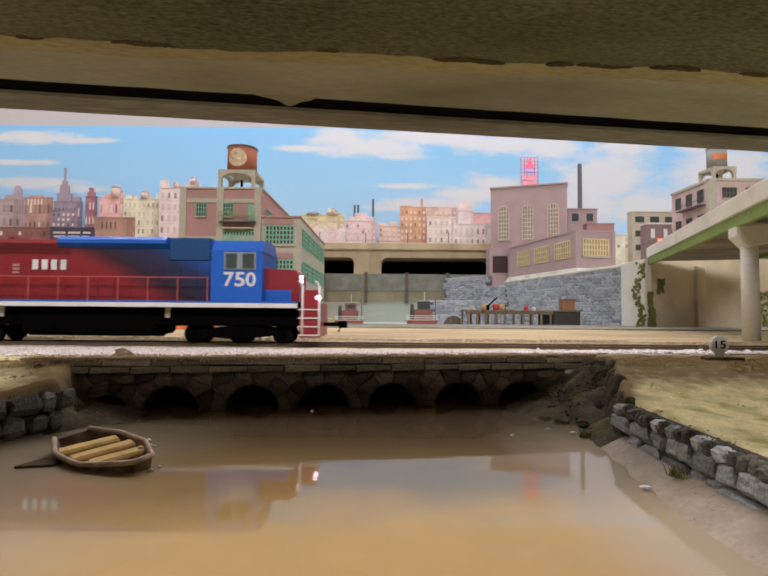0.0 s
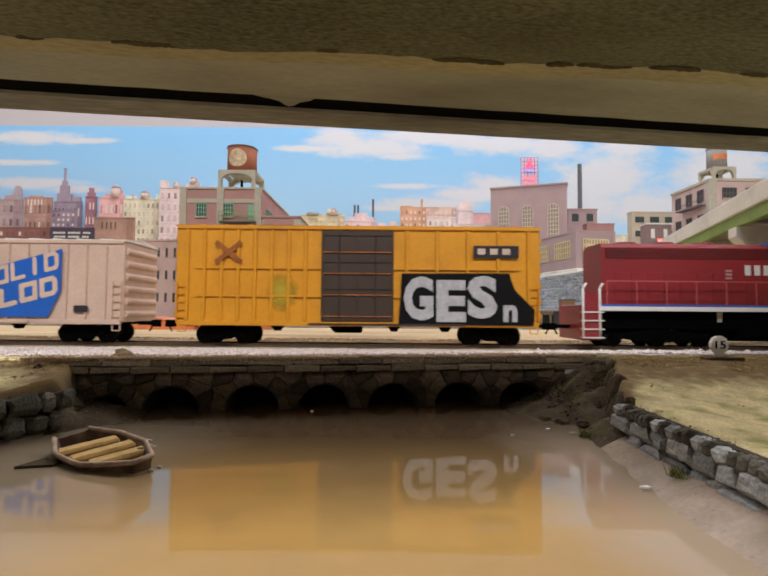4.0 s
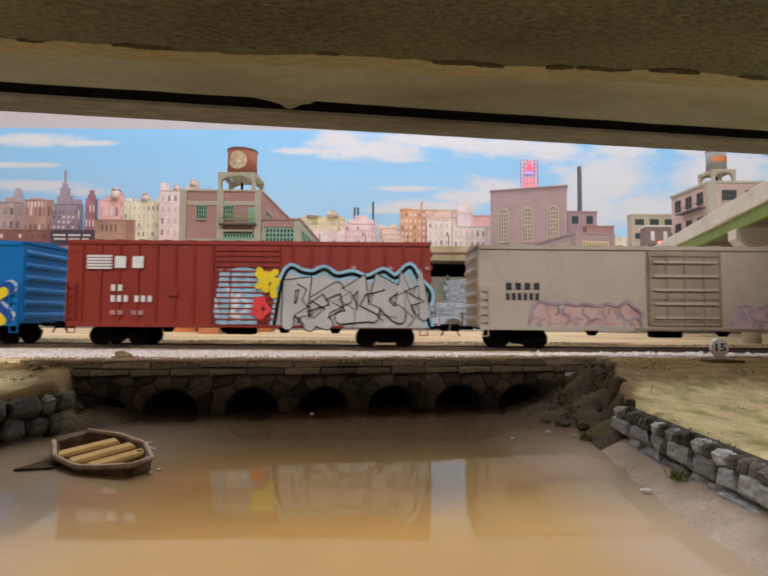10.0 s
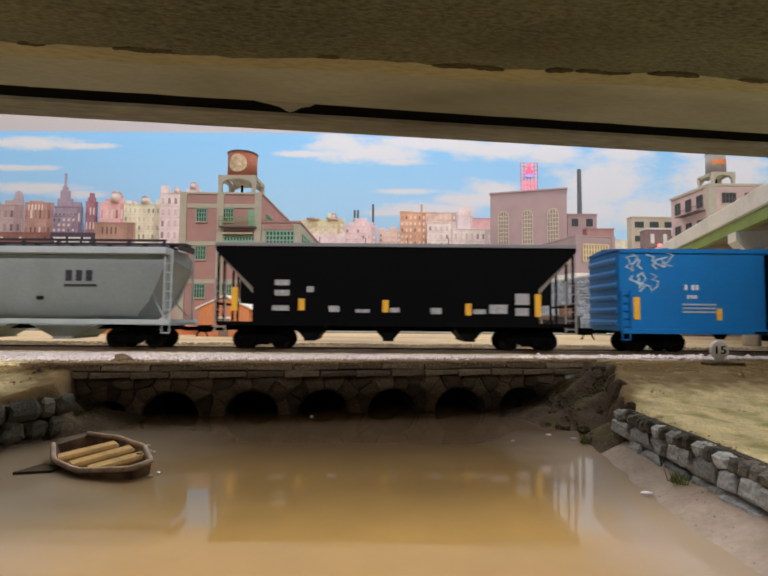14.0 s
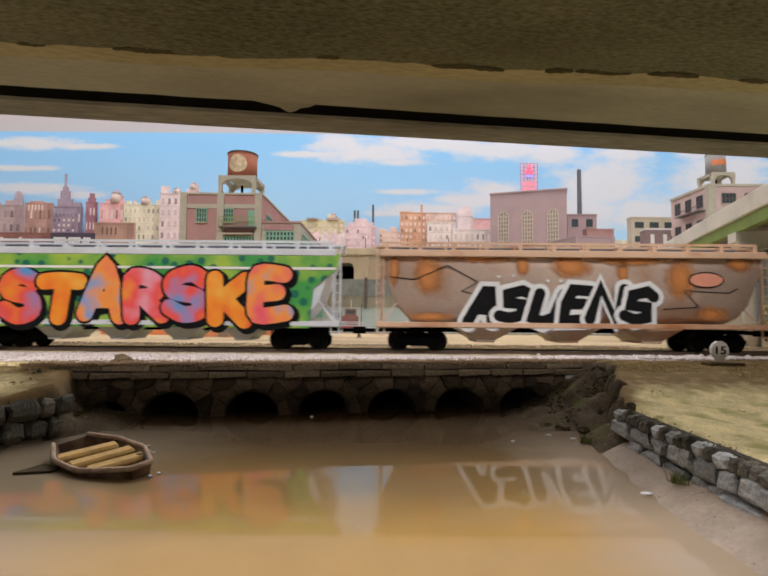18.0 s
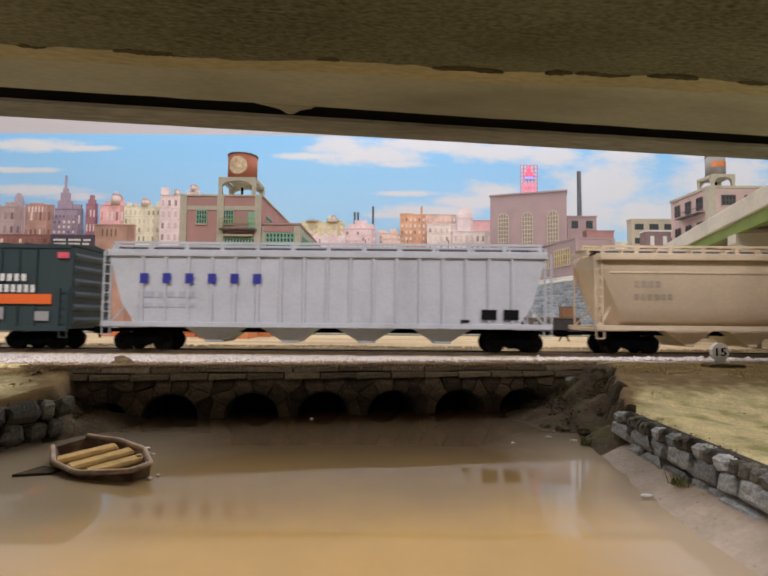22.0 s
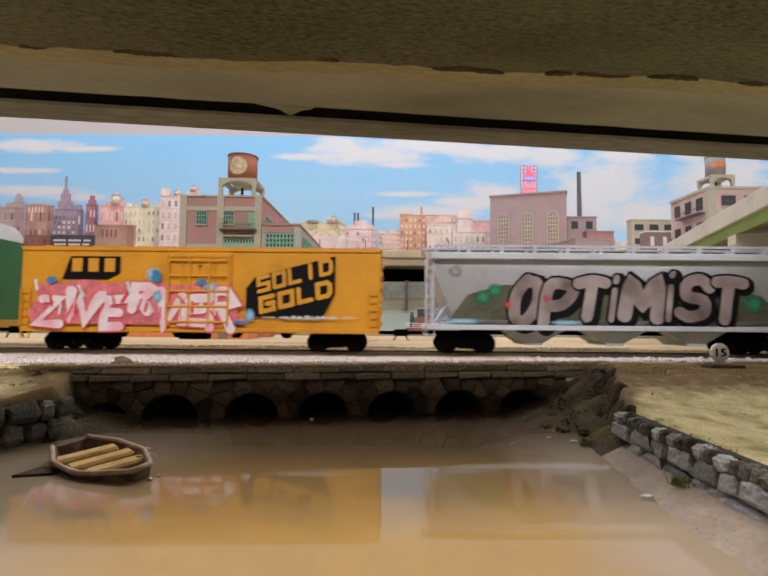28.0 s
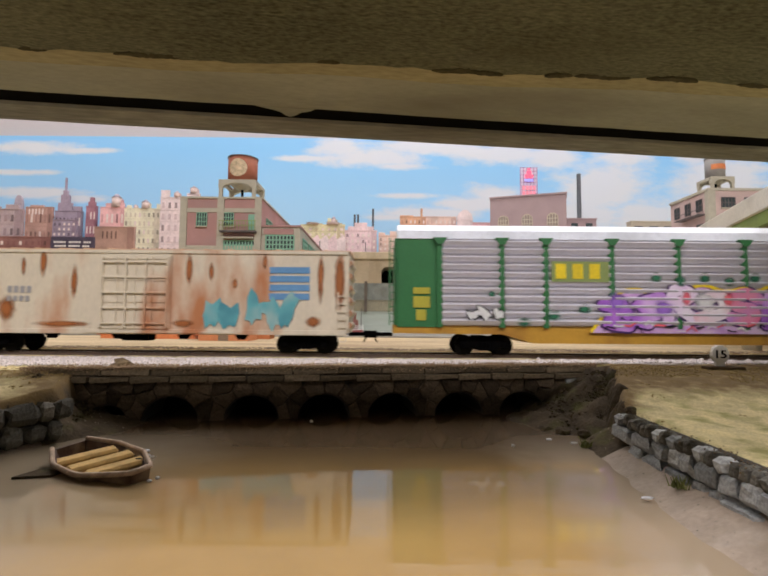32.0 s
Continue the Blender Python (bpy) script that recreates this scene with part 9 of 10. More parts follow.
stroke(c, "door_mark", [(-0.01107, 0.02786), (-0.00046, 0.02163), (0.01107, 0.02786)], 0.0006, I_WHITE, F0 - 0.0022)
bar(c, -0.00692, 0.00576, 0.02763, 0.02947, I_GREY, F0 - 0.0022)


# --- black open hopper
def open_hopper(name, label, length, center):
    car = vehicle(name, label, "freight car", length, center, 0.0112, sill=True)
    h, f = length / 2, -W / 2
    zt, zb = 0.05209, 0.01289
    bm = bmesh.new()
    e, k = h - 0.0006, 0.0188
    side = [(-e, zt), (-e, zt - 0.0030), (-e + k, zb + 0.018), (-e + k, zb), (e - k, zb), (e - k, zb + 0.018), (e, zt - 0.0030), (e, zt)]
    for y0, y1 in ((f, f + 0.0012), (-f - 0.0012, -f)):
        prism(bm, side, "y", y0, y1)
    part("side_sheet", bm, P_BLACKCAR, car)
    bm = bmesh.new()
    dusty = paint("dusty_slope_sheet", (0.26, 0.22, 0.17), rough=0.8)
    bm.free()
    for s in (-1, 1):
        bm = bmesh.new()
        prism(bm, [(s * e, zt - 0.001), (s * e, zt - 0.0035), (s * (e - k * 1.5), zb + 0.004), (s * (e - k * 1.5), zb + 0.007)], "y", f + 0.0012, -f - 0.0012)
        part("slope_sheet", bm, dusty, car, "dusty brown sloping end sheet")
    part("load", solid("l", None, (-e + 0.012, e - 0.012, f + 0.0013, -f - 0.0013, zb + 0.010, zt - 0.006)), M_BLACK, car)
    part("top_rim", solid("t", None, (-e, e, f - 0.0010, f + 0.0014, zt - 0.0010, zt + 0.0008), bev=0.0002), paint("worn_rim_grey", (0.22, 0.22, 0.23)), car, "worn grey top rim")
    part("top_rim", solid("t", None, (-e, e, -f - 0.0014, -f + 0.0010, zt - 0.0010, zt + 0.0008), bev=0.0002), P_BLACKCAR, car)
    part("side_sill", solid("t", None, (-h + 0.002, h - 0.002, f - 0.0007, f + 0.0012, zb - 0.0010, zb + 0.0010), bev=0.0002), P_BLACKCAR, car)
    for s in (-1, 1):
        bm = bmesh.new()
        x = s * (h - 0.002)
        for y in (f + 0.001, f + 0.010, -f - 0.010, -f - 0.001):
            box(bm, x - 0.0005, x + 0.0005, y - 0.0005, y + 0.0005, zb, zt - 0.002)
        box(bm, x - 0.0006, x + 0.0006, f + 0.0005, -f - 0.0005, zb + 0.009, zb + 0.0102)
        part("end_frame", bm, P_BLACKCAR, car)
        part("end_deck", solid("d", None, (min(x, x - s * 0.020), max(x, x - s * 0.020), f + 0.001, -f - 0.001, zb - 0.0008, zb + 0.0002)), P_BLACKCAR, car)
        ladder(car, x - 0.001 if s < 0 else x - 0.004, f + 0.0008, zb - 0.004, zb + 0.022, 0.005, 6, M_TANK_GREY)
    for px in (-0.04266, -0.00346, 0.03689):
        bm = bmesh.new()
        prism(bm, [(px - 0.009, zb), (px + 0.009, zb), (px + 0.0028, 0.0058), (px + 0.0028, 0.0046), (px - 0.0028, 0.0046), (px - 0.0028, 0.0058)], "y", -0.0145, 0.0145)
        part("outlet_bay", bm, P_BLACKCAR, car)
    return car


c = open_hopper("black_hopper", "black open-top hopper car with yellow stripes and white stencils", 0.17952, -1.24627)
for x0, x1, y0, y1 in ((-0.08071, -0.07771, 0.01912, 0.03064), (-0.04773, -0.04473, 0.01958, 0.02534), (-0.00646, -0.00346, 0.01888, 0.02488),
                       (0.03436, 0.03736, 0.01773, 0.0235), (0.06848, 0.07148, 0.01727, 0.02834)):
    bar(c, x0, x1, y0, y1, I_STRIPE, name="reflector", label="yellow reflector stripe")
for x0, x1, y0, y1 in ((-0.05949, -0.05234, 0.0318, 0.03456), (-0.05949, -0.05234, 0.02672, 0.02949), (-0.06064, -0.05234, 0.01935, 0.02188),
                       (-0.04381, -0.04035, 0.02857, 0.03134), (-0.03274, -0.02767, 0.01888, 0.02188), (-0.0196, -0.01268, 0.01865, 0.02027),
                       (-0.00277, 0.00184, 0.01888, 0.02119), (0.01729, 0.0226, 0.01819, 0.02119), (0.03828, 0.04427, 0.01842, 0.02073),
                       (0.04612, 0.05488, 0.01865, 0.02304), (0.0588, 0.06572, 0.02304, 0.02857), (0.0588, 0.06526, 0.01773, 0.02142)):
    bar(c, x0, x1, y0, y1, I_GREY if x0 > 0.05 else I_STENCIL)

# --- blue-grey covered hopper
c = covered_hopper("grey_covered_hopper", "blue-grey covered hopper with dark lettering", 0.20482, -1.45831, P_GREY, bay_mat=P_GREY, walk_mat=I_DARK, rail_mat=paint("light_blue_grey", (0.42, 0.47, 0.48)))
words(c, 0.04935, 0.06433, 0.03273, 0.03849, (3,), I_DARK)
bar(c, 0.04888, 0.0648, 0.03042, 0.03158, I_DARK)
bar(c, 0.03551, 0.03897, 0.02374, 0.02558, I_BLACK)
words(c, -0.0724, -0.05972, 0.0355, 0.03873, (4,), I_GREY)
words(c, -0.07171, -0.05165, 0.02927, 0.0325, (6,), I_GREY)

# --- rusty covered hopper
P_RUSTSIDE = paint("dusty_mauve_tan", (0.60, 0.46, 0.37), dirt=(0.40, 0.17, 0.06), dirt_amount=0.7, dirt_scale=24)
c = covered_hopper("rusty_covered_hopper", "rust-streaked tan covered hopper with black and white graffiti", 0.19566, -1.67301, P_RUSTSIDE, rail_mat=P_RUSTCAR, walk_mat=P_RUSTCAR)
M_RUSTWASH = paint("rust_wash", (0.52, 0.20, 0.05), vary=0.5, scale=90, rough=0.8)
blotches(c, [(-0.07148, 0.0378, 0.0088, 0.0115), (-0.00069, 0.04241, 0.0125, 0.0065), (0.0535, 0.03665, 0.0085, 0.0125), (-0.07102, 0.01705, 0.012, 0.003), (0.06733, 0.01936, 0.010, 0.004), (-0.0450, 0.0470, 0.0200, 0.0040), (0.0300, 0.0465, 0.0220, 0.0042), (-0.0250, 0.0430, 0.0045, 0.0070), (0.0250, 0.0400, 0.0035, 0.0090), (-0.0880, 0.0400, 0.0030, 0.0080), (0.0820, 0.0440, 0.0080, 0.0050)], M_RUSTWASH, 41)
patch(c, "oval_ring", [(0.06572 + 0.0090 * math.cos(t * 0.2618), 0.03619 + 0.0041 * math.sin(t * 0.2618)) for t in range(24)], I_BLACK, F0 - 0.0003)
patch(c, "oval_fill", [(0.06572 + 0.0081 * math.cos(t * 0.2618), 0.03619 + 0.0034 * math.sin(t * 0.2618)) for t in range(24)], paint("salmon_spray", (0.72, 0.30, 0.20)), F0 - 0.0004)
throwup(c, "ASUENS", -0.0540, 0.0370, 0.0128, 0.0335, I_BLACK, [(paint("dusty_lilac_shadow", (0.30, 0.26, 0.30)), 0.0030, 0.0012, -0.0012), (I_WHITE, 0.0046, 0, 0)], 44, fat=0.36, slant=0.22, jitter=0.08, round_it=False)
blotches(c, [(-0.03643, 0.03711, 0.0016, 0.0009), (-0.02952, 0.03757, 0.0012, 0.0009), (-0.01222, 0.03527, 0.0014, 0.0012), (-0.006, 0.03527, 0.0014, 0.0012)], I_WHITE, 45, F0 - 0.0005)
stroke(c, "spray_line", [(-0.09062, 0.03665), (-0.07794, 0.03527), (-0.0618, 0.04241), (-0.04681, 0.03434), (-0.05488, 0.02973), (-0.0445, 0.02743)], 0.0005, I_BLACK, F0 - 0.0004)
stroke(c, "spray_line", [(0.04427, 0.02166), (0.06157, 0.02281), (0.05465, 0.03089), (0.07656, 0.02973), (0.08117, 0.03204)], 0.0005, I_BLACK, F0 - 0.0004)

# --- muralled hopper
c = covered_hopper("graffiti_covered_hopper", "pale covered hopper under a green and orange mural", 0.1947, -1.8841, P_WHITECAR, bays=4, rounded=False)
patch(c, "mural_ground", [(-0.09446, 0.04759), (0.09639, 0.04759), (0.09494, 0.03988), (0.08337, 0.03072), (0.08145, 0.01096),
                          (-0.08, 0.01096), (-0.08145, 0.03072), (-0.09349, 0.03988)],
      spotted("green_mural", (0.05, 0.30, 0.06), (0.004, 0.13, 0.08), (0.34, 0.50, 0.06)), F0 - 0.0009)
S_WARM = [spray("orange_red", ((0.10, 0.30, 0.60), (0.80, 0.08, 0.06), (0.85, 0.26, 0.02))), spray("orange_gold", ((0.80, 0.06, 0.03), (0.86, 0.26, 0.02), (0.85, 0.42, 0.06))),
          spray("pink_blue", ((0.82, 0.10, 0.14), (0.85, 0.30, 0.05), (0.20, 0.34, 0.60))), spray("pink_orange", ((0.85, 0.30, 0.03), (0.82, 0.08, 0.08), (0.75, 0.34, 0.42)))]
throwup(c, "STARSKE", -0.0713, 0.0720, 0.0128, 0.0405, S_WARM, [(I_BLACK, 0.0030, 0.0014, -0.0014), (I_BLACK, 0.0022, 0, 0)], 51, fat=0.40, jitter=0.07, y=F0 - 0.0013)
part("white_stripe", solid("w", None, (-0.09253, 0.09446, F0 - 0.0014, F0 - 0.0009, 0.03964, 0.04084)), M_WHITE, c)

# --- tan covered hopper
c = covered_hopper("tan_covered_hopper", "tan covered hopper with dark lettering", 0.19639, -2.09157, P_TANHOP, bays=4, end_slope=0.011, slope_from=0.75, bay=(0.05, 0.0045))
part("side_seam", solid("s", None, (-0.09036, 0.09036, F0 - 0.0006, F0 + 0.0006, 0.04012, 0.04108), bev=0.0001), P_TANHOP, c)
words(c, -0.07759, -0.06386, 0.03313, 0.03627, (4,), paint("worn_stencil", (0.36, 0.29, 0.22)))
words(c, -0.07807, -0.05807, 0.02663, 0.03, (6,), paint("worn_stencil_dark", (0.34, 0.27, 0.20)))
words(c, 0.05181, 0.07133, 0.03024, 0.03627, (3,), I_DARK)
bar(c, 0.05181, 0.07133, 0.02759, 0.02904, I_DARK)
bar(c, 0.03855, 0.04482, 0.02036, 0.02373, I_BLACK)

# --- ribbed covered hopper
c = covered_hopper("ribbed_covered_hopper", "light grey ribbed covered hopper with dark blue lettering", 0.22313, -2.32072, P_PALE, ribs=17, rounded=False, bays=4, end_slope=0.013, inset=0.0175)
words(c, -0.09181, -0.02988, 0.03289, 0.03819, (1, 1, 1, 1, 1, 1), paint("navy_lettering", (0.03, 0.03, 0.28)), F0 - 0.0014)
for k in range(3):
    bar(c, (-0.09301 + 0.000241 * (42 * k)), (-0.0853 + 0.000241 * (42 * k)), 0.02639, 0.02928, paint("pale_stencil_grey", (0.42, 0.43, 0.50)))
    bar(c, (-0.09301 + 0.000241 * (42 * k)), (-0.0853 + 0.000241 * (42 * k)), 0.02157, 0.02349, paint("pale_stencil_grey", (0.45, 0.46, 0.52)))
for x0, x1, z0, z1 in ((0.07566, 0.08313, 0.01651, 0.02157), (0.08651, 0.09398, 0.01651, 0.02157), (0.06554, 0.06988, 0.01506, 0.01651)):
    bar(c, x0, x1, z0, z1, I_BLACK, F0 - 0.0013, "stencil_plate", "black stencil plate")

# --- green boxcar
# door ribs paler than the door: light on the louvres put into paint
c = boxcar("green_boxcar", "dark green boxcar with orange stripes and a white round emblem", 0.18, -2.53687, P_DKGREEN, P_DKGREEN, zt=0.0515, door=(-0.01663, 0.01494), door_style="corrugated",
           door_mat=paint("dark_slate_door", (0.050, 0.070, 0.080)), rib_mat=paint("lit_slate_ribs", (0.24, 0.28, 0.32)), posts=[-0.08048 + 0.00795 * i for i in range(8)] + [0.02072 + 0.00867 * i for i in range(7)], post_w=0.0007)
gx, gz = -0.06554, 0.04096
stroke(c, "emblem", [(gx + 0.0085 * math.cos(t * 0.2), gz + 0.0085 * math.sin(t * 0.2)) for t in range(4, 30)] + [(gx + 0.0095, gz - 0.003), (gx + 0.0095, gz - 0.0005), (gx + 0.0015, gz - 0.0005)], 0.0040, I_WHITE, F0 - 0.0013, "white ring emblem with a spur")
for x0, x1, z0, z1 in ((-0.08169, -0.05277, 0.02458, 0.0294), (0.05157, 0.0812, 0.02265, 0.02747)):
    bar(c, x0, x1, z0, z1, I_ORANGE, F0 - 0.0012, "stripe", "orange stripe")
words(c, 0.05205, 0.06964, 0.03349, 0.03735, (5,), I_WHITE, F0 - 0.0012)
words(c, 0.05157, 0.07398, 0.02795, 0.03205, (7,), I_WHITE, F0 - 0.0012)
words(c, -0.08169, -0.05518, 0.02072, 0.02337, (3, 3, 2), I_WHITE, F0 - 0.0012)
words(c, -0.08169, -0.05639, 0.0159, 0.01831, (2, 2, 1), I_GREY, F0 - 0.0012)
for x0, x1, z0, z1 in ((0.05229, 0.05807, 0.01494, 0.02096), (0.07349, 0.08024, 0.01446, 0.01904), (-0.0388, -0.0347, 0.02217, 0.02554), (-0.0388, -0.03398, 0.01253, 0.01494)):
    bar(c, x0, x1, z0, z1, I_GREY, F0 - 0.0012)
bar(c, 0.08337, 0.08892, 0.0453, 0.04819, I_PINK, F0 - 0.0012)

# --- light covered hopper
P_LIGHT = paint("pale_warm_grey_paint", (0.56, 0.57, 0.54))
c = covered_hopper("light_covered_hopper", "light grey covered hopper with a dark looping emblem", 0.20771, -2.74651, P_LIGHT, walk_mat=P_PALE, rail_mat=P_WHITECAR, end_slope=0.018, slope_from=0.48, bay=(0.16, 0.0034))
stroke(c, "emblem", [(0.06867, 0.04157), (0.05663, 0.04157), (0.05518, 0.03964), (0.05518, 0.03386), (0.05711, 0.03193), (0.06723, 0.03193), (0.06892, 0.03386),
                     (0.07036, 0.0406), (0.07253, 0.04157), (0.0812, 0.03193), (0.08289, 0.03289), (0.08386, 0.04205)], 0.0021, I_BLACK, F0 - 0.0004, "dark looping line emblem")
patch(c, "doodle_ground", [(0.00482 + 0.0, 0.03193), (0.00843, 0.03482), (0.02289, 0.03289), (0.03205, 0.02831), (0.03373, 0.01988), (0.02289, 0.01627), (0.00843, 0.01867), (0.00361, 0.02349)], paint("pale_lilac_spray", (0.60, 0.56, 0.58)))
stroke(c, "doodle", [(0.00313, 0.03193), (0.00747, 0.03554), (0.01084, 0.03386), (0.01807, 0.03434), (0.02771, 0.03), (0.03253, 0.03145), (0.02964, 0.0247), (0.02651, 0.02108), (0.01807, 0.01867), (0.00602, 0.02036), (0.0041, 0.0259), (0.01084, 0.02759)], 0.0007, I_BLACK, F0 - 0.0004, "dark sprayed doodle line")
stroke(c, "doodle", [(-0.02048, 0.0247), (-0.01446, 0.03193), (-0.01084, 0.02349), (-0.00482, 0.03193), (-0.00723, 0.0247), (0.0012, 0.02229)], 0.0008, I_GREY, F0 - 0.0004)
blotches(c, [(0.08072, 0.02277, 0.0018, 0.0013)], I_BLACK, 61)
words(c, -0.0747, -0.06024, 0.0247, 0.02759, (5,), I_GREY)

# --- grey hopper with chrome graffiti
c = covered_hopper("muralled_covered_hopper", "grey covered hopper with large brown and chrome graffiti", 0.19277, -2.95325, P_WHITECAR, walk_mat=P_PALE)
patch(c, "spray_ground", [(-0.08434, 0.01675), (-0.0747, 0.02928), (-0.05783, 0.0341), (0.04819, 0.0353), (0.06988, 0.02928), (0.08193, 0.01675)], paint("dark_olive_spray", (0.10, 0.10, 0.06), vary=0.5, scale=150), F0 - 0.00025)
throwup(c, "OPTIMIST", -0.0560, 0.0580, 0.0150, 0.0390, spray("chrome_brown", ((0.13, 0.09, 0.08), (0.32, 0.25, 0.235), (0.44, 0.37, 0.35))), [(I_BLACK, 0.0040, 0.0016, -0.0012), (I_BLACK, 0.0020, 0, 0)], 71, fat=0.36, slant=0.12, jitter=0.08)
blotches(c, [(-0.01566, 0.03795, 0.0016, 0.0016), (-0.03663, 0.02735, 0.002, 0.002), (-0.05542, 0.02446, 0.002, 0.002), (0.04699, 0.03699, 0.0014, 0.0014)], I_RED, 72, F0 - 0.0008)
blotches(c, [(-0.07711, 0.01627, 0.012, 0.0016), (-0.02651, 0.01578, 0.010, 0.0012)], I_CYAN, 73, F0 - 0.0008)
blotches(c, [(-0.06747, 0.02807, 0.004, 0.004), (-0.06145, 0.03169, 0.004, 0.0035), (0.06506, 0.02566, 0.006, 0.005)], I_GREEN, 74, F0 - 0.0006)
blotches(c, [(-0.08096, 0.0406, 0.0038, 0.0036)], I_GREY, 75)

# --- yellow refrigerator car
c = boxcar("yellow_refrigerator_car", "orange-yellow refrigerator car with white-on-red graffiti", 0.17735, -3.15976, P_YELLOW, P_YELLOW, zt=0.0508, door=(-0.01663, 0.01566))
for k in range(5):
    part("door_rib", solid("r", None, (-0.01566, 0.0147, F0 - 0.0026, F0 - 0.0012, 0.0142 + 0.0075 * k, 0.0152 + 0.0075 * k), bev=0.0002), P_YELLOW, c)
for x in (-0.01566, -0.0053, 0.00434, 0.01373):
    part("door_post", solid("r", None, (x, x + 0.0010, F0 - 0.0028, F0 - 0.0012, 0.0125, 0.0470), bev=0.0002), P_YELLOW, c)
patch(c, "graffiti_ground", [(-0.0815, 0.0135), (-0.0835, 0.0195), (-0.0790, 0.0260), (-0.0800, 0.0312), (-0.0735, 0.0345), (-0.0690, 0.0330), (-0.0560, 0.0352), (-0.0440, 0.0330), (-0.0250, 0.0352), (-0.0120, 0.0325), (0.0040, 0.0340), (0.0165, 0.0315), (0.0200, 0.0250), (0.0185, 0.0190), (0.0225, 0.0150), (0.0190, 0.0132)], paint("pale_pink_ground", (0.78, 0.20, 0.22), vary=0.5, scale=160), F0 - 0.0015)
throwup(c, "ZWERVER", -0.0812, 0.0175, 0.0140, 0.0338, spray("white_pink_fade", ((0.84, 0.42, 0.46), (0.84, 0.74, 0.74), (0.80, 0.52, 0.55)), 87), [(paint("hot_red_spray", (0.70, 0.05, 0.08)), 0.0011, 0.0003, -0.0002)], 87, fat=0.33, slant=0.12, jitter=0.20, round_it=False, y=F0 - 0.0019, step=0.00003)
for k in range(26):
    q = random.Random(600 + k)
    x, z = -0.079 + 0.0038 * k, q.uniform(0.016, 0.031)
    bm = bmesh.new()
    painted_line(bm, [(x, z), (x + q.uniform(-0.003, 0.003), z + q.uniform(0.003, 0.006))], q.uniform(0.0007, 0.0016), F0 - 0.00225 - 0.000005 * k)
    part("spray_stroke", bm, (I_WHITE, I_PINK, I_RED)[k % 3], c)
blotches(c, [(-0.0720, 0.0345, 0.0022, 0.0016), (-0.0210, 0.0370, 0.0020, 0.0030), (0.0010, 0.0340, 0.0022, 0.0013), (0.0205, 0.0145, 0.0030, 0.0008)], paint("deep_blue_spray", (0.04, 0.22, 0.46)), 88, F0 - 0.0023)
patch(c, "letter_shadow", [(-0.06819, 0.0353), (-0.06434, 0.04663), (-0.03976, 0.04663), (-0.03976, 0.03843), (-0.04578, 0.0353)], I_BLACK, F0 - 0.0004)
words(c, -0.06337, -0.03928, 0.03843, 0.04566, (3,), I_YELLOWCAR, F0 - 0.0007)
slogan(c, 0.02289, 0.0175, 0.0435, 0.0300, I_BLACK, I_YELLOWCAR, "GOLD")
q = random.Random(41)
patch(c, "white_scrawl", [(0.0235 + 0.0009 * k, 0.0158) for k in range(66)] + [(0.0820 - 0.0009 * k, 0.0163 + 0.0026 * q.random()) for k in range(66)], misty(I_WHITE), F0 - 0.0018)
blotches(c, [(-0.02289, 0.03771, 0.004, 0.004), (0.00602, 0.03169, 0.004, 0.003), (0.0253, 0.01843, 0.003, 0.004), (-0.02048, 0.02687, 0.003, 0.004)], I_CYAN, 84, F0 - 0.0022)
blotches(c, [(0.00024, 0.04205, 0.0014, 0.0006)], I_BLACK, 85, F0 - 0.0022)


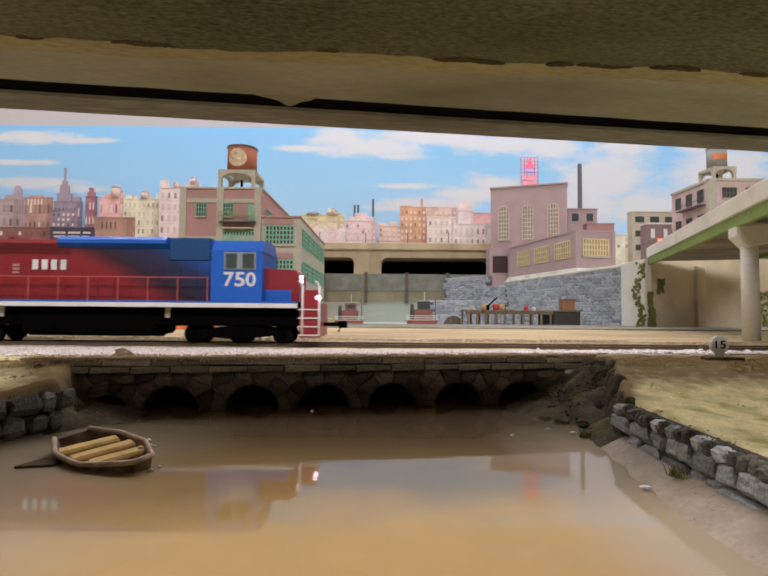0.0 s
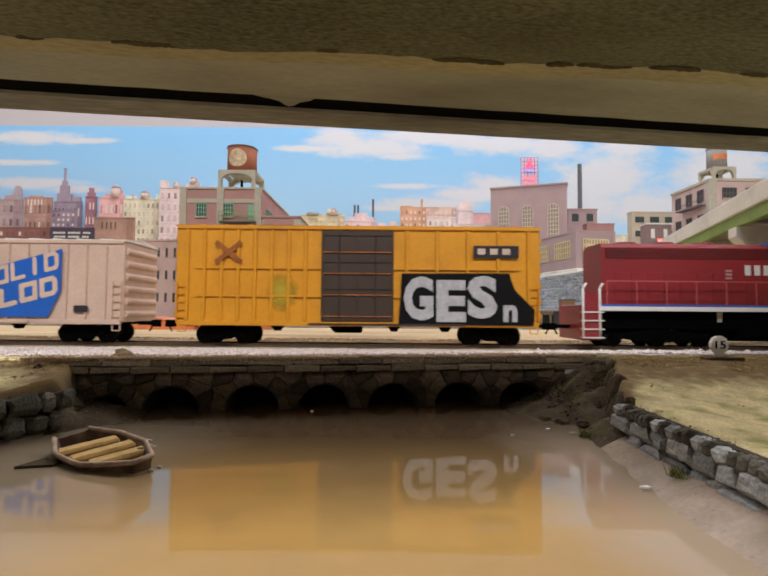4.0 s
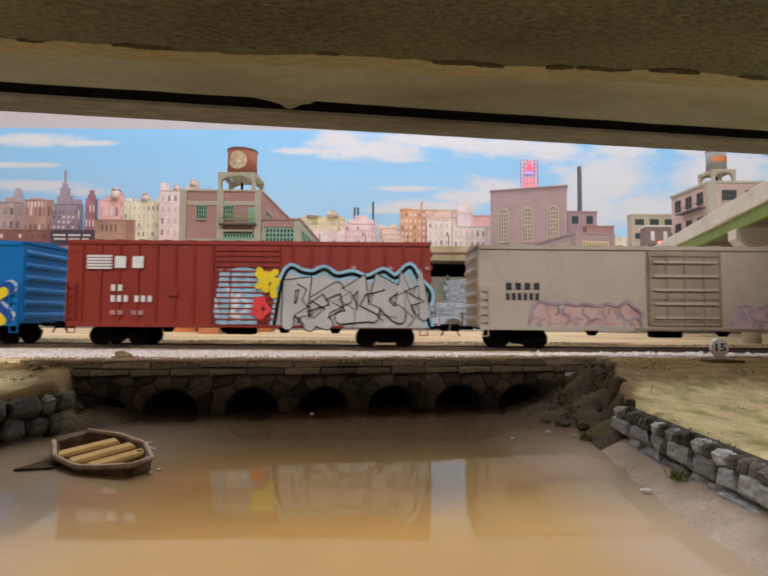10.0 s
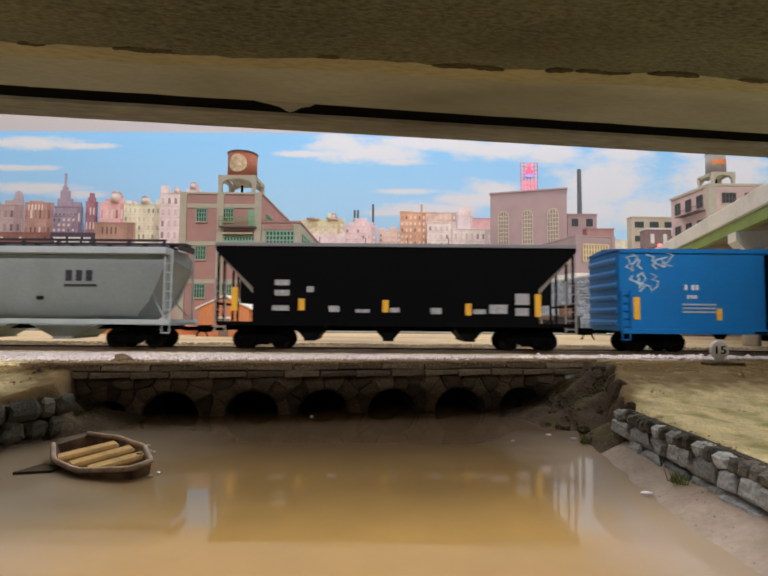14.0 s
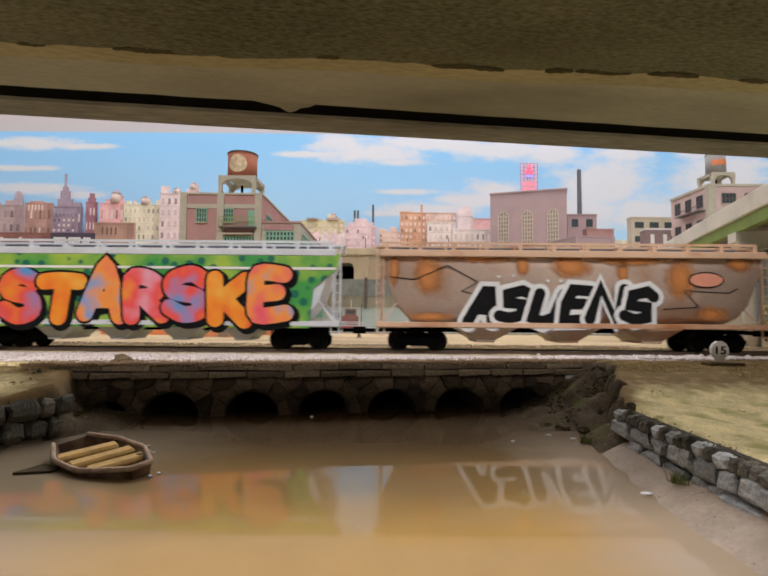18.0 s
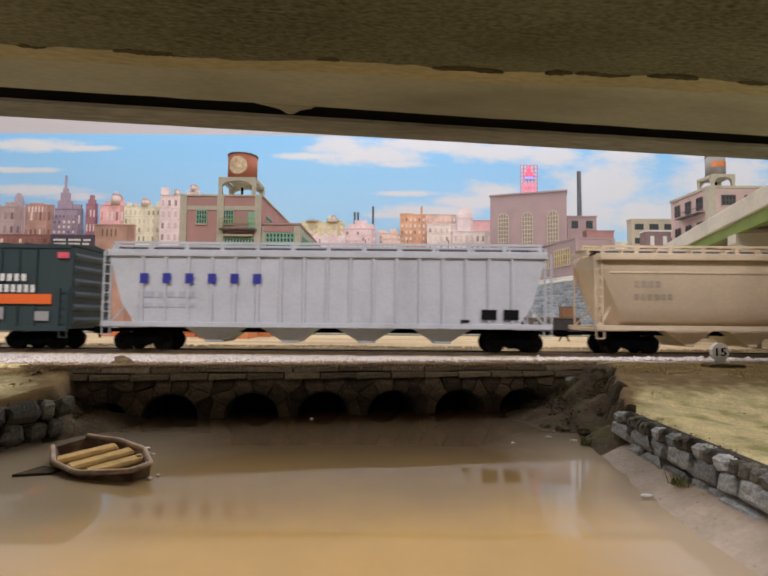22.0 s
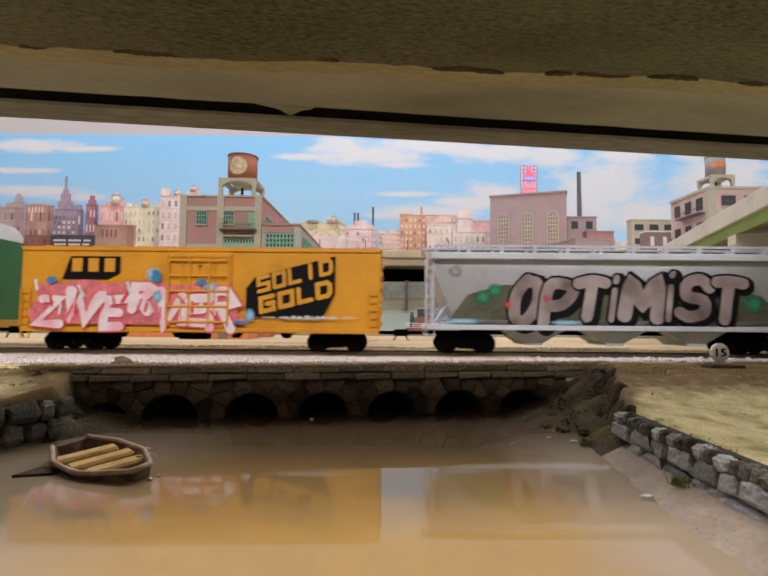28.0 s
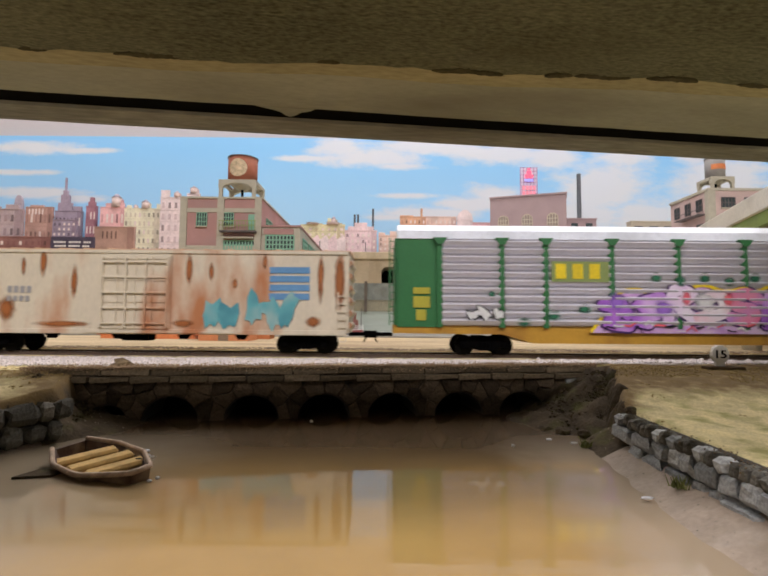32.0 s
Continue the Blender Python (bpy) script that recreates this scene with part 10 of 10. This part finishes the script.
# --- auto rack
def auto_rack(name, label, length, center):
    car = vehicle(name, label, "freight car", length, center, 0.0100, inset=0.0470, sill=False)
    h, f = length / 2, -W / 2
    z0, z1, zr = 0.01482, 0.05771, 0.06639
    P_SILL = paint("amber_sill_paint", (0.50, 0.27, 0.03), dirt=(0.25, 0.10, 0.02), dirt_amount=0.6)
    bm = bmesh.new()
    prism(bm, [(-h + 0.001, z0), (-h + 0.001, z0 - 0.0040), (-h + 0.055, z0 - 0.0042), (-h + 0.070, z0 - 0.0085), (h - 0.070, z0 - 0.0085), (h - 0.055, z0 - 0.0042), (h - 0.001, z0 - 0.0040), (h - 0.001, z0)], "y", f + 0.0008, -f - 0.0008)
    part("deck_sill", bm, P_SILL, car, "amber painted fish-belly sill")
    part("inner_core", solid("c", None, (-h + 0.004, h - 0.004, f + 0.0020, -f - 0.0020, z0, z1)), P_GALV, car)
    bm = bmesh.new()
    prism(bm, [(f - 0.0004, z1), (-f + 0.0004, z1), (-f + 0.0002, z1 + 0.004), (-f - 0.006, zr - 0.0008), (0, zr), (f + 0.006, zr - 0.0008), (f - 0.0002, z1 + 0.004)], "x", -h + 0.003, h - 0.003)
    part("roof", bm, paint("bluish_white_roof", (0.84, 0.87, 0.95), rough=0.3), car, "white arched roof")
    edges = [-0.13398, -0.10337, -0.08169, -0.04916, -0.01639, 0.01663, 0.04916, 0.08217, 0.10386, 0.1359]
    for a, b in zip(edges, edges[1:]):
        p = part("side_panel", solid("p", None, (a, b, f + 0.0006, f + 0.0021, z0, z1)), P_GALV, car)
        n = 11
        bm = bmesh.new()
        d = (z1 - z0) / n
        prism(bm, [(f + 0.0006, -d * 0.44), (f - 0.0009, -d * 0.34), (f - 0.0022, d * 0.10), (f - 0.0011, d * 0.28), (f + 0.0006, d * 0.36)], "x", a + 0.0010, b - 0.0010)
        me = mesh_of("corrugation", bm, P_GALV)
        for k in range(n):
            shared("corrugation", me, p, pose(0, 0, z0 + d * (k + 0.5)))
    for x in edges:
        part("post", solid("p", None, (x - 0.0014, x + 0.0014, f - 0.0012, f + 0.0020, z0 - 0.001, z1 + 0.0004), bev=0.0002), P_RACK, car, "green rack post")
        bm = bmesh.new()
        prism(bm, [(x - 0.0014, z1 - 0.0030), (x + 0.0014, z1 - 0.0030), (x + 0.0034, z1 + 0.0004), (x - 0.0034, z1 + 0.0004)], "y", f - 0.0022, f + 0.0018)
        part("gusset", bm, P_RACK, car, "green gusset at the post head")
    for s in (-1, 1):
        a, b = sorted((s * (h - 0.003), s * (h - 0.024)))
        part("end_panel", solid("e", None, (a, b, f + 0.0002, f + 0.0021, z0 - 0.001, z1), bev=0.0002), P_RACK, car, "green end panel")
        part("end_wall", solid("e", None, (min(s * (h - 0.004), s * (h - 0.0015)), max(s * (h - 0.004), s * (h - 0.0015)), f + 0.0003, -f - 0.0003, z0, z1)), P_RACK, car, "green end doors")
        ladder(car, s * (h - 0.001) - 0.0018, f + 0.0002, z0, z1, 0.0036, 12, P_RACK)
    return car


c = auto_rack("auto_rack_car", "green and silver auto rack car with purple graffiti", 0.31566, -3.4294)
bar(c, -0.07952, -0.05133, 0.03651, 0.04663, paint("plate_green", (0.24, 0.30, 0.10)), F0 - 0.0023, "name_plate", "faded green name plate")
words(c, -0.07759, -0.05277, 0.03747, 0.04542, (3,), I_YELLOW, F0 - 0.0026)
for x0, x1, z0, z1 in ((-0.14699, -0.1388, 0.03024, 0.03337), (-0.14699, -0.1388, 0.02349, 0.02904), (-0.14554, -0.14072, 0.01723, 0.02253), (0.13976, 0.14795, 0.02783, 0.03096)):
    bar(c, x0, x1, z0, z1, paint("dull_gold_stencil", (0.42, 0.38, 0.04)), F0 - 0.0003)
piece(c, -0.06024, 0.05976, 0.01180, 0.03602, DOMES, spray("pink_violet", ((0.48, 0.24, 0.56), (0.62, 0.40, 0.66), (0.66, 0.52, 0.66)), 90), paint("dark_violet_line", (0.05, 0.02, 0.09)), None, 1, 91, F0 - 0.0011, 0.0009, I_YELLOW, marks=0)
violet = spray("violet_fade", ((0.15, 0.03, 0.34), (0.42, 0.16, 0.60), (0.78, 0.58, 0.80)))
throwup(c, "2614S35", -0.0560, 0.0540, 0.0145, 0.0330, [violet, violet, spray("pale_lilac_fade", ((0.52, 0.22, 0.62), (0.76, 0.62, 0.78), (0.82, 0.78, 0.82))), spray("white_rose_fade", ((0.66, 0.12, 0.26), (0.80, 0.62, 0.68), (0.82, 0.80, 0.82))), spray("rose_fade", ((0.66, 0.08, 0.20), (0.72, 0.26, 0.40), (0.50, 0.24, 0.60))), violet, violet], [(paint("deep_violet_line", (0.06, 0.02, 0.11)), 0.0019, 0, 0)], 91, fat=0.36, jitter=0.11, y=F0 - 0.0014, step=0.00004)
for k in range(22):
    q = random.Random(700 + k)
    x, z = -0.054 + 0.0050 * k, q.uniform(0.0125, 0.0165)
    bm = bmesh.new()
    painted_line(bm, [(x, z), (x + q.uniform(0.001, 0.003), z + q.uniform(-0.001, 0.003)), (x + q.uniform(0.003, 0.006), z + q.uniform(-0.001, 0.002))], q.uniform(0.0004, 0.0010), F0 - 0.0019 - 0.000005 * k)
    part("spray_stroke", bm, (I_BLACK, I_WHITE, I_PINK)[k % 3], c)
blotches(c, [(-0.04723, 0.02687, 0.00627, 0.0053), (-0.02434, 0.02398, 0.00627, 0.0053), (0.01904, 0.02398, 0.00627, 0.0053), (0.03229, 0.02831, 0.00627, 0.0053), (0.04867, 0.01867, 0.00627, 0.0053)], paint("violet_spray", (0.30, 0.13, 0.56)), 99, F0 - 0.0015)
blotches(c, [(-0.00434, 0.02783, 0.0065, 0.0060)], I_WHITE, 94, F0 - 0.0015)
blotches(c, [(-0.01349, 0.02855, 0.003, 0.0055), (0.00699, 0.02855, 0.0035, 0.0045)], I_PINK, 95, F0 - 0.00155)
blotches(c, [((-0.09301 + 0.000241 * (62 * k)), (0.01651 + 0.000241 * (14 * (k % 3))), 0.0042, 0.0028) for k in range(3)] + [((-0.02795 + 0.000241 * (50 * k)), (0.03892 - 0.000241 * (8 * (k % 2))), 0.0032, 0.0030) for k in range(6)] +
         [((0.06361 + 0.000241 * (42 * k)), (0.02253 - 0.000241 * (14 * (k % 2))), 0.0030, 0.0030) for k in range(4)] + [(-0.10867, 0.02976, 0.002, 0.0022), (0.12265, 0.01892, 0.002, 0.003), (0.08964, 0.03819, 0.0016, 0.0022)], paint("dark_green_spray", (0.02, 0.15, 0.075), vary=0.5, scale=300), 96, F0 - 0.0017)
wild_style(c, -0.12145, -0.10313, 0.01723, 0.02398, 3, I_WHITE, I_BLACK, 97, None, F0 - 0.0019, 0.34)
wild_style(c, 0.09639, 0.11181, 0.01482, 0.02205, 2, I_WHITE, I_BLACK, 98, None, F0 - 0.0019, 0.34)

# --- rusty refrigerator car
c = boxcar("rusty_refrigerator_car", "cream refrigerator car streaked with rust and a teal tag", 0.20313, -3.70964, P_RUSTREEF, P_RUSTCAR, door=(-0.02072, 0.01422))
for k in range(5):
    part("door_rib", solid("r", None, (-0.01976, 0.01325, F0 - 0.0026, F0 - 0.0012, 0.0142 + 0.0075 * k, 0.0152 + 0.0075 * k), bev=0.0002), P_RUSTREEF, c)
for x in (-0.01976, -0.00819, 0.00145, 0.01229):
    part("door_post", solid("r", None, (x, x + 0.0010, F0 - 0.0028, F0 - 0.0012, 0.0125, 0.0470), bev=0.0002), P_RUSTREEF, c)
for k in range(4):
    bar(c, 0.06241, 0.08217, (0.03976 - 0.000241 * (18 * k)), (0.04289 - 0.000241 * (18 * k)), paint("emblem_blue_worn", (0.12, 0.28, 0.50)), name="emblem_stripe", label="worn blue emblem stripe")
wild_style(c, 0.02988, 0.07566, 0.01229, 0.0306, 5, spray("teal_fade", ((0.05, 0.22, 0.28), (0.12, 0.38, 0.42), (0.35, 0.48, 0.45))), None, 101, None, F0 - 0.0005, 0.5)
blotches(c,
         [(-0.05928, 0.04217, 0.0012, 0.0053), (-0.04964, 0.04458, 0.00193, 0.00867), (-0.03398, 0.03614, 0.00193, 0.00964), (0.02265, 0.04217, 0.00193, 0.00964), (0.03349, 0.03976, 0.00145, 0.0053),
          (0.04554, 0.03446, 0.00145, 0.00289), (0.06, 0.04578, 0.00145, 0.00482), (0.08771, 0.03855, 0.00193, 0.01398), (0.09663, 0.03494, 0.00313, 0.0159), (0.0841, 0.01614, 0.00386, 0.00289),
          (-0.06651, 0.02048, 0.00482, 0.00723), (-0.0388, 0.01398, 0.01446, 0.00169), (0.02024, 0.0147, 0.00627, 0.00193)], I_RUST, 102, name="rust_streak")
words(c, -0.06651, -0.05373, 0.02892, 0.03253, (4,), I_GREY)
words(c, -0.06651, -0.05446, 0.02482, 0.02771, (4,), I_GREY)


# ---- locomotive ----
def fade_paint():
    """Maroon that fades to blue towards the cab, blue creeping back along the roof."""
    m = paint("maroon_to_blue_fade", (0.26, 0.015, 0.022), coat=0.3)
    n, l = m.node_tree.nodes, m.node_tree.links
    co, sep = n.new("ShaderNodeTexCoord"), n.new("ShaderNodeSeparateXYZ")
    l.new(co.outputs["Object"], sep.inputs[0])
    k = n.new("ShaderNodeMath")
    k.operation = "MULTIPLY_ADD"
    k.inputs[1].default_value = 1.9
    l.new(sep.outputs["Z"], k.inputs[0]), l.new(sep.outputs["X"], k.inputs[2])
    r = n.new("ShaderNodeMapRange")
    r.inputs["From Min"].default_value, r.inputs["From Max"].default_value = 0.072, 0.136
    l.new(k.outputs[0], r.inputs["Value"])
    mix = n.new("ShaderNodeMixRGB")
    old = n["Principled BSDF"].inputs["Base Color"].links[0].from_socket
    l.new(old, mix.inputs[1])
    ramp, quick = n.new("ShaderNodeValToRGB"), n.new("ShaderNodeMapRange")
    ramp.color_ramp.elements[0].color, ramp.color_ramp.elements[1].color = (0.24, 0.015, 0.022, 1), (0.008, 0.085, 0.38, 1)
    dark = ramp.color_ramp.elements.new(0.30)
    dark.color = (0.030, 0.009, 0.022, 1)
    dark_tone = ramp.color_ramp.elements.new(0.72)
    dark_tone.color = (0.010, 0.022, 0.085, 1)
    quick.inputs["From Max"].default_value = 0.15
    l.new(r.outputs[0], ramp.inputs["Fac"]), l.new(r.outputs[0], quick.inputs["Value"]), l.new(ramp.outputs[0], mix.inputs[2])
    l.new(quick.outputs[0], mix.inputs[0]), l.new(mix.outputs[0], n["Principled BSDF"].inputs["Base Color"])
    return m


def locomotive():
    car = vehicle("locomotive", "maroon and blue diesel road locomotive with white number", "locomotive", 0.23205, 0.04229, trucks=False, sill=False)
    h = 0.23205 / 2
    P_FADE = fade_paint()
    zd0, zd1 = 0.01832, 0.02109
    part("walkway", solid("d", None, (-h + 0.010, h - 0.010, -0.0170, 0.0170, zd0, zd1), bev=0.0003), M_TRUCK, car)
    part("white_sill_stripe", solid("d", None, (-h + 0.010, h - 0.012, -0.0174, -0.0168, zd0 - 0.0002, zd0 + 0.0020)), M_WHITE, car)
    part("blue_sill_stripe", solid("d", None, (-h + 0.010, h - 0.012, -0.0174, -0.0168, zd0 + 0.0021, zd1 + 0.0002)), P_LOCOBLUE, car)
    hood_top = 0.0525
    hx0, hx1 = -0.10284, 0.05949
    bm = bmesh.new()
    prism(bm, [(-0.0115, zd1), (0.0115, zd1), (0.0115, hood_top - 0.0022), (0.0092, hood_top), (-0.0092, hood_top), (-0.0115, hood_top - 0.0022)], "x", hx0, hx1)
    hood = part("long_hood", bm, P_FADE, car, "maroon hood fading to blue")
    # louvred radiator intake
    bm = bmesh.new()
    for k in range(6):
        z = hood_top - 0.0030 - k * 0.0009
        box(bm, hx0 + 0.002, -0.01199, -0.0119, -0.0114, z - 0.0003, z + 0.0003)
    part("radiator_grille", bm, paint("dark_maroon_louvre", (0.15, 0.012, 0.016)), hood, "fine horizontal radiator louvres")
    # hood doors
    for k in range(18):
        bm = bmesh.new()
        x = hx0 + 0.006 + k * 0.0083
        box(bm, x + 0.0003, x + 0.0077, -0.0118, -0.0114, zd1 + 0.002, zd1 + 0.0165, bev=0.0001)
        part("hood_door", bm, P_FADE, hood)
    for px, pm in ((-0.08578, P_MAROON), (-0.06618, P_MAROON), (-0.04543, P_MAROON), (0.00415, P_LOCOBLUE), (-0.00968, P_LOCOBLUE), (0.0249, P_LOCOBLUE)):
        bm = bmesh.new()
        cyl(bm, (px, 0, hood_top), (px, 0, hood_top + 0.0016), 0.0062 if pm is P_MAROON else 0.0048, 0.0058 if pm is P_MAROON else 0.0042, 24)
        part("roof_fan", bm, pm, car)
    # flared roof hatch that overhangs the hood, and the smooth cabinet behind the cab
    bm = bmesh.new()
    prism(bm, [(-0.0116, hood_top - 0.0050), (-0.0146, hood_top - 0.0026), (-0.0146, hood_top - 0.0008), (-0.0120, hood_top + 0.0010), (0.0120, hood_top + 0.0010), (0.0146, hood_top - 0.0008), (0.0146, hood_top - 0.0026), (0.0116, hood_top - 0.0050)], "x", -0.0173, 0.0374)
    part("brake_hatch", bm, P_LOCOBLUE, car, "bright blue flared roof hatch")
    part("cabinet", solid("d", None, (0.0378, 0.0592, -0.0121, 0.0121, hood_top - 0.0110, hood_top + 0.0008), bev=0.0006), paint("teal_blue_loco_paint", (0.006, 0.060, 0.20), coat=0.3), car, "smooth teal-blue cabinet")
    # cab
    cx0, cx1 = 0.06088, 0.08624
    cz = 0.05222
    bm = bmesh.new()
    prism(bm, [(-0.0165, zd1), (0.0165, zd1), (0.0165, cz - 0.0062), (0.0120, cz - 0.0004), (0.0, cz + 0.0006), (-0.0120, cz - 0.0004), (-0.0165, cz - 0.0062)], "x", cx0, cx1)
    cab = part("cab", bm, P_LOCOBLUE, car, "bright blue cab")
    wz0, wz1 = 0.03677, 0.04553
    part("window_frame", solid("w", None, (0.06733, 0.08301, -0.0171, -0.0164, wz0, wz1), bev=0.0002), paint("cab_window_frame", (0.30, 0.33, 0.36)), cab)
    for a, b in ((0.06825, 0.07379), (0.07656, 0.08232)):
        part("side_window", solid("w", None, (a, b, -0.0174, -0.0169, wz0 + 0.0007, wz1 - 0.0007)), M_PANE, cab, "dark cab side window")
    part("cab_roof_edge", solid("r", None, (cx0 - 0.0006, cx1 + 0.0008, -0.0168, 0.0168, cz - 0.0066, cz - 0.0058)), P_LOCOBLUE, cab)
    for k, ch in enumerate("750"):
        lettering("road_digit", ch, I_WHITE, car, 0.06733 + 0.00542 * k, -0.0168, 0.02847, 0.00506, 0.00723, offset=0.02)
    words(car, -0.0309, -0.01199, 0.03607, 0.04161, (4,), I_WHITE, -0.0121)
    for k in range(3):
        bar(car, -0.04081, -0.03736, (0.03815 - 0.0002306 * (8 * k)), (0.0393 - 0.0002306 * (8 * k)), I_FADED, -0.0121)
    # nose
    nx1 = 0.10376
    nz = 0.03815
    bm = bmesh.new()
    prism(bm, [(cx1, zd1), (nx1, zd1), (nx1, nz - 0.003), (nx1 - 0.002, nz - 0.0008), (cx1, nz)], "y", -0.0112, 0.0112)
    part("short_nose", bm, P_MAROON, car, "low maroon nose")
    part("nose_side_stripe", solid("s", None, (cx1 - 0.020, nx1 - 0.004, -0.0118, -0.0111, zd1, zd1 + 0.006)), P_LOCOBLUE, car)
    M_LAMP = glow("headlight_glow", (1.0, 0.62, 0.78), 9)
    for z in (nz - 0.0042, nz - 0.0062):
        bm = bmesh.new()
        cyl(bm, (nx1 - 0.0006, -0.0060, z), (nx1 + 0.0009, -0.0060, z), 0.0008, 0.0008, 10)
        part("headlight", bm, M_LAMP, car, "glowing white headlight")
    bm = bmesh.new()
    cyl(bm, (h - 0.0026, -0.0172, zd1 + 0.0022), (h - 0.0008, -0.0176, zd1 + 0.0022), 0.0009, 0.0009, 12)
    part("ditch_light", bm, M_LAMP, car, "bright pinkish ditch light")
    # platforms, steps, pilots
    for s in (-1, 1):
        e = s * h
        a, b = sorted((e - s * 0.0115, e - s * 0.0008))
        part("pilot", solid("p", None, (a, b, -0.0150, 0.0150, 0.0035, zd1), bev=0.0004), P_MAROON, car, "maroon pilot sheet")
        for k in range(4):
            z = 0.0045 + k * 0.0042
            part("step", solid("s", None, (a, b, -0.0176, -0.0148, z, z + 0.0006)), M_WHITE, car, "white-edged step")
        for dx in (0.0012, 0.0095):
            bm = bmesh.new()
            x = e - s * dx
            cyl(bm, (x, -0.0172, 0.005), (x, -0.0172, zd1 + 0.008), 0.0006, 0.0006, 8)
            cyl(bm, (x, -0.0172, zd1 + 0.008), (x - s * 0.002, -0.0160, zd1 + 0.0105), 0.0006, 0.0006, 8)
            part("grab_post", bm, M_WHITE, car, "white grab post")
        part("red_end_panel", solid("r", None, (a + 0.001, b - 0.001, -0.0168, -0.0150, 0.004, zd1 + 0.006)), P_MAROON, car)
    # handrail
    P_HAND = paint("worn_red_handrail", (0.50, 0.10, 0.10))
    bm = bmesh.new()
    cyl(bm, (hx0, -0.0170, zd1 + 0.0117), (0.05949, -0.0170, zd1 + 0.0117), 0.0003, 0.0003, 6)
    part("handrail", bm, P_HAND, car)
    for k in range(12):
        bm = bmesh.new()
        x = hx0 + (0.05949 - hx0) * k / 11
        cyl(bm, (x, -0.0170, zd1), (x, -0.0170, zd1 + 0.0118), 0.00032, 0.00032, 6)
        part("stanchion", bm, P_HAND, car)
    bm = bmesh.new()
    cyl(bm, (-0.03551, -0.004, 0.0082), (0.03274, -0.004, 0.0082), 0.0052, 0.0052, 16)
    box(bm, -0.03551, 0.03274, -0.0128, 0.0128, 0.0040, zd0 - 0.0006, bev=0.0018)
    part("fuel_tank", bm, M_TRUCK, car)
    bm = bmesh.new()
    cyl(bm, (-0.03274, -0.0132, zd0 - 0.002), (0.03182, -0.0132, zd0 - 0.002), 0.0012, 0.0012, 10)
    part("air_pipe", bm, M_TRUCK, car)
    for px in (-0.04473, 0.03828):
        patch(car, "tank_bracket", [(px - 0.001, zd0 - 0.0005), (px + 0.0015, zd0 - 0.0005), (px + 0.001, zd0 - 0.0055), (px - 0.001, zd0 - 0.0055)], M_TRIM, -0.0125, "pale bracket between truck and tank", thick=0.0006)
    part("underframe", solid("u", None, (-h + 0.012, h - 0.012, -0.0125, 0.0125, 0.0088, zd0), bev=0.0006), M_TRUCK, car)
    for s, px in ((-1, -0.07425), (1, 0.07287)):
        truck(car, px, M_TRUCK, span=0.0225, axles=3)
    return car


locomotive()


# ---- movement of the train: metres rolled since the start ----
ROLLED = ((0, 0), (0.5, 187), (1, 380), (1.5, 559), (2, 738), (2.5, 925), (3, 1115), (3.5, 1304), (5.5, 2069), (6, 2273), (6.5, 2485), (7, 2686), (7.5, 2895),
          (8, 3117), (8.5, 3330), (9, 3550), (9.5, 3786), (10, 4013), (10.5, 4246), (11, 4476), (11.5, 4716), (12, 4967), (12.5, 5203), (13, 5457),
          (13.5, 5721), (14, 5980), (14.5, 6239), (16.5, 7301), (17, 7573), (18, 8113), (19, 8658), (20, 9207), (21, 9752), (22, 10299), (23, 10838),
          (24, 11375), (25, 11908), (25.5, 12175), (27.5, 13251), (28, 13522), (29, 14064), (30, 14605), (31, 15142), (32, 15686))
SCALE, START = 1 / 4150, -784 / 4150


def rolled(t):
    for (a, u), (b, v) in zip(ROLLED, ROLLED[1:]):
        if t <= b:
            return (u + (v - u) * (t - a) / (b - a)) * SCALE
    return ROLLED[-1][1] * SCALE


def motions():
    for car, center in VEHICLES:
        walk(car, [(t, pose(START + center + s * SCALE, TRACK_Y, RAIL)) for t, s in ROLLED])
        wheels = [(ob, x, r) for ob, x, r in WHEELS if ob.parent.parent == car]
        seen = [k for k in range(0, 961) if abs(START + center + rolled(k / FPS)) < 0.40]
        if not seen:
            continue
        for ob, x, r in wheels:
            rows = [(k / FPS, pose(x, 0, r, 0, math.degrees(rolled(k / FPS) / r), 0)) for k in range(seen[0], seen[-1] + 1)]
            if rows[0][0] > 0:
                rows.insert(0, (0.0, rows[0][1]))
            if rows[-1][0] < 32:
                rows.append((32.0, rows[-1][1]))
            walk(ob, rows)


motions()
